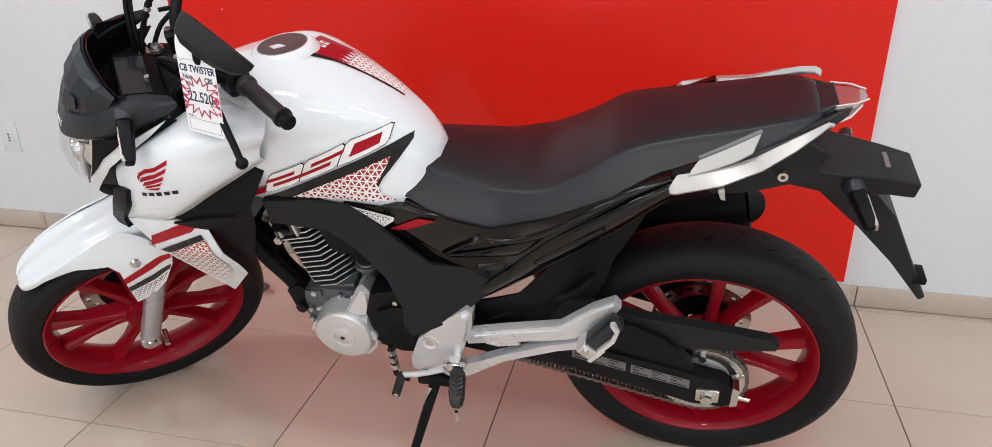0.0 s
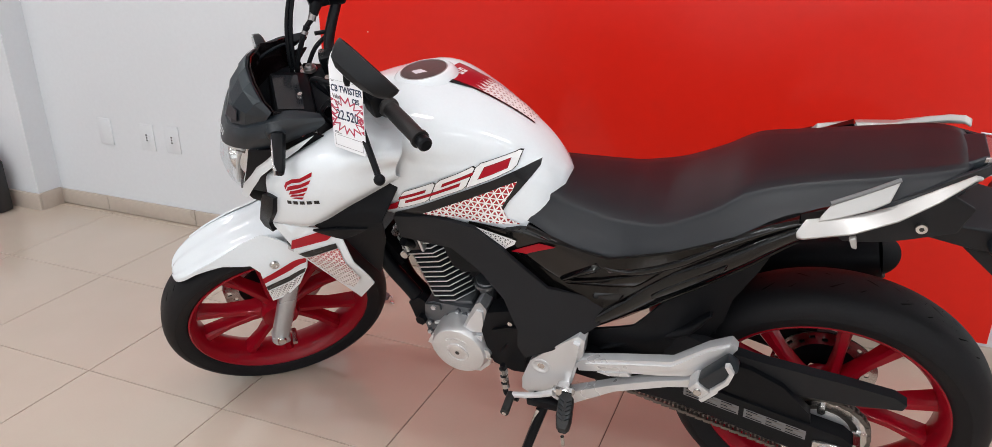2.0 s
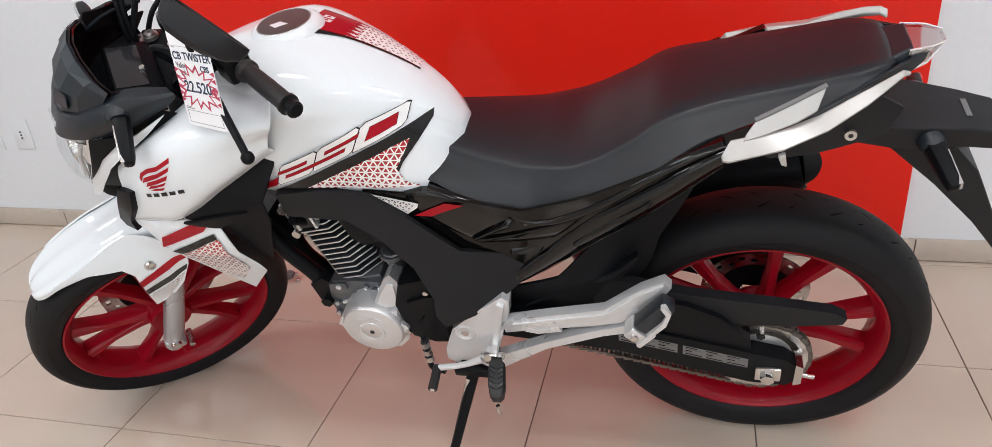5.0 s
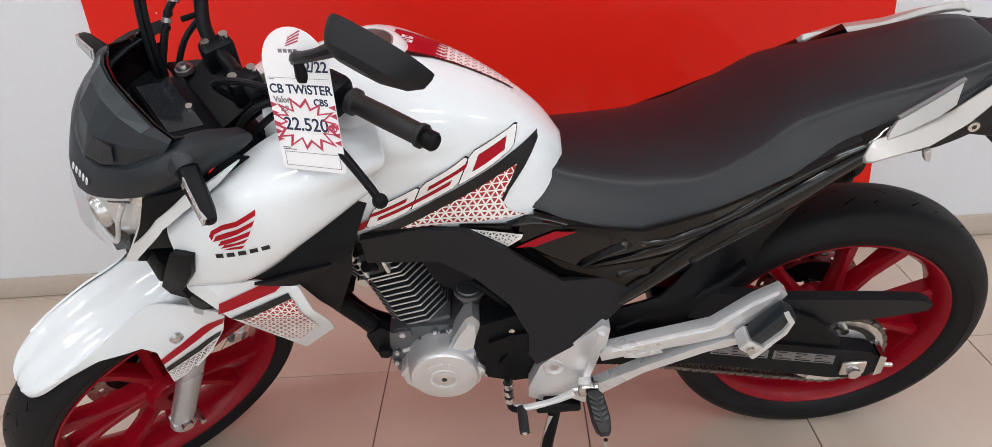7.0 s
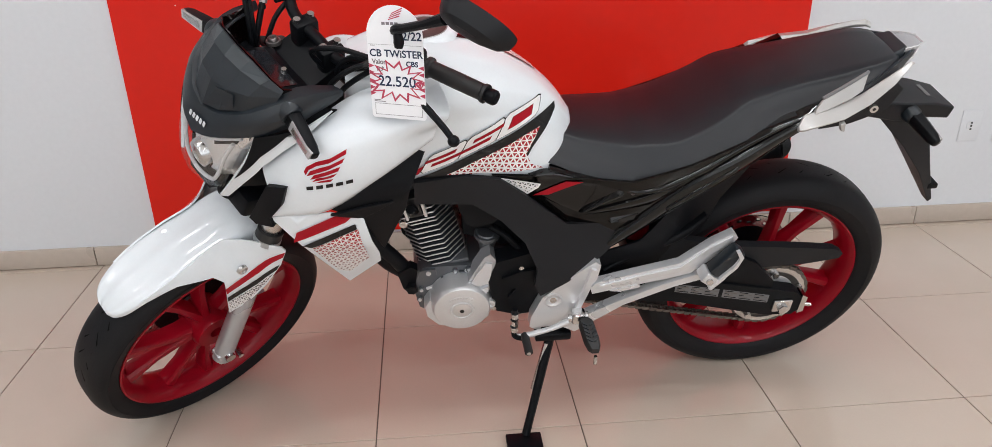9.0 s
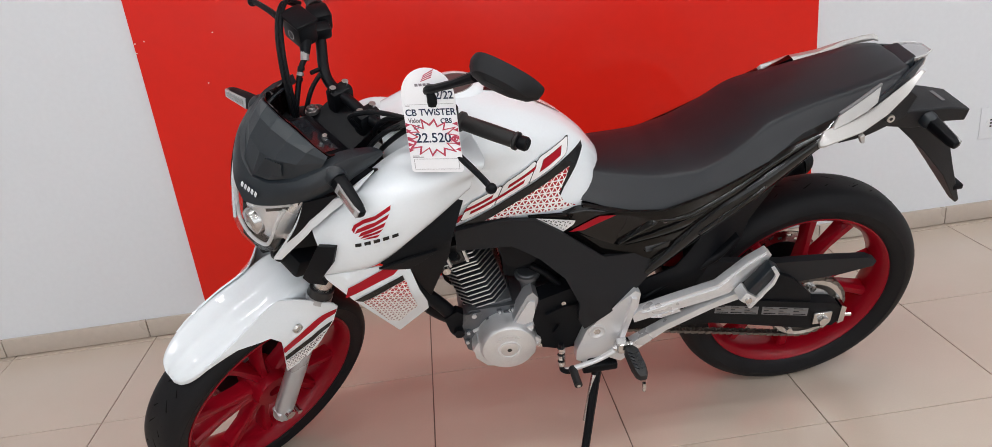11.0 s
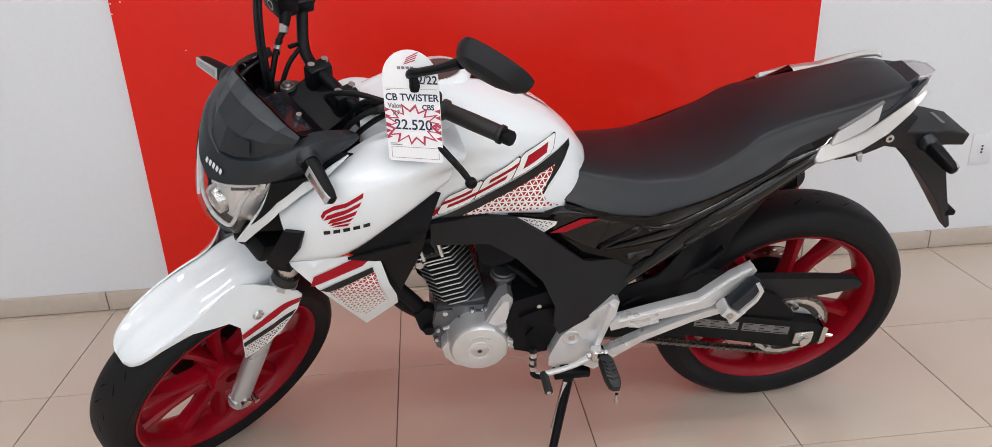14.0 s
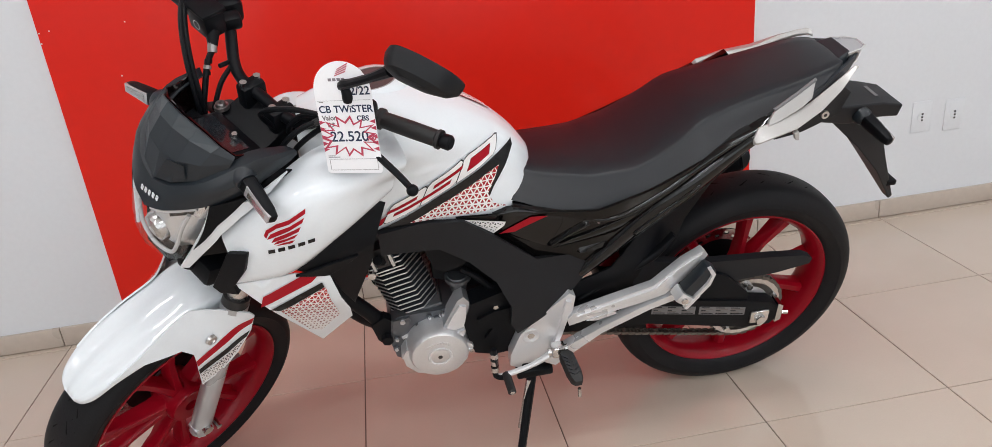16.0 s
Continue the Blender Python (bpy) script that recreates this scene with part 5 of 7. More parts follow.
for s in (-1, 1):
    hanger = part("footrest_hanger", sided(HANGER, s, 0.178, 0.150, 0.004), HANGER_SILVER, bike, "cast silver footrest hanger")
    part("hanger_rib", sided([(-0.512, 0.510), (-0.500, 0.505), (-0.509, 0.458), (-0.538, 0.345), (-0.550, 0.345), (-0.524, 0.450)], s, 0.187, 0.176, 0.003), HANGER_SILVER, hanger)
    part("upper_arm", sided([(-0.509, 0.452), (-0.495, 0.466), (-0.420, 0.486), (-0.315, 0.511), (-0.251, 0.567), (-0.210, 0.591), (-0.198, 0.577), (-0.219, 0.540), (-0.262, 0.503), (-0.285, 0.480), (-0.337, 0.466), (-0.433, 0.448), (-0.504, 0.432)], s, 0.184, 0.164, 0.004), HANGER_SILVER, hanger)
    part("arm_crest", sided([(-0.488, 0.459), (-0.418, 0.478), (-0.313, 0.502), (-0.255, 0.556), (-0.212, 0.584), (-0.230, 0.556), (-0.270, 0.518), (-0.318, 0.486), (-0.420, 0.464)], s, 0.188, 0.183, 0.003), PALE_SILVER, hanger)
    part("lower_arm", sided([(-0.566, 0.337), (-0.531, 0.362), (-0.430, 0.416), (-0.345, 0.454), (-0.270, 0.480), (-0.250, 0.466), (-0.319, 0.446), (-0.429, 0.397), (-0.495, 0.349), (-0.536, 0.318)], s, 0.190, 0.168, 0.004), HANGER_SILVER, hanger)
    part("hanger_boss", lathe([(0.0, -0.1765), (0.011, -0.1765), (0.0125, -0.1785), (0.018, -0.1805), (0.021, -0.1795), (0.021, -0.170), (0.0, -0.170)], (-0.590, 0, 0.414), 32, closed=False), HANGER_SILVER, hanger, "", Matrix.Diagonal((1, -s, 1, 1)))
    part("hanger_bolt", disc_mesh((-0.590, 0, 0.414), 0.0085, s * 0.1785, s * 0.174, 6), STEEL, hanger)
    part("arm_lug", sided([(-0.465, 0.440), (-0.402, 0.456), (-0.395, 0.447), (-0.440, 0.436)], s, 0.186, 0.165, 0.002), PALE_SILVER, hanger)
    ppm = Matrix.Translation((-0.228, s * 0.207, 0.533)) @ Matrix.Rotation(radians(-52), 4, "Y")
    peg = part("pillion_peg", box_mesh(0.004, 0, 0, 0.082, 0.034, 0.030, 0.007, ppm), COWL_GREY, bike, "folded pillion footrest with a rubber pad")
    part("peg_cap", prism([(-0.030, -0.020), (0.012, -0.020), (0.040, -0.008), (0.047, 0.010), (0.040, 0.014), (0.032, -0.004), (0.010, -0.012), (-0.030, -0.012)], s * 0.012, s * 0.023, 0.002), PALE_SILVER, peg, "bright cap edge", ppm)
    part("peg_clevis", box_mesh(-0.050, 0, -0.002, 0.028, 0.040, 0.036, 0.006, ppm), ALUMINIUM, peg)
    part("clevis_lip", box_mesh(-0.046, s * 0.012, -0.022, 0.046, 0.016, 0.010, 0.003, ppm), PALE_SILVER, peg)
    part("clevis_pin", disc_mesh((-0.050, 0, 0.0), 0.0075, s * 0.0195, s * 0.025, 14, 0.001), STEEL, peg, "", ppm)
    # rider footrest: a flat tapered pad with ribs
    d0, d1 = Vector((-0.522, s * 0.216, 0.382)), Vector((-0.510, s * 0.300, 0.360))
    d = (d1 - d0).normalized()
    pad = Matrix.Translation(d0) @ Matrix(((1, d.x, 0, 0), (0, d.y, -s * d.z * 0, 0), (0, d.z, 1, 0), (0, 0, 0, 1)))
    rows = []
    for q, w, h in ((0.0, 0.010, 0.009), (0.008, 0.016, 0.0115), (0.052, 0.0165, 0.012), (0.070, 0.0135, 0.011), (0.078, 0.008, 0.007)):
        rows.append([pad @ Vector((x * w, q, z * h)) for x, z in ((-1, -0.7), (-0.8, -1), (0.8, -1), (1, -0.7), (1, 0.6), (0.8, 1), (-0.8, 1), (-1, 0.6))])
    rpeg = part("rider_peg", skin(rows, closed=True, caps=True), GRIP_RUBBER, bike, "rubber rider footrest with ribs")
    for q in (0.014, 0.024, 0.034, 0.044, 0.054):
        for e in (-1, 1):
            part("rib", skin([[pad @ Vector((x, q + dq, 0.0115 + dz)) for x, dq, dz in ((e * 0.003, 0.006, 0), (e * 0.003, 0.006, 0.003), (e * 0.003, 0.010, 0.003), (e * 0.003, 0.010, 0))], [pad @ Vector((x, q + dq, 0.0115 + dz)) for x, dq, dz in ((e * 0.0130, -0.001, 0), (e * 0.0130, -0.001, 0.003), (e * 0.0130, 0.003, 0.003), (e * 0.0130, 0.003, 0))]], closed=True, caps=True), COWL_GREY, rpeg)
    part("peg_feeler", tube([d1 + Vector((0, -s * 0.006, -0.010)), d1 + Vector((0.001, -s * 0.004, -0.034))], 0.0042, 8, 1), STEEL, rpeg)
    part("peg_joint", box_mesh(-0.534, s * 0.200, 0.380, 0.032, 0.030, 0.030, 0.007), STEEL, rpeg)
    part("joint_pin", tube([(-0.556, s * 0.200, 0.376), (-0.512, s * 0.204, 0.386)], 0.0085, 10, 1), STEEL, rpeg)

# gear lever and side stand
lever = part("gear_lever", tube([(-0.555, -0.205, 0.372), (-0.60, -0.207, 0.350), (-0.655, -0.208, 0.336)], [0.008, 0.006, 0.007], 10, 5), PALE_SILVER, bike, "silver gear lever with a rubber end")
part("lever_rubber", tube([(-0.655, -0.205, 0.335), (-0.652, -0.258, 0.333)], 0.0095, 12, 1), GRIP_RUBBER, lever)
part("lever_pin", tube([(-0.652, -0.255, 0.333), (-0.652, -0.2605, 0.333)], 0.005, 8, 1), STEEL, lever)
part("shift_rod", tube([(-0.672, -0.185, 0.312), (-0.576, -0.185, 0.306)], 0.0045, 8, 1), PALE_SILVER, lever)
for dz in (0.330, 0.352, 0.374):
    part("shift_joint", tube([(-0.676, -0.185, dz), (-0.677, -0.185, dz + 0.014)], 0.0095, 8, 1), STEEL, lever)
part("shift_elbow", tube([(-0.677, -0.185, 0.40), (-0.678, -0.186, 0.330), (-0.672, -0.19, 0.312), (-0.645, -0.195, 0.308)], 0.0062, 8, 5), SATIN_BLACK, lever)
part("pivot_block", box_mesh(-0.585, -0.18, 0.305, 0.085, 0.03, 0.022, 0.005), SATIN_BLACK, lever)
stand = part("side_stand", tube([(-0.588, -0.175, 0.300), (-0.610, -0.217, 0.230), (-0.632, -0.259, 0.159), (-0.655, -0.302, 0.088)], [0.012, 0.011, 0.010, 0.010], 10, 5), SATIN_BLACK, bike, "black steel side stand, folded out")
bw = bike.matrix_world.inverted()
foot = bw @ (Matrix.Translation((0.3525, -0.061, 0.007)))
part("stand_foot", box_mesh(0, 0, 0, 0.085, 0.065, 0.012, 0.003, foot), SATIN_BLACK, stand, "flat black foot plate")
part("stand_bracket", box_mesh(-0.585, -0.165, 0.305, 0.06, 0.03, 0.05, 0.006), SATIN_BLACK, stand)
part("stand_spring", tube([(-0.60, -0.19, 0.285), (-0.632, -0.235, 0.175)], 0.007, 10, 1), STEEL, stand)

# engine
case_outline = [(-0.900, 0.40), (-0.890, 0.464), (-0.872, 0.474), (-0.775, 0.474), (-0.755, 0.486), (-0.68, 0.500), (-0.60, 0.50), (-0.590, 0.44), (-0.60, 0.36), (-0.66, 0.335), (-0.76, 0.325), (-0.85, 0.322), (-0.890, 0.350)]
engine = part("engine", prism(case_outline, -0.110, 0.110, 0.012), ENGINE_GREY, bike, "dark grey cast single-cylinder engine")
COVER = (-0.795, 0, 0.386)
part("cover_flange", prism([(-0.879, 0.382), (-0.866, 0.403), (-0.848, 0.398), (-0.836, 0.418), (-0.789, 0.434), (-0.757, 0.422), (-0.735, 0.411), (-0.724, 0.375), (-0.732, 0.337), (-0.757, 0.310), (-0.80, 0.302), (-0.849, 0.317), (-0.873, 0.346)], -0.140, -0.105, 0.007, 3), ALUMINIUM, engine, "pale grey engine side cover")
part("alternator_cover", lathe([(0.0, -0.1665), (0.024, -0.1665), (0.054, -0.1655), (0.062, -0.163), (0.0655, -0.158), (0.067, -0.150), (0.071, -0.140), (0.071, -0.11), (0.0, -0.11)], COVER, 64, closed=False), ALUMINIUM, engine, "round pale grey alternator cover", None, 30)
part("cover_ring", lathe([(0.0215, -0.1685), (0.0265, -0.1690), (0.0275, -0.1670), (0.0275, -0.160), (0.0215, -0.160)], COVER, 48), PALE_SILVER, engine)
part("timing_plug", lathe([(0.0, -0.1680), (0.017, -0.1680), (0.020, -0.1668), (0.020, -0.160), (0.0, -0.160)], COVER, 40, closed=False), FIN_METAL, engine, "dark plug in the cover")
part("plug_socket", disc_mesh(COVER, 0.0055, -0.1688, -0.164, 6), DARK_SLOT, engine)
# raised bars that stand for the cast lettering
for k in range(9):
    a = radians(128 - 9 * k)
    m = Matrix.Translation((COVER[0] + 0.041 * math.cos(a), -0.1664, COVER[2] + 0.041 * math.sin(a))) @ Matrix.Rotation(-(a - math.pi / 2), 4, "Y")
    part("cast_bar", box_mesh(0, 0, 0, 0.0042, 0.0022, 0.006, 0.0005, m), PALE_SILVER, engine)
for pts, y0 in (([(-0.838, 0.416), (-0.800, 0.436), (-0.797, 0.398), (-0.832, 0.385)], -0.149), ([(-0.790, 0.437), (-0.760, 0.431), (-0.757, 0.392), (-0.789, 0.398)], -0.151), ([(-0.880, 0.378), (-0.866, 0.402), (-0.846, 0.392), (-0.852, 0.360)], -0.146)):
    part("cover_lobe", prism(pts, y0, -0.12, 0.005, 3), ALUMINIUM, engine)
part("inspection_plug", lathe([(0.0, -0.156), (0.006, -0.156), (0.007, -0.158), (0.0135, -0.157), (0.0145, -0.152), (0.0145, -0.12), (0.0, -0.12)], (-0.732, 0, 0.390), 28, closed=False), ALUMINIUM, engine)
part("clutch_arm", prism([(-0.782, 0.449), (-0.766, 0.482), (-0.743, 0.525), (-0.730, 0.534), (-0.718, 0.516), (-0.719, 0.476), (-0.727, 0.446), (-0.739, 0.395), (-0.754, 0.402), (-0.757, 0.433)], -0.145, -0.105, 0.006, 3), SILVER_PAINT, engine, "silver clutch arm casting")
part("arm_panel", prism([(-0.773, 0.453), (-0.760, 0.480), (-0.740, 0.512), (-0.727, 0.508), (-0.728, 0.478), (-0.735, 0.450), (-0.757, 0.443)], -0.1495, -0.142, 0.004, 2), HANGER_SILVER, engine)
part("arm_tab", prism([(-0.752, 0.436), (-0.734, 0.440), (-0.741, 0.402), (-0.751, 0.407)], -0.152, -0.142, 0.003, 2), HANGER_SILVER, engine)
# ribs, bosses and bolts on the upper case
for p, q in (((-0.872, 0.408), (-0.845, 0.420)), ((-0.845, 0.420), (-0.832, 0.438)), ((-0.832, 0.438), (-0.788, 0.450)), ((-0.788, 0.450), (-0.770, 0.468))):
    part("case_rib", tube([(p[0], -0.1105, p[1]), (q[0], -0.1105, q[1])], 0.0045, 8, 1), ALUMINIUM, engine)
for x, z, q in ((-0.845, 0.420, 0.009), (-0.832, 0.438, 0.008), (-0.790, 0.450, 0.010), (-0.774, 0.464, 0.008), (-0.866, 0.462, 0.010), (-0.806, 0.462, 0.006), (-0.884, 0.41, 0.007), (-0.889, 0.380, 0.007)):
    part("case_boss", tube([(x, -0.116, z), (x, -0.10, z)], q, 14, 1), ENGINE_GREY, engine)
    part("case_bolt", tube([(x, -0.120, z), (x, -0.114, z)], q * 0.62, 6, 1), ALUMINIUM, engine)
part("case_corner", prism([(-0.890, 0.445), (-0.886, 0.468), (-0.850, 0.472), (-0.848, 0.456), (-0.868, 0.446)], -0.117, -0.10, 0.003), ENGINE_GREY, engine)
# sprocket cover, stepped
spc = part("sprocket_cover", prism([(-0.716, 0.512), (-0.690, 0.520), (-0.645, 0.534), (-0.618, 0.486), (-0.611, 0.431), (-0.631, 0.350), (-0.67, 0.346), (-0.715, 0.362), (-0.728, 0.413), (-0.734, 0.455)], -0.150, -0.105, 0.009, 3), SATIN_BLACK, engine, "black sprocket cover with a raised rim")
part("cover_step", prism([(-0.705, 0.470), (-0.665, 0.488), (-0.628, 0.492), (-0.622, 0.440), (-0.640, 0.375), (-0.680, 0.372), (-0.690, 0.41), (-0.672, 0.437), (-0.700, 0.445)], -0.158, -0.148, 0.006, 3), SATIN_BLACK, spc)
for x, z in ((-0.662, 0.496), (-0.722, 0.375), (-0.628, 0.36)):
    part("cover_screw", disc_mesh((x, 0, z), 0.006, -0.155, -0.148, 6), STEEL, spc)
part("sump", prism([(-0.85, 0.33), (-0.64, 0.34), (-0.66, 0.292), (-0.82, 0.288)], -0.07, 0.09, 0.010), ENGINE_GREY, engine)


# cylinder: fins square to its forward-leaning axis
def fin_ring(front, rear, hy, grow, z):
    """Plan of a fin: long sides with wide clipped corners."""
    a, b = 0.026, 0.036
    ring = [(-front + a, -hy), (rear - b, -hy), (rear, -hy + b), (rear, hy - b), (rear - b, hy), (-front + a, hy), (-front, hy - a), (-front, -hy + a)]
    return [(x * grow, y * grow, z) for x, y in ring]


CYL = Matrix.Translation((-0.836, 0, 0.486)) @ Matrix.Rotation(radians(-13), 4, "Y")
# core and fin faces carry the shade of the gaps in their dark colour
part("cylinder_core", box_mesh(0, 0, 0.10, 0.064, 0.13, 0.24, 0.02), DARK_SLOT, engine, "", CYL)
for k in range(15):
    z = -0.010 + 0.0138 * k
    front, rear, hy = 0.055 + (0.020 if k > 9 else 0.0008 * k), 0.056, 0.102 + (0.006 if k > 9 else 0.0)
    fin = part("cooling_fin", skin([fin_ring(front, rear, hy, 0.97, z), fin_ring(front, rear, hy, 0.985, z + 0.0036)], closed=True, caps=True), FIN_DARK, engine, "", CYL)
    part("fin_edge", skin([fin_ring(front, rear, hy, 0.96, z + 0.0004), fin_ring(front, rear, hy, 1.0, z + 0.0004), fin_ring(front, rear, hy, 1.005, z + 0.0018), fin_ring(front, rear, hy, 1.0, z + 0.0032), fin_ring(front, rear, hy, 0.96, z + 0.0032)], closed=True), FIN_METAL, fin, "bright machined edge of a fin")
part("cylinder_foot", box_mesh(0, 0, -0.018, 0.120, 0.20, 0.012, 0.004), ENGINE_GREY, engine, "", CYL)
part("cylinder_head", box_mesh(0, 0, 0.222, 0.105, 0.19, 0.05, 0.014), ENGINE_GREY, engine, "", CYL)
part("plug_pocket", box_mesh(-0.016, -0.104, 0.170, 0.030, 0.022, 0.052, 0.004), DARK_SLOT, engine, "", CYL)
part("pocket_wall", box_mesh(0.004, -0.108, 0.166, 0.007, 0.018, 0.050, 0.002), ALUMINIUM, engine, "", CYL)
part("pocket_wall", box_mesh(-0.036, -0.106, 0.160, 0.007, 0.018, 0.040, 0.002), ALUMINIUM, engine, "", CYL)
part("spark_plug", tube([CYL @ Vector((-0.016, -0.10, 0.150)), CYL @ Vector((-0.018, -0.135, 0.185))], 0.010, 12, 1), SATIN_BLACK, engine, "black spark plug cap")
for dx, dz in ((-0.045, 0.195), (0.040, 0.190), (-0.048, 0.135)):
    part("head_bolt", tube([CYL @ Vector((dx, -0.118, dz)), CYL @ Vector((dx, -0.09, dz))], 0.009, 10, 1), STEEL, engine)
# starter and hose stubs behind the cylinder
starter = part("intake_boot", lathe([(0.0, 0.556), (0.022, 0.556), (0.0235, 0.553), (0.0285, 0.552), (0.0290, 0.544), (0.022, 0.540), (0.0195, 0.532), (0.0195, 0.524), (0.0175, 0.518), (0.0160, 0.505), (0.0165, 0.480), (0.0, 0.480)], (0, 0, 0), 36, closed=False), ENGINE_GREY, engine, "round stepped intake boot", Matrix.Translation((-0.733, -0.092, 0)) @ pose(0, 0, 0, -90, 0, 0) @ Matrix.Diagonal((1, -1, 1, 1)))
for z0, rad in ((0.552, 0.0312), (0.527, 0.0222), (0.508, 0.0190)):
    part("clamp_ring", lathe([(rad - 0.006, z0 - 0.003), (rad, z0 - 0.003), (rad + 0.001, z0), (rad, z0 + 0.003), (rad - 0.006, z0 + 0.003)], (0, 0, 0), 36), PALE_SILVER, starter, "bright clamp ring", Matrix.Translation((-0.733, -0.092, 0)) @ pose(0, 0, 0, -90, 0, 0) @ Matrix.Diagonal((1, -1, 1, 1)))
for x in (-0.753, -0.711):
    part("boot_lug", tube([(x, -0.108, 0.486), (x, -0.108, 0.502)], 0.010, 14, 1), ENGINE_GREY, starter)
    part("lug_bolt", tube([(x, -0.108, 0.502), (x, -0.108, 0.508)], 0.0062, 6, 1), STEEL, starter)
part("hose_bracket", prism([(-0.690, 0.520), (-0.690, 0.536), (-0.676, 0.541), (-0.662, 0.536), (-0.660, 0.518), (-0.672, 0.506)], -0.112, -0.100, 0.003), ENGINE_GREY, starter)
for x, y, z in ((-0.672, -0.120, 0.545), (-0.655, -0.122, 0.520)):
    part("hose_clip", tube([(x, y, z), (x + 0.010, y - 0.008, z + 0.004)], 0.005, 10, 1), STEEL, starter)
part("wiring", tube([(-0.725, -0.10, 0.575), (-0.695, -0.115, 0.560), (-0.668, -0.120, 0.530), (-0.645, -0.12, 0.51)], 0.008, 8, 5), SATIN_BLACK, bike, "black wiring loom")
part("wiring", tube([(-0.71, -0.09, 0.60), (-0.675, -0.10, 0.575), (-0.645, -0.11, 0.545), (-0.62, -0.11, 0.51)], 0.006, 8, 5), SATIN_BLACK, bike, "black wiring loom")
part("airbox", skin([[(-0.785, -0.065, 0.53), (-0.785, 0.085, 0.53), (-0.785, 0.10, 0.745), (-0.785, -0.10, 0.745)], [(-0.70, -0.085, 0.51), (-0.70, 0.095, 0.51), (-0.70, 0.11, 0.74), (-0.70, -0.11, 0.74)], [(-0.58, -0.10, 0.505), (-0.58, 0.10, 0.505), (-0.58, 0.11, 0.74), (-0.58, -0.11, 0.74)]], closed=True, caps=True), SATIN_BLACK, bike, "black airbox between frame and engine")
part("frame_spine", skin([[(-1.02, -0.05, 0.72), (-1.02, 0.05, 0.72), (-1.02, 0.05, 0.80), (-1.02, -0.05, 0.80)], [(-0.78, -0.09, 0.70), (-0.78, 0.09, 0.70), (-0.78, 0.09, 0.76), (-0.78, -0.09, 0.76)]], closed=True, caps=True), SATIN_BLACK, bike, "black frame spine under the tank")
for s in (-1, 1):
    part("frame_lobe", prism([(-0.805, 0.72), (-0.797, 0.66), (-0.784, 0.620), (-0.762, 0.606), (-0.722, 0.618), (-0.698, 0.645), (-0.690, 0.70), (-0.74, 0.735)], s * 0.138, s * 0.112, 0.006), SATIN_BLACK, bike, "black lobe of the frame beside the airbox")
    part("down_tube", tube([(-1.04, s * 0.070, 0.66), (-0.985, s * 0.085, 0.55), (-0.935, s * 0.088, 0.480), (-0.902, s * 0.088, 0.425)], 0.017, 14, 4), SATIN_BLACK, bike, "black frame down tube")
    part("engine_mount", prism([(-0.935, 0.455), (-0.905, 0.475), (-0.880, 0.455), (-0.884, 0.405), (-0.91, 0.390), (-0.925, 0.41)], s * 0.108, s * 0.085, 0.004), SATIN_BLACK, bike)
    part("mount_bolt", tube([(-0.905, s * 0.122, 0.415), (-0.905, s * 0.10, 0.415)], 0.013, 6, 1), SATIN_BLACK, bike)
part("oil_cooler", prism([(-1.055, 0.60), (-0.99, 0.62), (-0.945, 0.545), (-0.995, 0.505)], -0.075, 0.075, 0.006), SATIN_BLACK, bike, "dark cooler between the down tubes")
part("exhaust_header", tube([(-0.90, 0.0, 0.61), (-0.985, 0.0, 0.57), (-0.995, -0.02, 0.49), (-0.945, -0.02, 0.405), (-0.86, 0.03, 0.315), (-0.72, 0.10, 0.27), (-0.55, 0.15, 0.29), (-0.36, 0.18, 0.40)], 0.022, 16, 6), SATIN_BLACK, bike, "black exhaust header pipe")
muffler = part("muffler", tube([(-0.38, 0.185, 0.40), (-0.30, 0.195, 0.45), (-0.12, 0.20, 0.505), (0.033, 0.205, 0.538), (0.044, 0.205, 0.541)], [0.026, 0.046, 0.053, 0.051, 0.043], 28, 5), SATIN_BLACK, bike, "dark satin muffler beside the rear wheel")


# ---- steered front end: built straight ahead, turned by STEER ----
def fpart(name, bm, material, parent=bike, label="", smooth=35):
    return part(name, bm, material, parent, label, STEER if parent is bike else None, smooth)


for s in (-1, 1):
    y = s * 0.096
    foot_p, top_p = Vector((-1.424, y, 0.285)), Vector((-1.424, y, 0.285)) + AXIS * 0.72
    leg = fpart("fork_leg", tube([foot_p - AXIS * 0.028, foot_p + AXIS * 0.02, foot_p + AXIS * 0.385], [0.0215, 0.0235, 0.0230], 24, 1), SILVER_PAINT, bike, "silver fork leg")
    part("fork_tube", tube([foot_p + AXIS * 0.28, top_p], 0.0205, 20, 1), STEEL, leg, "chrome fork tube")
    part("dust_seal", tube([foot_p + AXIS * 0.378, foot_p + AXIS * 0.400], 0.0275, 20, 1), DARK_SLOT, leg)
    part("seal_ring", tube([foot_p + AXIS * 0.366, foot_p + AXIS * 0.379], 0.0288, 20, 1), SILVER_PAINT, leg)
    part("axle_clamp", box_mesh(-1.428, y, 0.272, 0.044, 0.036, 0.040, 0.008), SILVER_PAINT, leg)
    part("clamp_bolt", tube([(-1.398, y - 0.022 * 1, 0.252), (-1.398, y + 0.022, 0.252)], 0.007, 8, 1), STEEL, leg)
    part("axle_end", tube([(-1.424, y + s * 0.012, 0.285), (-1.424, y + s * 0.030, 0.285)], 0.012, 10, 1), STEEL, leg)
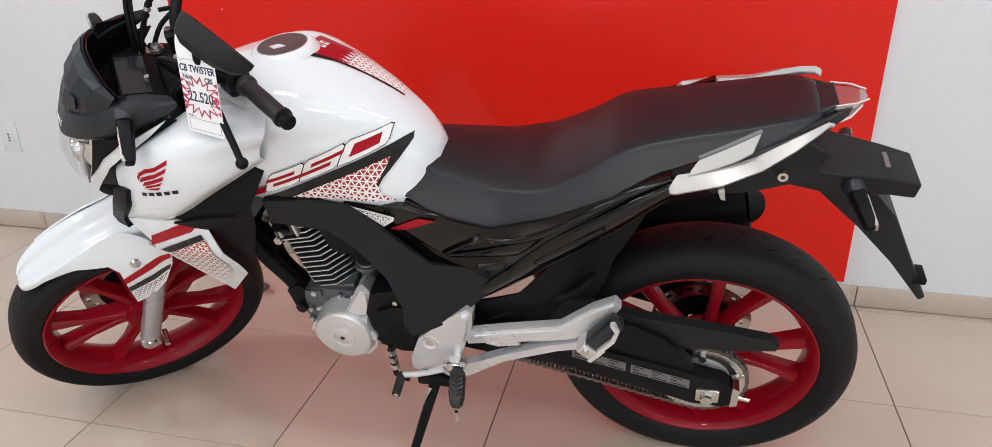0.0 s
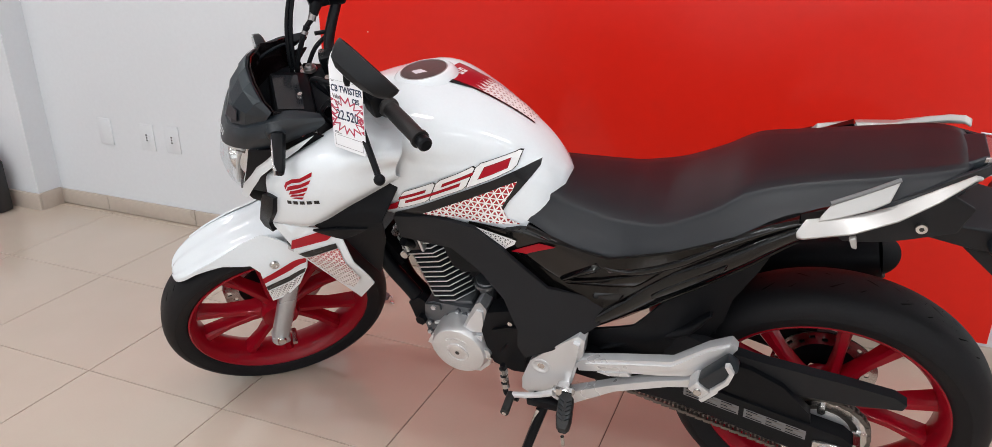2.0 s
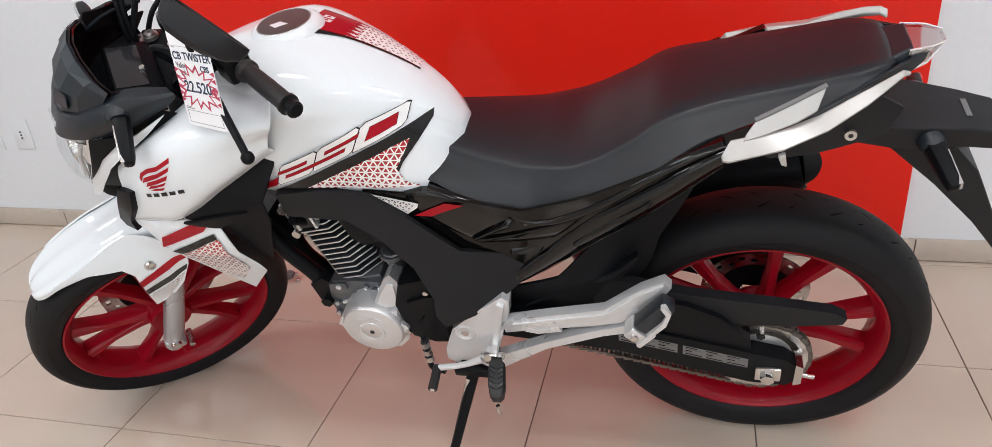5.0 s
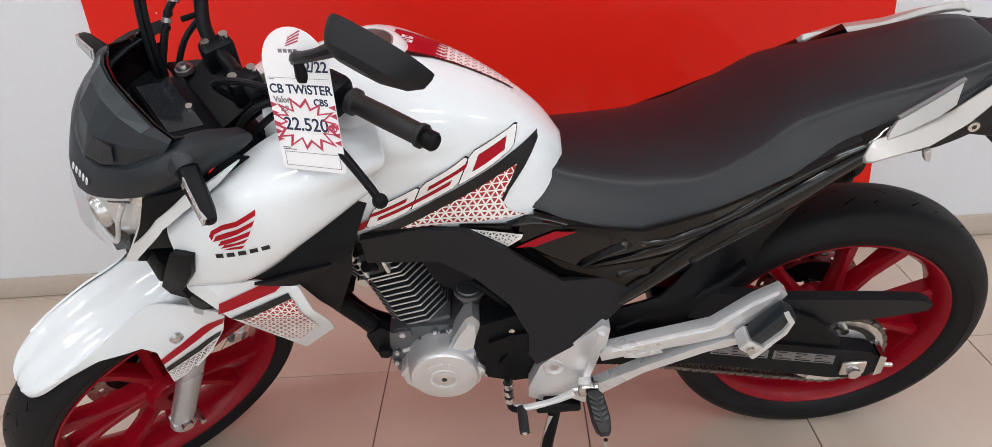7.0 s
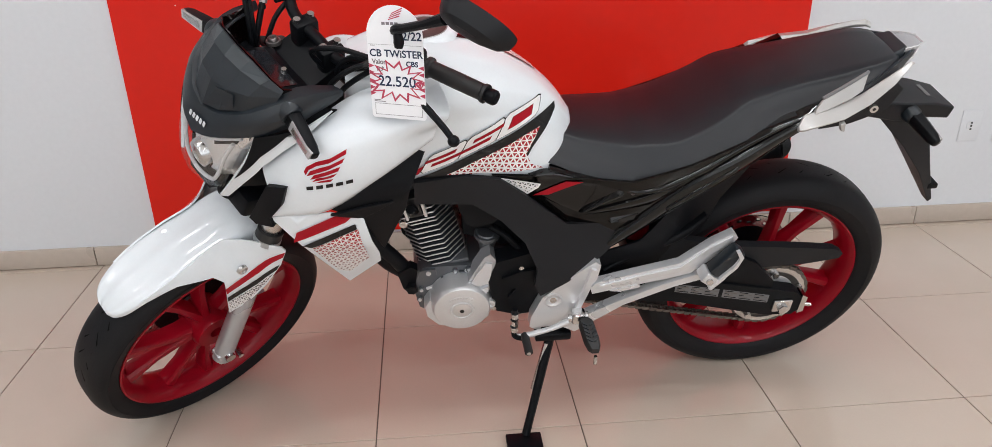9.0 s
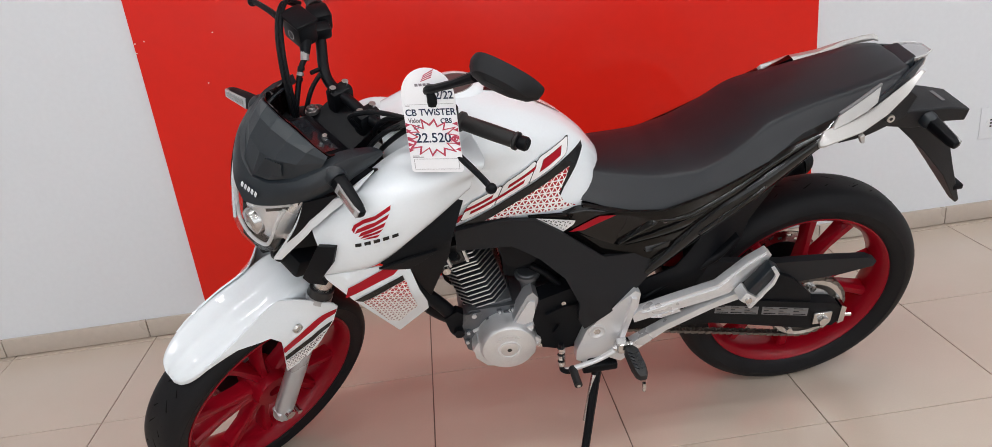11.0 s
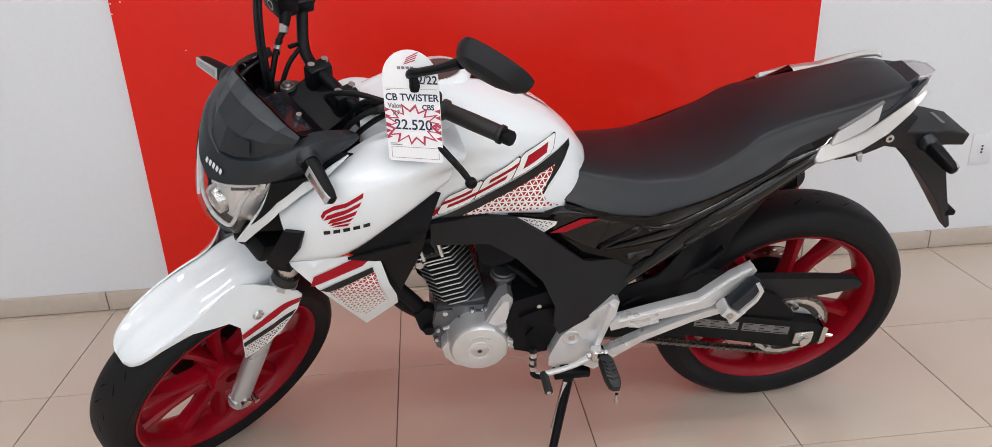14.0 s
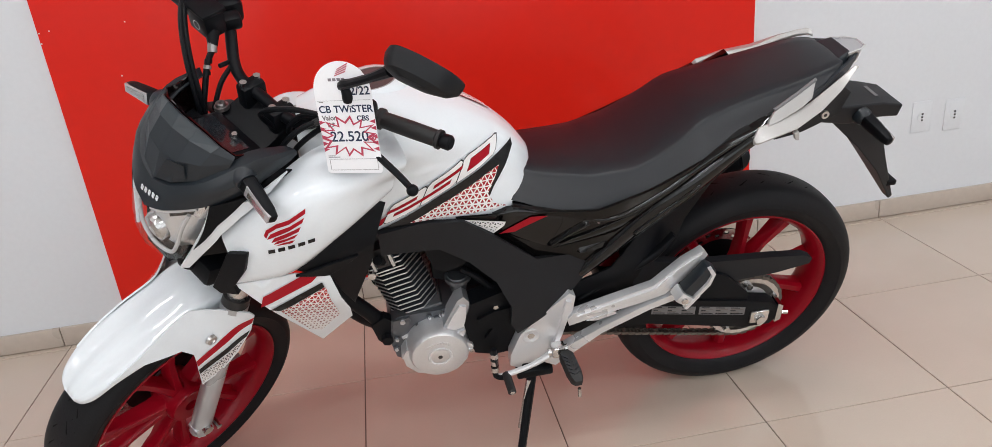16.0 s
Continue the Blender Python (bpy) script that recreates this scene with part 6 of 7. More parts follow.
for q, w in ((0.46, 0.03), (0.70, 0.025)):
    c = Vector(AF) + AXIS * q
    fpart("triple_clamp", box_mesh(0, 0, 0, 0.075, 0.245, w, 0.008, Matrix.Translation(c) @ Matrix.Rotation(radians(25), 4, "Y")), SATIN_BLACK, bike, "black fork yoke")
fpart("brake_caliper", box_mesh(-1.318, 0.078, 0.36, 0.06, 0.05, 0.10, 0.012, None), SATIN_BLACK, bike, "black front brake caliper")


# front fender: a long shell over the tyre with legs down the fork
def fender_rows():
    rows = []
    #      x      crown z  half width  edge z
    for x, zc, w, ze in ((-1.597, 0.547, 0.018, 0.540), (-1.588, 0.558, 0.037, 0.545), (-1.565, 0.573, 0.052, 0.556), (-1.52, 0.592, 0.063, 0.577), (-1.45, 0.615, 0.070, 0.583), (-1.38, 0.632, 0.073, 0.572), (-1.335, 0.640, 0.073, 0.585), (-1.295, 0.643, 0.071, 0.600), (-1.25, 0.634, 0.069, 0.588), (-1.218, 0.618, 0.064, 0.575)):
        half = [(x, -w, ze), (x, -w * 0.99, ze * 0.6 + zc * 0.4), (x, -w * 0.95, ze * 0.34 + zc * 0.66), (x, -w * 0.85, ze * 0.16 + zc * 0.84), (x, -w * 0.74, ze * 0.09 + zc * 0.91), (x, -w * 0.40, zc - 0.005), (x, 0, zc)]
        rows.append(half + [(a, -b, c) for a, b, c in half[-2::-1]])
    rows = [list(r) for r in zip(*[catmull(c, 6) for c in zip(*rows)])]
    return [catmull(r, 3) for r in rows]


fender = fpart("front_fender", skin(fender_rows()), WHITE_PAINT, bike, "glossy white front fender with a printed stripe", 60)
thicken(fender, 0.0035)
leg_at = field([(-1.40, -0.088, 0.58), (-1.388, -0.104, 0.447), (-1.254, -0.142, 0.624), (-1.339, -0.108, 0.574), (-1.30, -0.127, 0.52), (-1.341, -0.060, 0.64), (-1.263, -0.139, 0.59), (-1.42, -0.076, 0.60), (-1.535, -0.056, 0.585), (-1.44, -0.058, 0.622), (-1.50, -0.060, 0.60)])
LEG = [(-1.47, 0.590), (-1.535, 0.583), (-1.50, 0.596), (-1.44, 0.616), (-1.395, 0.630), (-1.345, 0.640), (-1.30, 0.638), (-1.258, 0.630), (-1.253, 0.620), (-1.266, 0.575), (-1.302, 0.51), (-1.348, 0.462), (-1.390, 0.444), (-1.386, 0.50), (-1.380, 0.560), (-1.396, 0.580)]
for s in (1, -1):
    bm = sheet(LEG, leg_at, 0.02)
    if s < 0:
        for v in bm.verts:
            v.co.y = -v.co.y
    guard_leg = part("fork_guard", bm, WHITE_PAINT, fender, "white fender leg over the fork", None, 40)
    thicken(guard_leg, 0.004, 0.001, 0.0)
for name, quad, material, out in (("red_stripe", [(-1.384, 0.522), (-1.31, 0.562), (-1.262, 0.598), (-1.256, 0.616), (-1.31, 0.580), (-1.383, 0.540)], RED_DECAL, 0.0030), ("black_stripe", [(-1.386, 0.492), (-1.32, 0.524), (-1.278, 0.558), (-1.270, 0.575), (-1.32, 0.541), (-1.385, 0.509)], BLACK_DECAL, 0.0030),
                                  ("dotted_print", [(-1.387, 0.452), (-1.350, 0.470), (-1.308, 0.514), (-1.285, 0.548), (-1.32, 0.521), (-1.385, 0.488)], FENDER_MESH, 0.0030)):
    part(name, sheet(quad, leg_at, 0.015, out), material, fender)
part("fender_bolt", lathe([(0.0, -0.004), (0.005, -0.004), (0.006, -0.007), (0.0105, -0.006), (0.0125, 0.0), (0.0, 0.0)], (-1.339, leg_at(-1.339, 0.58) - 0.001, 0.580), 20, closed=False), STEEL, fender, "bright fender bolt")

# headlight, cowl, visor
COWL = [[(-1.327, 0, 0.910), (-1.314, -0.047, 0.928), (-1.269, -0.104, 0.950), (-1.205, -0.128, 0.955), (-1.120, -0.140, 0.978)],
        [(-1.312, 0, 0.935), (-1.301, -0.047, 0.950), (-1.262, -0.102, 0.972), (-1.200, -0.133, 0.985), (-1.099, -0.146, 0.994)],
        [(-1.298, 0, 0.958), (-1.287, -0.047, 0.970), (-1.250, -0.092, 0.990), (-1.175, -0.126, 1.014), (-1.099, -0.140, 1.003)],
        [(-1.282, 0, 0.956), (-1.270, -0.045, 0.970), (-1.235, -0.080, 0.990), (-1.165, -0.100, 1.012), (-1.105, -0.120, 1.000)]]
cowl = fpart("headlight_cowl", patch(COWL, 2, 3), COWL_GREY, bike, "charcoal headlight cowl", 20)
mirrored(cowl)
thicken(cowl, 0.004)
VISOR = [[(-1.295, 0, 0.962), (-1.284, -0.040, 0.972), (-1.254, -0.078, 0.985), (-1.209, -0.106, 1.004)],
         [(-1.270, 0, 1.008), (-1.264, -0.040, 1.012), (-1.242, -0.076, 1.012), (-1.202, -0.106, 1.011)],
         [(-1.236, 0, 1.044), (-1.232, -0.042, 1.041), (-1.218, -0.080, 1.030), (-1.197, -0.106, 1.016)],
         [(-1.215, 0, 1.060), (-1.211, -0.044, 1.055), (-1.202, -0.084, 1.036), (-1.191, -0.104, 1.020)]]
visor = fpart("visor", skin(VISOR), COWL_GREY, bike, "charcoal faceted visor over the headlight", 6)
mirrored(visor)
thicken(visor, 0.0035)
# same plastic as the visor, painted paler for light on the tilted lip
lip = part("visor_band", skin([[Vector(p) + Vector((-0.0022, 0, 0.0012)) for p in VISOR[2][:3]], [Vector(p) + Vector((-0.0022, 0, 0.0012)) for p in VISOR[3][:3]]]), VISOR_LIT, visor, "visor's top edge band, light put into its paler colour", None, 6)
mirrored(lip)
vent = part("visor_vent", skin([[(-1.2925, -0.010, 0.9705), (-1.2670, -0.062, 0.9880)], [(-1.2725, -0.022, 1.0080), (-1.2600, -0.056, 1.0090)]]), COWL_GREY, visor, "shallow recess in the visor", None, 6)
thicken(vent, 0.002, 0.0, 0.0)
half_top = [(-1.120, -0.120, 0.998), (-1.165, -0.104, 1.008), (-1.187, -0.098, 1.0165), (-1.197, -0.080, 1.032), (-1.205, -0.042, 1.051), (-1.209, 0, 1.056)]
half_low = [(-1.125, -0.108, 0.945), (-1.175, -0.098, 0.945), (-1.205, -0.088, 0.948), (-1.228, -0.070, 0.950), (-1.246, -0.036, 0.952), (-1.250, 0, 0.953)]
rim_row, low_row = [h + [(x, -y, z) for x, y, z in reversed(h[:-1])] for h in (half_top, half_low)]
rim_row = [(x, y, z + (0.018 if y > 0.09 else 0.0)) for x, y, z in rim_row]
mid_row = [((a[0] + b[0]) / 2 - 0.006, (a[1] + b[1]) / 2 * 1.05, (a[2] + b[2]) / 2) for a, b in zip(rim_row, low_row)]
thicken(part("visor_lining", skin([rim_row, mid_row, low_row]), SCREEN_BLACK, visor, "glossy black lining inside the visor", None, 25), 0.003, 0.0, 0.0)
for i in range(5):
    q = i / 4
    p = Vector((-1.3135 - 0.001 * q, 0.010, 0.942)).lerp(Vector((-1.3095, -0.028, 0.942)), q)
    part("word_bar", box_mesh(0, 0, 0, 0.0016, 0.0068, 0.0085, 0.0, Matrix.Translation(p + Vector((-0.0022, 0, 0))) @ pose(0, 0, 0, 0, 28, -12)), OUTLET_WHITE, cowl)
SIDE = [(-1.330, 0.796), (-1.30, 0.868), (-1.262, 0.945), (-1.20, 0.946), (-1.128, 0.978), (-1.165, 0.952), (-1.225, 0.917), (-1.260, 0.888), (-1.292, 0.840), (-1.318, 0.795)]
side_light_at = field([(-1.334, -0.066, 0.786), (-1.262, -0.108, 0.945), (-1.128, -0.154, 0.978), (-1.20, -0.145, 0.93), (-1.253, -0.130, 0.88), (-1.32, -0.078, 0.785)])
for s in (1, -1):
    bm = sheet(SIDE, side_light_at, 0.02)
    if s < 0:
        for v in bm.verts:
            v.co.y = -v.co.y
    cheek = fpart("headlight_cheek", bm, WHITE_PAINT, bike, "white panel beside the headlight", 40)
    thicken(cheek, 0.006, 0.001, 0.0)
# added dark sheets where only the shaded gap below each cheek would be
for sd in (1, -1):
    bm = sheet([(-1.315, 0.800), (-1.285, 0.850), (-1.225, 0.912), (-1.135, 0.970), (-1.105, 0.958), (-1.175, 0.885), (-1.235, 0.810)], side_light_at, 0.02, -0.024)
    if sd < 0:
        for v in bm.verts:
            v.co.y = -v.co.y
    thicken(fpart("cheek_gap_shade", bm, SATIN_BLACK, bike, "black sheet for the shade in the gap behind the white cheek", 40), 0.004, 0.0, 0.0)
for sd in (1, -1):
    bm = sheet([(-1.296, 0.868), (-1.262, 0.912), (-1.215, 0.948), (-1.195, 0.958), (-1.262, 0.952), (-1.285, 0.90), (-1.306, 0.855)], side_light_at, 0.02, 0.005)
    if sd < 0:
        for v in bm.verts:
            v.co.y = -v.co.y
    thicken(fpart("headlight_trim", bm, SATIN_BLACK, bike, "black trim beside the headlight", 40), 0.004, 0.001, 0.0)
LENS = [[(-1.328, 0, 0.907), (-1.316, -0.047, 0.924), (-1.272, -0.102, 0.946)], [(-1.346, 0, 0.868), (-1.332, -0.048, 0.876), (-1.290, -0.090, 0.896)], [(-1.352, 0, 0.830), (-1.340, -0.044, 0.830), (-1.308, -0.074, 0.838)], [(-1.345, 0, 0.800), (-1.338, -0.034, 0.797), (-1.318, -0.062, 0.800)]]
lens = fpart("headlight", patch(LENS, 5, 5), CLEAR, bike, "clear angular headlight lens", 50)
mirrored(lens)
lens.visible_shadow = False
refl = part("reflector", patch([[(x + 0.030, y * 0.9, z) for x, y, z in r] for r in LENS], 3, 3), LAMP_CHROME, lens, "bright headlight reflector", None, 10)
mirrored(refl)
part("bulb_housing", lathe([(0.0, -0.004), (0.012, -0.006), (0.013, -0.014), (0.026, -0.010), (0.030, -0.002), (0.030, 0.02), (0.0, 0.02)], (0, 0, 0), 28, closed=False), STEEL, lens, "", pose(-1.318, 0, 0.842, 0, 0, -90))
guide = [(-1.288, 0.080, 0.922), (-1.305, 0.070, 0.888), (-1.318, 0.060, 0.845), (-1.328, 0.044, 0.815), (-1.334, 0.0, 0.808)]
part("light_guide", tube([(x, -y, z) for x, y, z in guide] + list(reversed(guide[:-1])), 0.0040, 8, 5), PALE_SILVER, lens, "white U-shaped light guide")
for sd in (-1, 1):
    part("reflector_brow", tube([(-1.321, sd * 0.010, 0.908), (-1.308, sd * 0.048, 0.921), (-1.275, sd * 0.092, 0.940)], 0.0036, 8, 4), PALE_SILVER, lens)
    part("lamp_mask", skin([[(-1.300, sd * 0.030, 0.905), (-1.270, sd * 0.085, 0.938)], [(-1.305, sd * 0.036, 0.892), (-1.280, sd * 0.078, 0.915)]]), DARK_SLOT, lens)
fpart("headlight_shell", skin([[(-1.290, -0.048, 0.795), (-1.290, 0.048, 0.795), (-1.250, 0.090, 0.945), (-1.250, -0.090, 0.945)], [(-1.19, -0.06, 0.80), (-1.19, 0.06, 0.80), (-1.15, 0.10, 0.96), (-1.15, -0.10, 0.96)]], closed=True, caps=True), SATIN_BLACK, bike, "black headlight shell")
fpart("lower_cowl", skin([[(-1.335, -0.035, 0.782), (-1.335, 0.035, 0.782), (-1.325, 0.05, 0.796), (-1.325, -0.05, 0.796)], [(-1.22, -0.06, 0.745), (-1.22, 0.06, 0.745), (-1.22, 0.07, 0.81), (-1.22, -0.07, 0.81)]], closed=True, caps=True), SATIN_BLACK, bike, "black cover under the headlight")
DASH = Matrix.Translation((-1.158, 0, 0.952)) @ Matrix.Rotation(radians(20), 4, "Y")
fpart("lower_yoke", box_mesh(0, 0, 0, 0.09, 0.20, 0.045, 0.010, Matrix.Translation((-1.262, 0, 0.735)) @ Matrix.Rotation(radians(25), 4, "Y")), SATIN_BLACK, bike, "black lower fork yoke")
horn = fpart("horn", lathe([(0.0, -0.012), (0.020, -0.014), (0.038, -0.008), (0.040, 0.0), (0.030, 0.014), (0.0, 0.018)], (-1.285, -0.045, 0.775), 28, closed=False), SATIN_BLACK, bike, "round black horn under the headlight")
dash = fpart("instrument_panel", box_mesh(0, 0, 0, 0.085, 0.145, 0.036, 0.012, DASH), SATIN_BLACK, bike, "black instrument panel")
part("display", box_mesh(-0.010, 0, 0.0186, 0.052, 0.110, 0.002, 0.0, DASH), SMOKE, dash, "dark glossy display")
part("dash_button", lathe([(0.0, -0.003), (0.005, -0.003), (0.006, -0.001), (0.006, 0.004), (0.0, 0.004)], (0, 0, 0), 20, closed=False), STEEL, dash, "", Matrix.Translation((-1.138, -0.013, 0.968)) @ pose(0, 0, 0, -90, 0, 0))
fpart("top_yoke_cover", skin([[(-1.130, -0.060, 0.915), (-1.130, 0.070, 0.915), (-1.130, 0.070, 0.940), (-1.130, -0.060, 0.940)], [(-1.040, -0.065, 0.945), (-1.040, 0.065, 0.945), (-1.040, 0.065, 0.978), (-1.040, -0.065, 0.978)]], closed=True, caps=True), SATIN_BLACK, bike, "black top yoke")
lock = part("ignition_lock", lathe([(0.0, -0.004), (0.004, -0.004), (0.005, -0.010), (0.014, -0.011), (0.0165, -0.008), (0.018, 0.0), (0.0235, 0.001), (0.0245, 0.012), (0.0, 0.012)], (0, 0, 0), 28, closed=False), LOCK_STEEL, dash, "dull steel ignition lock", Matrix.Translation((-1.108, 0.073, 0.960)) @ pose(0, 0, 0, -90, 0, 0) @ pose(0, 0, 0, -12, 0, 0) @ Matrix.Diagonal((0.60, 0.60, 0.60, 1)))
for sd in (-1, 1):
    indicator((-1.193, sd * 0.128, 0.984), (-1.206, sd * 0.218, 0.968), STEER, "front turn indicator with a clear lens", (-1, 0, 0.30))

# handlebar and controls
bar_half = [(-1.056, 0.0, 0.994), (-1.056, 0.065, 0.994), (-1.046, 0.105, 1.004), (-1.020, 0.145, 1.032), (-0.998, 0.178, 1.050), (-0.978, 0.21, 1.056), (-0.933, 0.355, 1.070)]
bar = fpart("handlebar", tube([(x, -y, z) for x, y, z in reversed(bar_half)] + bar_half[1:], 0.0112, 14, 5), SATIN_BLACK, bike, "black tubular handlebar")
for s in (-1, 1):
    part("bar_clamp", box_mesh(-1.056, s * 0.043, 0.972, 0.050, 0.032, 0.072, 0.008), SATIN_BLACK, bar)
    for dx in (-0.015, 0.015):
        part("clamp_bolt", tube([(-1.056 + dx, s * 0.043, 1.004), (-1.055 + dx, s * 0.043, 1.016)], 0.0068, 12, 1), STEEL, bar, "bright socket bolt")
    g0, g1 = Vector((-0.974, s * 0.222, 1.0575)), Vector((-0.938, s * 0.338, 1.0685))
    grip = part("grip", tube([g0, g0.lerp(g1, 0.06), g0.lerp(g1, 0.09), g0.lerp(g1, 0.5), g0.lerp(g1, 0.93), g0.lerp(g1, 0.95), g1], [0.0190, 0.0190, 0.0147, 0.0153, 0.0148, 0.0172, 0.0172], 20, 1), GRIP_RUBBER, bar, "ribbed black rubber grip")
    part("bar_end", tube([g1, g1.lerp(g0, -0.05), g1.lerp(g0, -0.14), g1.lerp(g0, -0.17)], [0.0110, 0.0135, 0.0135, 0.0105], 16, 1), SATIN_BLACK, bar)
    d = (g1 - g0).normalized()
    sw = Matrix.Translation(g0 - d * 0.032) @ Vector((0, s, 0)).rotation_difference(d).to_matrix().to_4x4()
    part("switch_box", box_mesh(-0.004, 0, 0.0, 0.048, 0.046, 0.050, 0.010, sw), SATIN_BLACK, bar, "black switch housing")
    part("lever_perch", box_mesh(-0.016, -s * 0.040, 0.004, 0.045, 0.030, 0.030, 0.007, sw), SATIN_BLACK, bar)
    off = -0.016 if s > 0 else 0.0
    lev = [(-1.010 + off, s * 0.165, 1.056), (-1.032 + off, s * 0.21, 1.056), (-1.030 + off, s * 0.28, 1.050), (-1.027 + off, s * 0.335, 1.038), (-1.026 + off, s * 0.362, 1.028)]
    lv = part("hand_lever", tube(lev, [0.009, 0.008, 0.0065, 0.006, 0.0058], 10, 5), SATIN_BLACK, bar, "black lever with a ball end")
    ball = bmesh.new()
    bmesh.ops.create_uvsphere(ball, u_segments=14, v_segments=10, radius=0.0105, matrix=Matrix.Translation(lev[-1]))
    part("lever_ball", ball, SATIN_BLACK, lv)
cylinder = part("brake_reservoir", box_mesh(-1.046, 0.172, 1.070, 0.046, 0.062, 0.052, 0.010), SATIN_BLACK, bar, "black brake fluid reservoir")
part("reservoir_cap", box_mesh(-1.046, 0.172, 1.098, 0.050, 0.066, 0.008, 0.003), SATIN_BLACK, cylinder)
part("reservoir_mark", lathe([(0.008, 0.0), (0.0095, 0.0), (0.0095, 0.0012), (0.008, 0.0012)], (0, 0, 0), 20), STEEL, cylinder, "", Matrix.Translation((-1.0705, 0.168, 1.070)) @ pose(0, 0, 0, 0, 0, -90))
part("cylinder_neck", tube([(-1.052, 0.150, 1.058), (-1.066, 0.134, 1.040)], [0.014, 0.009], 12, 1), SATIN_BLACK, cylinder)
part("brake_banjo", tube([(-1.061, 0.141, 1.048), (-1.073, 0.127, 1.033)], 0.0088, 10, 1), LOCK_STEEL, cylinder)
hose = part("brake_hose", tube([(-1.070, 0.130, 1.036), (-1.090, 0.121, 1.022), (-1.115, 0.103, 0.990), (-1.135, 0.088, 0.955), (-1.14, 0.080, 0.90)], 0.0058, 8, 6), SATIN_BLACK, bar, "black brake hose")
for q in (0.0, 0.35, 0.7):
    p = Vector((-1.086, 0.123, 1.026)).lerp(Vector((-1.104, 0.111, 1.004)), q)
    part("hose_collar", tube([p, p + Vector((-0.004, -0.003, -0.005))], 0.0072, 10, 1), LOCK_STEEL if q == 0.35 else SATIN_BLACK, hose)
for dx in (0.0, 0.009):
    part("throttle_cable", tube([(-1.010 + dx, 0.235, 1.075), (-1.047 + dx, 0.222, 1.104), (-1.088 + dx, 0.185, 1.090), (-1.122 + dx, 0.135, 1.045), (-1.143 + dx, 0.092, 0.980), (-1.148 + dx, 0.080, 0.92)], 0.0046, 8, 6), SATIN_BLACK, bar, "black throttle cable")
part("bar_stay", tube([(-1.048, 0.108, 1.004), (-1.085, 0.098, 0.985), (-1.118, 0.085, 0.945)], 0.005, 8, 4), SATIN_BLACK, bar)
part("stay_pin", tube([(-1.050, 0.112, 1.008), (-1.075, 0.108, 1.014)], 0.0045, 8, 1), SATIN_BLACK, bar)
part("clutch_cable", tube([(-1.03, -0.16, 1.05), (-1.075, -0.10, 1.055), (-1.10, -0.05, 1.02), (-1.05, -0.06, 0.94), (-0.99, -0.07, 0.90)], 0.005, 8, 6), SATIN_BLACK, bar, "black clutch cable")
part("switch_cable", tube([(-1.0, -0.17, 1.035), (-1.05, -0.11, 1.03), (-1.06, -0.07, 0.97), (-1.03, -0.06, 0.91)], 0.006, 8, 6), SATIN_BLACK, bar, "black switch cable")

for path in ([(-1.008, -0.160, 1.036), (-1.050, -0.138, 1.010), (-1.078, -0.116, 0.972), (-1.070, -0.095, 0.925)], [(-1.032, -0.158, 1.052), (-1.078, -0.132, 1.030), (-1.102, -0.108, 0.985), (-1.092, -0.088, 0.930)]):
    loop = part("control_cable", tube(path, 0.0052, 8, 6), SATIN_BLACK, bar, "black control cable looping past the yoke")
    part("cable_boot", tube([path[0], Vector(path[0]).lerp(Vector(path[1]), 0.5)], [0.0085, 0.0065], 10, 1), GRIP_RUBBER, loop)

# left mirror
mirror = fpart("mirror", tube([(-1.000, -0.165, 1.060), (-1.014, -0.175, 1.10), (-1.024, -0.192, 1.142), (-1.024, -0.216, 1.164), (-1.020, -0.255, 1.198), (-1.012, -0.296, 1.236)], [0.008, 0.008, 0.009, 0.0075, 0.0075, 0.010], 10, 5), SATIN_BLACK, bike, "black rear-view mirror on the left bar")
along, face = Vector((0.842, -0.363, -0.399)), Vector((0.54, 0.61, 0.585))
face = (face - along * face.dot(along)).normalized()
rise = along.cross(face)
MIR = STEER.inverted() @ Matrix(((along.x, rise.x, face.x, -0.768), (along.y, rise.y, face.y, -0.320), (along.z, rise.z, face.z, 1.151), (0, 0, 0, 1)))


def mirror_ring(scale, depth, lift=0.0, slide=0.0):
    """One ring of the leaf-shaped housing, blunt at the stem and narrow at the far end."""
    pts = catmull([(-0.069, -0.006), (-0.062, 0.018), (-0.046, 0.030), (-0.012, 0.030), (0.026, 0.021), (0.048, 0.006), (0.057, -0.010), (0.049, -0.024), (0.022, -0.029), (-0.022, -0.027), (-0.058, -0.021), (-0.069, -0.006)], 4)[:-1]
    return [MIR @ Vector((p[0] * scale + slide, p[1] * scale + lift, depth)) for p in pts]


shell = part("mirror_shell", skin([mirror_ring(0.93, 0.0075), mirror_ring(0.94, 0.011), mirror_ring(1.0, 0.0105), mirror_ring(1.01, 0.004), mirror_ring(0.96, -0.008), mirror_ring(0.80, -0.019, 0.003, -0.004), mirror_ring(0.45, -0.027, 0.006, -0.010), mirror_ring(0.12, -0.0285, 0.006, -0.012)], closed=True, caps=True), MIRROR_BLACK, mirror, "black mirror housing", None, 28)
part("mirror_glass", skin([mirror_ring(0.93, 0.0080), mirror_ring(0.93, 0.0088)], closed=True, caps=True), MIRROR_GLASS, mirror, "mirror glass")
part("mirror_joint", tube([(-1.022, -0.196, 1.142), (-1.024, -0.204, 1.134), (-1.025, -0.207, 1.127), (-1.026, -0.209, 1.120), (-1.0265, -0.2105, 1.117)], [0.0085, 0.0100, 0.0108, 0.0095, 0.004], 16, 2), SATIN_BLACK, mirror)


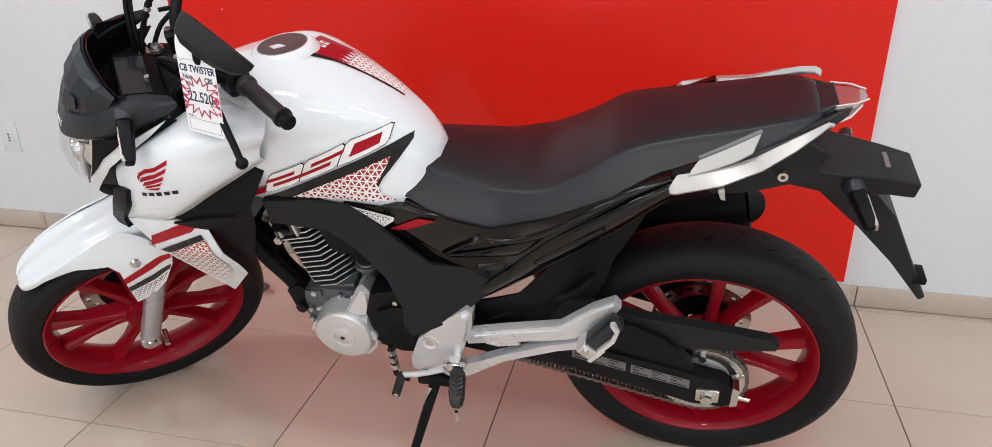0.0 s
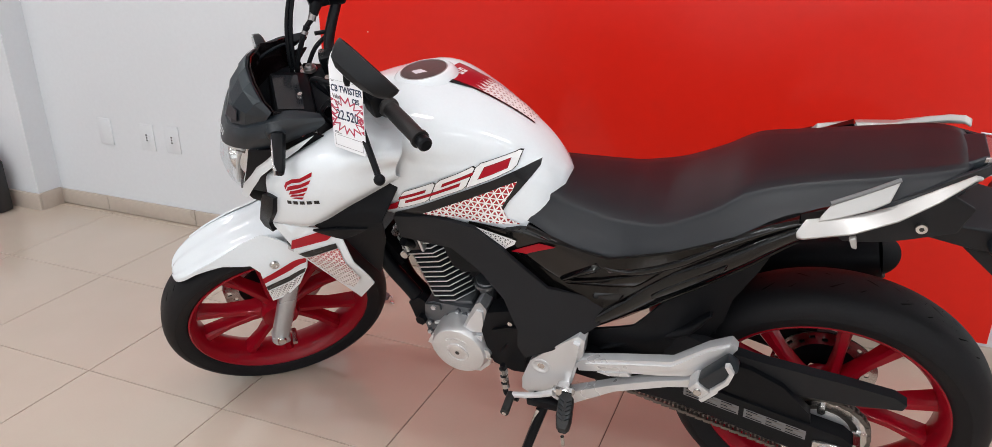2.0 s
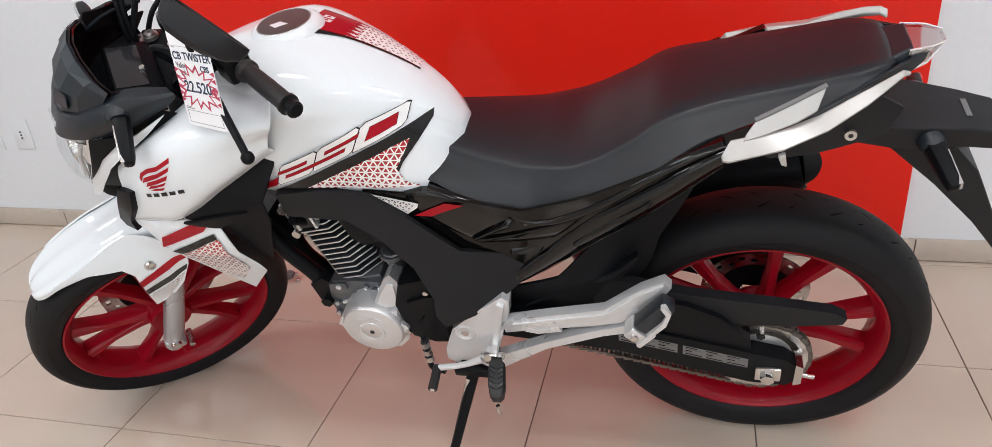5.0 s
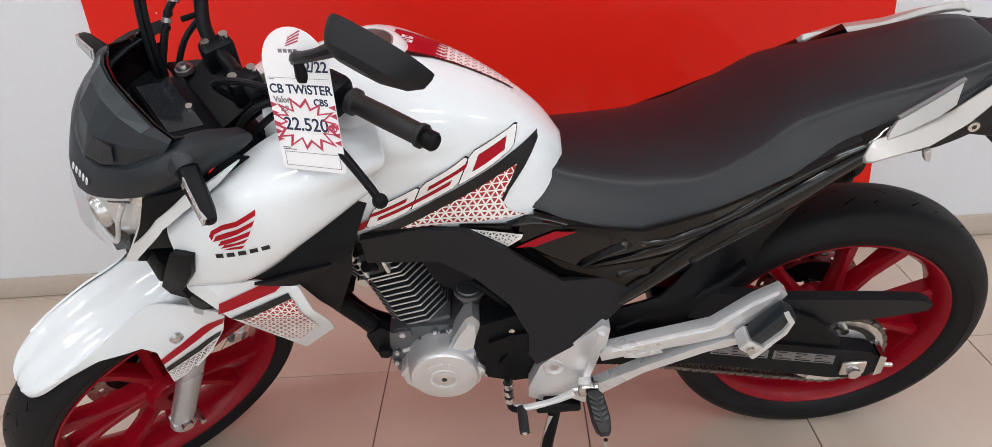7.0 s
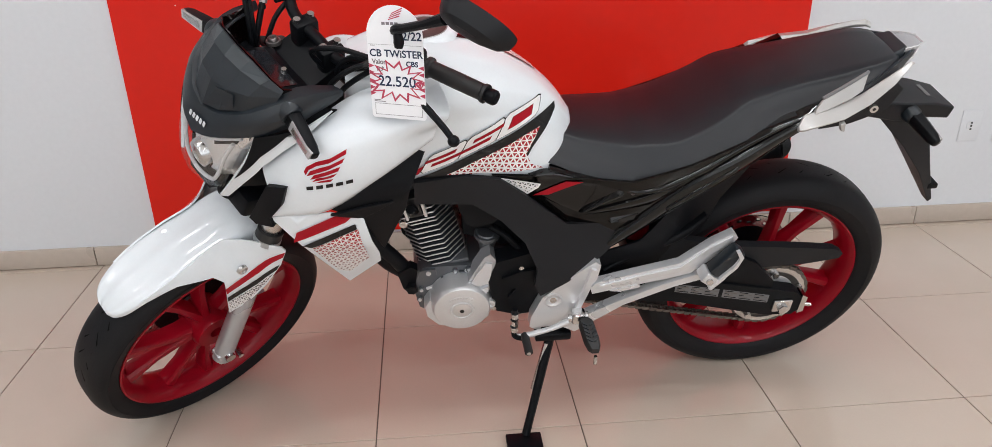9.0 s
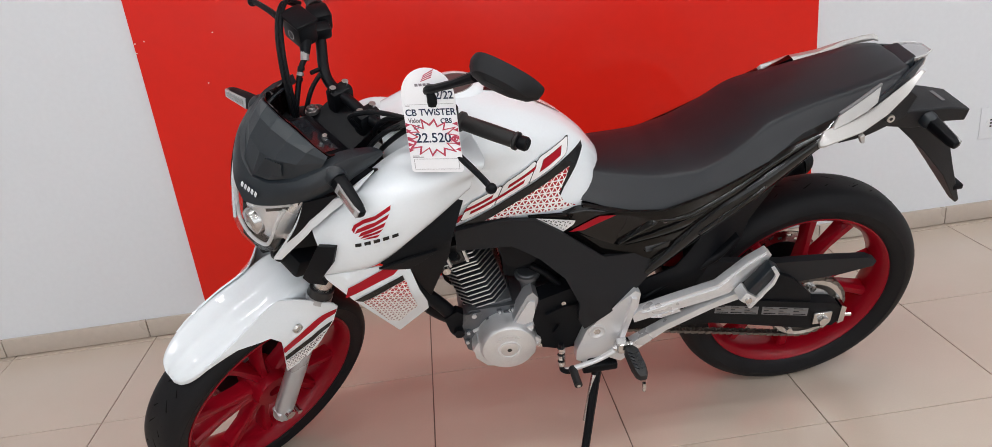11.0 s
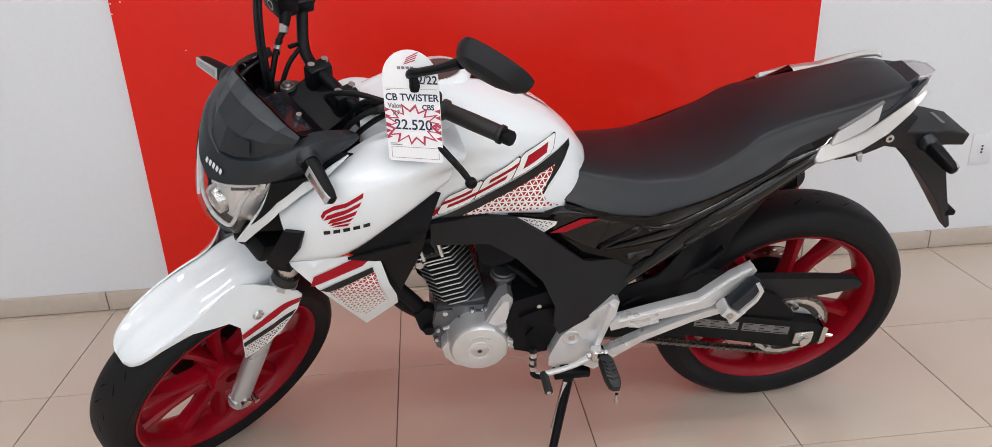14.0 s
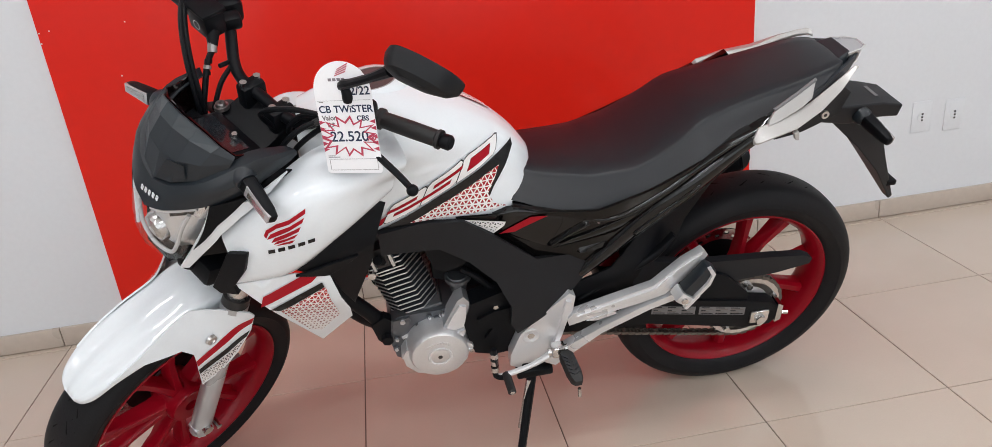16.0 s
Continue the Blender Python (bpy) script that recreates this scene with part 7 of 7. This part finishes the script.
# ---- price tag hung on the mirror stem ----
tag = tagged(new("price_tag"), "white price card with handwritten blue figures hung on the mirror", "price tag")
tu = Vector((0.918, -0.396, 0)).normalized()
tn = Vector((tu.y, -tu.x, 0))
tag.matrix_world = Matrix.Translation((0.114, -0.202, 0.856)) @ Matrix(((tu.x, -tn.x, 0, 0), (tu.y, -tn.y, 0, 0), (0, 0, 1, 0), (0, 0, 0, 1))) @ Matrix.Diagonal((0.97, 1, 0.94, 1))
TW, TH = 0.052, 0.202
card = [(-TW + 0.004, 0), (TW - 0.004, 0), (TW, 0.004)] + [(TW * math.cos(radians(a)), 0.150 + 0.052 * math.sin(radians(a))) for a in range(0, 181, 10)] + [(-TW, 0.004)]
part("card", prism(card, -0.0006, 0.0006), PAPER, tag)


def card_text(words, x, z, size, material, name="lettering"):
    """Writing on the card, as flat mesh letters."""
    cu = bpy.data.curves.new("lettering", "FONT")
    cu.body, cu.size, cu.extrude, cu.align_x = words, size, 0.00015, "CENTER"
    cu.offset = 0.00035
    tmp = bpy.data.objects.new("tmp", cu)
    scene.collection.objects.link(tmp)
    bpy.context.view_layer.update()
    data = bpy.data.meshes.new_from_object(tmp.evaluated_get(bpy.context.evaluated_depsgraph_get()))
    bpy.data.objects.remove(tmp)
    data.materials.clear()
    data.materials.append(material)
    ob = new(name, data)
    ob.parent = tag
    ob.matrix_local = Matrix.Translation((x, -0.0009, z)) @ pose(0, 0, 0, 90, 0, 0)
    return ob


card_text("22/22", 0.027, 0.143, 0.0205, INK_BLUE)
card_text("CB TWiSTER", 0.001, 0.1125, 0.0178, INK_BLUE)
card_text("CBS", 0.030, 0.097, 0.013, INK_BLUE)
card_text("Valor", -0.032, 0.099, 0.012, INK_GREY)
card_text("R$", -0.030, 0.086, 0.012, INK_GREY)
card_text("22.520", 0.000, 0.0600, 0.0262, INK_BLUE)
card_text(",00", 0.041, 0.0615, 0.013, INK_RED)


def card_shape(name, outline, material, out=0.0008):
    return part(name, prism(outline, -out - 0.0003, -out), material, tag)


# burst printed round the price: red spikes from the rim inwards
spikes = random.Random(4)
star = []
for k in range(28):
    a = 2 * math.pi * (k + 0.5) / 28
    far = k % 2 == 0
    q = spikes.uniform(0.95, 1.12) if far else spikes.uniform(0.58, 0.74)
    star.append((0.0505 * max(-1.0, min(1.0, q * math.cos(a) * 1.12)), 0.069 + 0.038 * max(-1.0, min(1.0, q * math.sin(a)))))
for (ax, az), (bx, bz) in zip(star, star[1:] + star[:1]):
    k = 0.84
    inner = [(bx * k, 0.069 + (bz - 0.069) * k), (ax * k, 0.069 + (az - 0.069) * k)]
    card_shape("burst_spike", [(ax, az), (bx, bz), *inner], INK_RED)
for s in (-1, 1):
    for z in (0.041, 0.052, 0.064, 0.079, 0.091):
        card_shape("burst_spike", [(s * 0.0515, z), (s * 0.0515, z + 0.008), (s * 0.041, z + 0.0045)], INK_RED)
for i in range(4):
    z = 0.180 + 0.0035 * i
    card_shape("emblem_bar", [(-0.010 + 0.002 * i, z - 0.004), (0.012 + 0.002 * i, z + 0.003 + 0.001 * i), (0.012 + 0.002 * i, z + 0.005 + 0.001 * i), (-0.009 + 0.002 * i, z - 0.002)], INK_RED)
for i in range(4):
    card_shape("word_bar", [(-0.022 + 0.008 * i, 0.168), (-0.016 + 0.008 * i, 0.168), (-0.016 + 0.008 * i, 0.173), (-0.022 + 0.008 * i, 0.173)], INK_GREY)
for x0, x1, z in ((-0.046, -0.033, 0.0325), (-0.046, -0.024, 0.030), (-0.046, -0.038, 0.131)):
    card_shape("word_bar", [(x0, z), (x1, z), (x1, z + 0.0012), (x0, z + 0.0012)], INK_GREY)
for x0, x1, z0, z1 in ((-0.045, 0.045, 0.0265, 0.0271), (-0.045, 0.045, 0.006, 0.0066), (-0.045, -0.0444, 0.006, 0.027), (0.0444, 0.045, 0.006, 0.027), (-TW + 0.003, TW - 0.003, 0.1335, 0.1339)):
    card_shape("printed_line", [(x0, z0), (x1, z0), (x1, z1), (x0, z1)], INK_GREY)


# ---- things at the far end of the wall ----
bag = tagged(new("shopping_bag"), "bright pink fabric shopping bag standing on the floor by the wall", "bag")
bag.matrix_world = pose(-2.69, 0.735, 0.0)
BAG = [(0.002, (-0.22, -0.035), (0.105, -0.100), (0.235, 0.035), (-0.09, 0.125)), (0.10, (-0.255, -0.040), (0.095, -0.112), (0.225, 0.030), (-0.11, 0.130)),
       (0.20, (-0.258, -0.028), (0.060, -0.096), (0.195, 0.035), (-0.12, 0.115)), (0.28, (-0.250, -0.010), (0.010, -0.060), (0.130, 0.040), (-0.13, 0.090)),
       (0.345, (-0.205, 0.010), (-0.080, -0.022), (0.020, 0.032), (-0.13, 0.060)), (0.39, (-0.175, 0.018), (-0.130, 0.002), (-0.095, 0.025), (-0.14, 0.045))]
rows = []
for z, *corners in BAG:
    ring = []
    for k in range(4):
        p, q = Vector((*corners[k], z)), Vector((*corners[(k + 1) % 4], z))
        mid = sum((Vector((*c, z)) for c in corners), Vector()) / 4
        for n in range(8):
            u = n / 8
            v = p.lerp(q, u)
            sag = 0.10 * math.sin(math.pi * u) * (k % 2 == 1) * min(1.0, z / 0.15)
            v = v.lerp(mid, sag)
            fold = 0.006 * noise.noise(Vector((9 * v.x, 9 * v.y, 14 * z))) * (z > 0.02)
            ring.append((v.x + fold, v.y + fold, v.z + 0.5 * fold))
    rows.append(ring)
rows = [list(r) for r in zip(*[catmull(c, 4) for c in zip(*rows)])]
bag_bm = skin(rows, closed=True)
bag_bm.faces.new([v for v in bag_bm.verts[:32]])
thicken(part("bag_body", bag_bm, PINK_CLOTH, bag, "", None, 70), 0.002)
for dy in (-0.014, 0.020):
    part("bag_handle", tube([(-0.235, dy, 0.300), (-0.190, dy, 0.385), (-0.150, dy, 0.425), (-0.110, dy, 0.395), (-0.030, dy, 0.330), (0.045, dy - 0.02, 0.285)], [0.006, 0.009, 0.010, 0.010, 0.009, 0.006], 8, 5), PINK_CLOTH, bag)
# the handle opening is not cut: a dark sheet holds its shade
part("bag_opening_shade", patch([[(-0.120, -0.034, 0.330), (-0.075, -0.042, 0.322)], [(-0.125, -0.058, 0.285), (-0.100, -0.062, 0.292)]], 3, 3), DARK_SLOT, bag, "dark sheet for the shade in the opening under the handle")
thicken(part("white_ribbon", patch([[(-0.135, -0.062, 0.290), (-0.105, -0.068, 0.290)], [(-0.150, -0.078, 0.225), (-0.118, -0.084, 0.222)], [(-0.205, -0.074, 0.165), (-0.155, -0.086, 0.160)]], 4, 3), PINK_RIBBON, bag, "pale pink ribbon tied to the bag"), 0.0015)
case = tagged(new("black_case"), "black plastic case with a grey band standing behind the pink bag", "case")
case.matrix_world = pose(-2.545, 0.955 - 0.085, 0, 0, 0, 8)
part("case_body", box_mesh(0, -0.045, 0.12, 0.15, 0.07, 0.24, 0.012), DARK_SLOT, case)
part("case_band", box_mesh(-0.005, -0.045, 0.252, 0.13, 0.062, 0.022, 0.006), GREY_DECAL, case, "grey band")
part("case_top", box_mesh(-0.02, -0.045, 0.290, 0.11, 0.055, 0.052, 0.016), DARK_SLOT, case)
crumple = bmesh.new()
bmesh.ops.create_icosphere(crumple, subdivisions=3, radius=0.05)
for v in crumple.verts:
    v.co *= 1 + 0.35 * noise.noise(v.co * 38)
    v.co.z *= 0.75
crumpled = tagged(link_mesh("crumpled_paper", crumple, PAPER, 20), "crumpled white paper lying on the black case", "paper")
crumpled.matrix_world = pose(-2.61, 0.83, 0.345, 0, 0, 20)
cord = tagged(new("power_cord"), "dark cord hanging from a plug in the wall", "cable")
cord.location = (-3.30, ALCOVE_Y, 0.30)
part("plug", box_mesh(0, -0.018, 0.02, 0.045, 0.036, 0.05, 0.006), GREY_DECAL, cord)
part("cord", tube([(0, -0.034, 0.01), (-0.03, -0.05, -0.02), (0.01, -0.055, -0.08), (0.07, -0.05, -0.13), (0.12, -0.045, -0.15), (0.16, -0.04, -0.30)], 0.006, 8, 5), GREY_DECAL, cord)

# ---- floor tiles ----
tile_bm = box_mesh(0, 0, -0.004, 0.4972, 0.4972, 0.008, 0.0012)
tile_data = None
for i in range(-10, 9):
    for j in range(-10, 2):
        x, y = 0.5 * i + 0.25, 0.5 * j + 0.25
        if tile_data is None:
            ob = part("tile", tile_bm, TILE, floor, smooth=1)
            tile_data = ob.data
        else:
            ob = new("tile", tile_data)
            ob.parent = floor
        ob.location = (x, y, 0)
strips = {}
for i in range(-10, 9):
    x0, x1 = 0.5 * i, 0.5 * i + 0.5
    back = ALCOVE_Y if x1 < -2.4 else WALL_Y
    if back not in strips:
        ob = part("tile", box_mesh(0, 0, -0.004, 0.4972, back - 1.0 - 0.004, 0.008, 0.0012), TILE, floor, smooth=1)
        strips[back] = ob.data
    else:
        ob = new("tile", strips[back])
        ob.parent = floor
    ob.location = (0.5 * i + 0.25, 0.5 * (1.0 + back), 0)
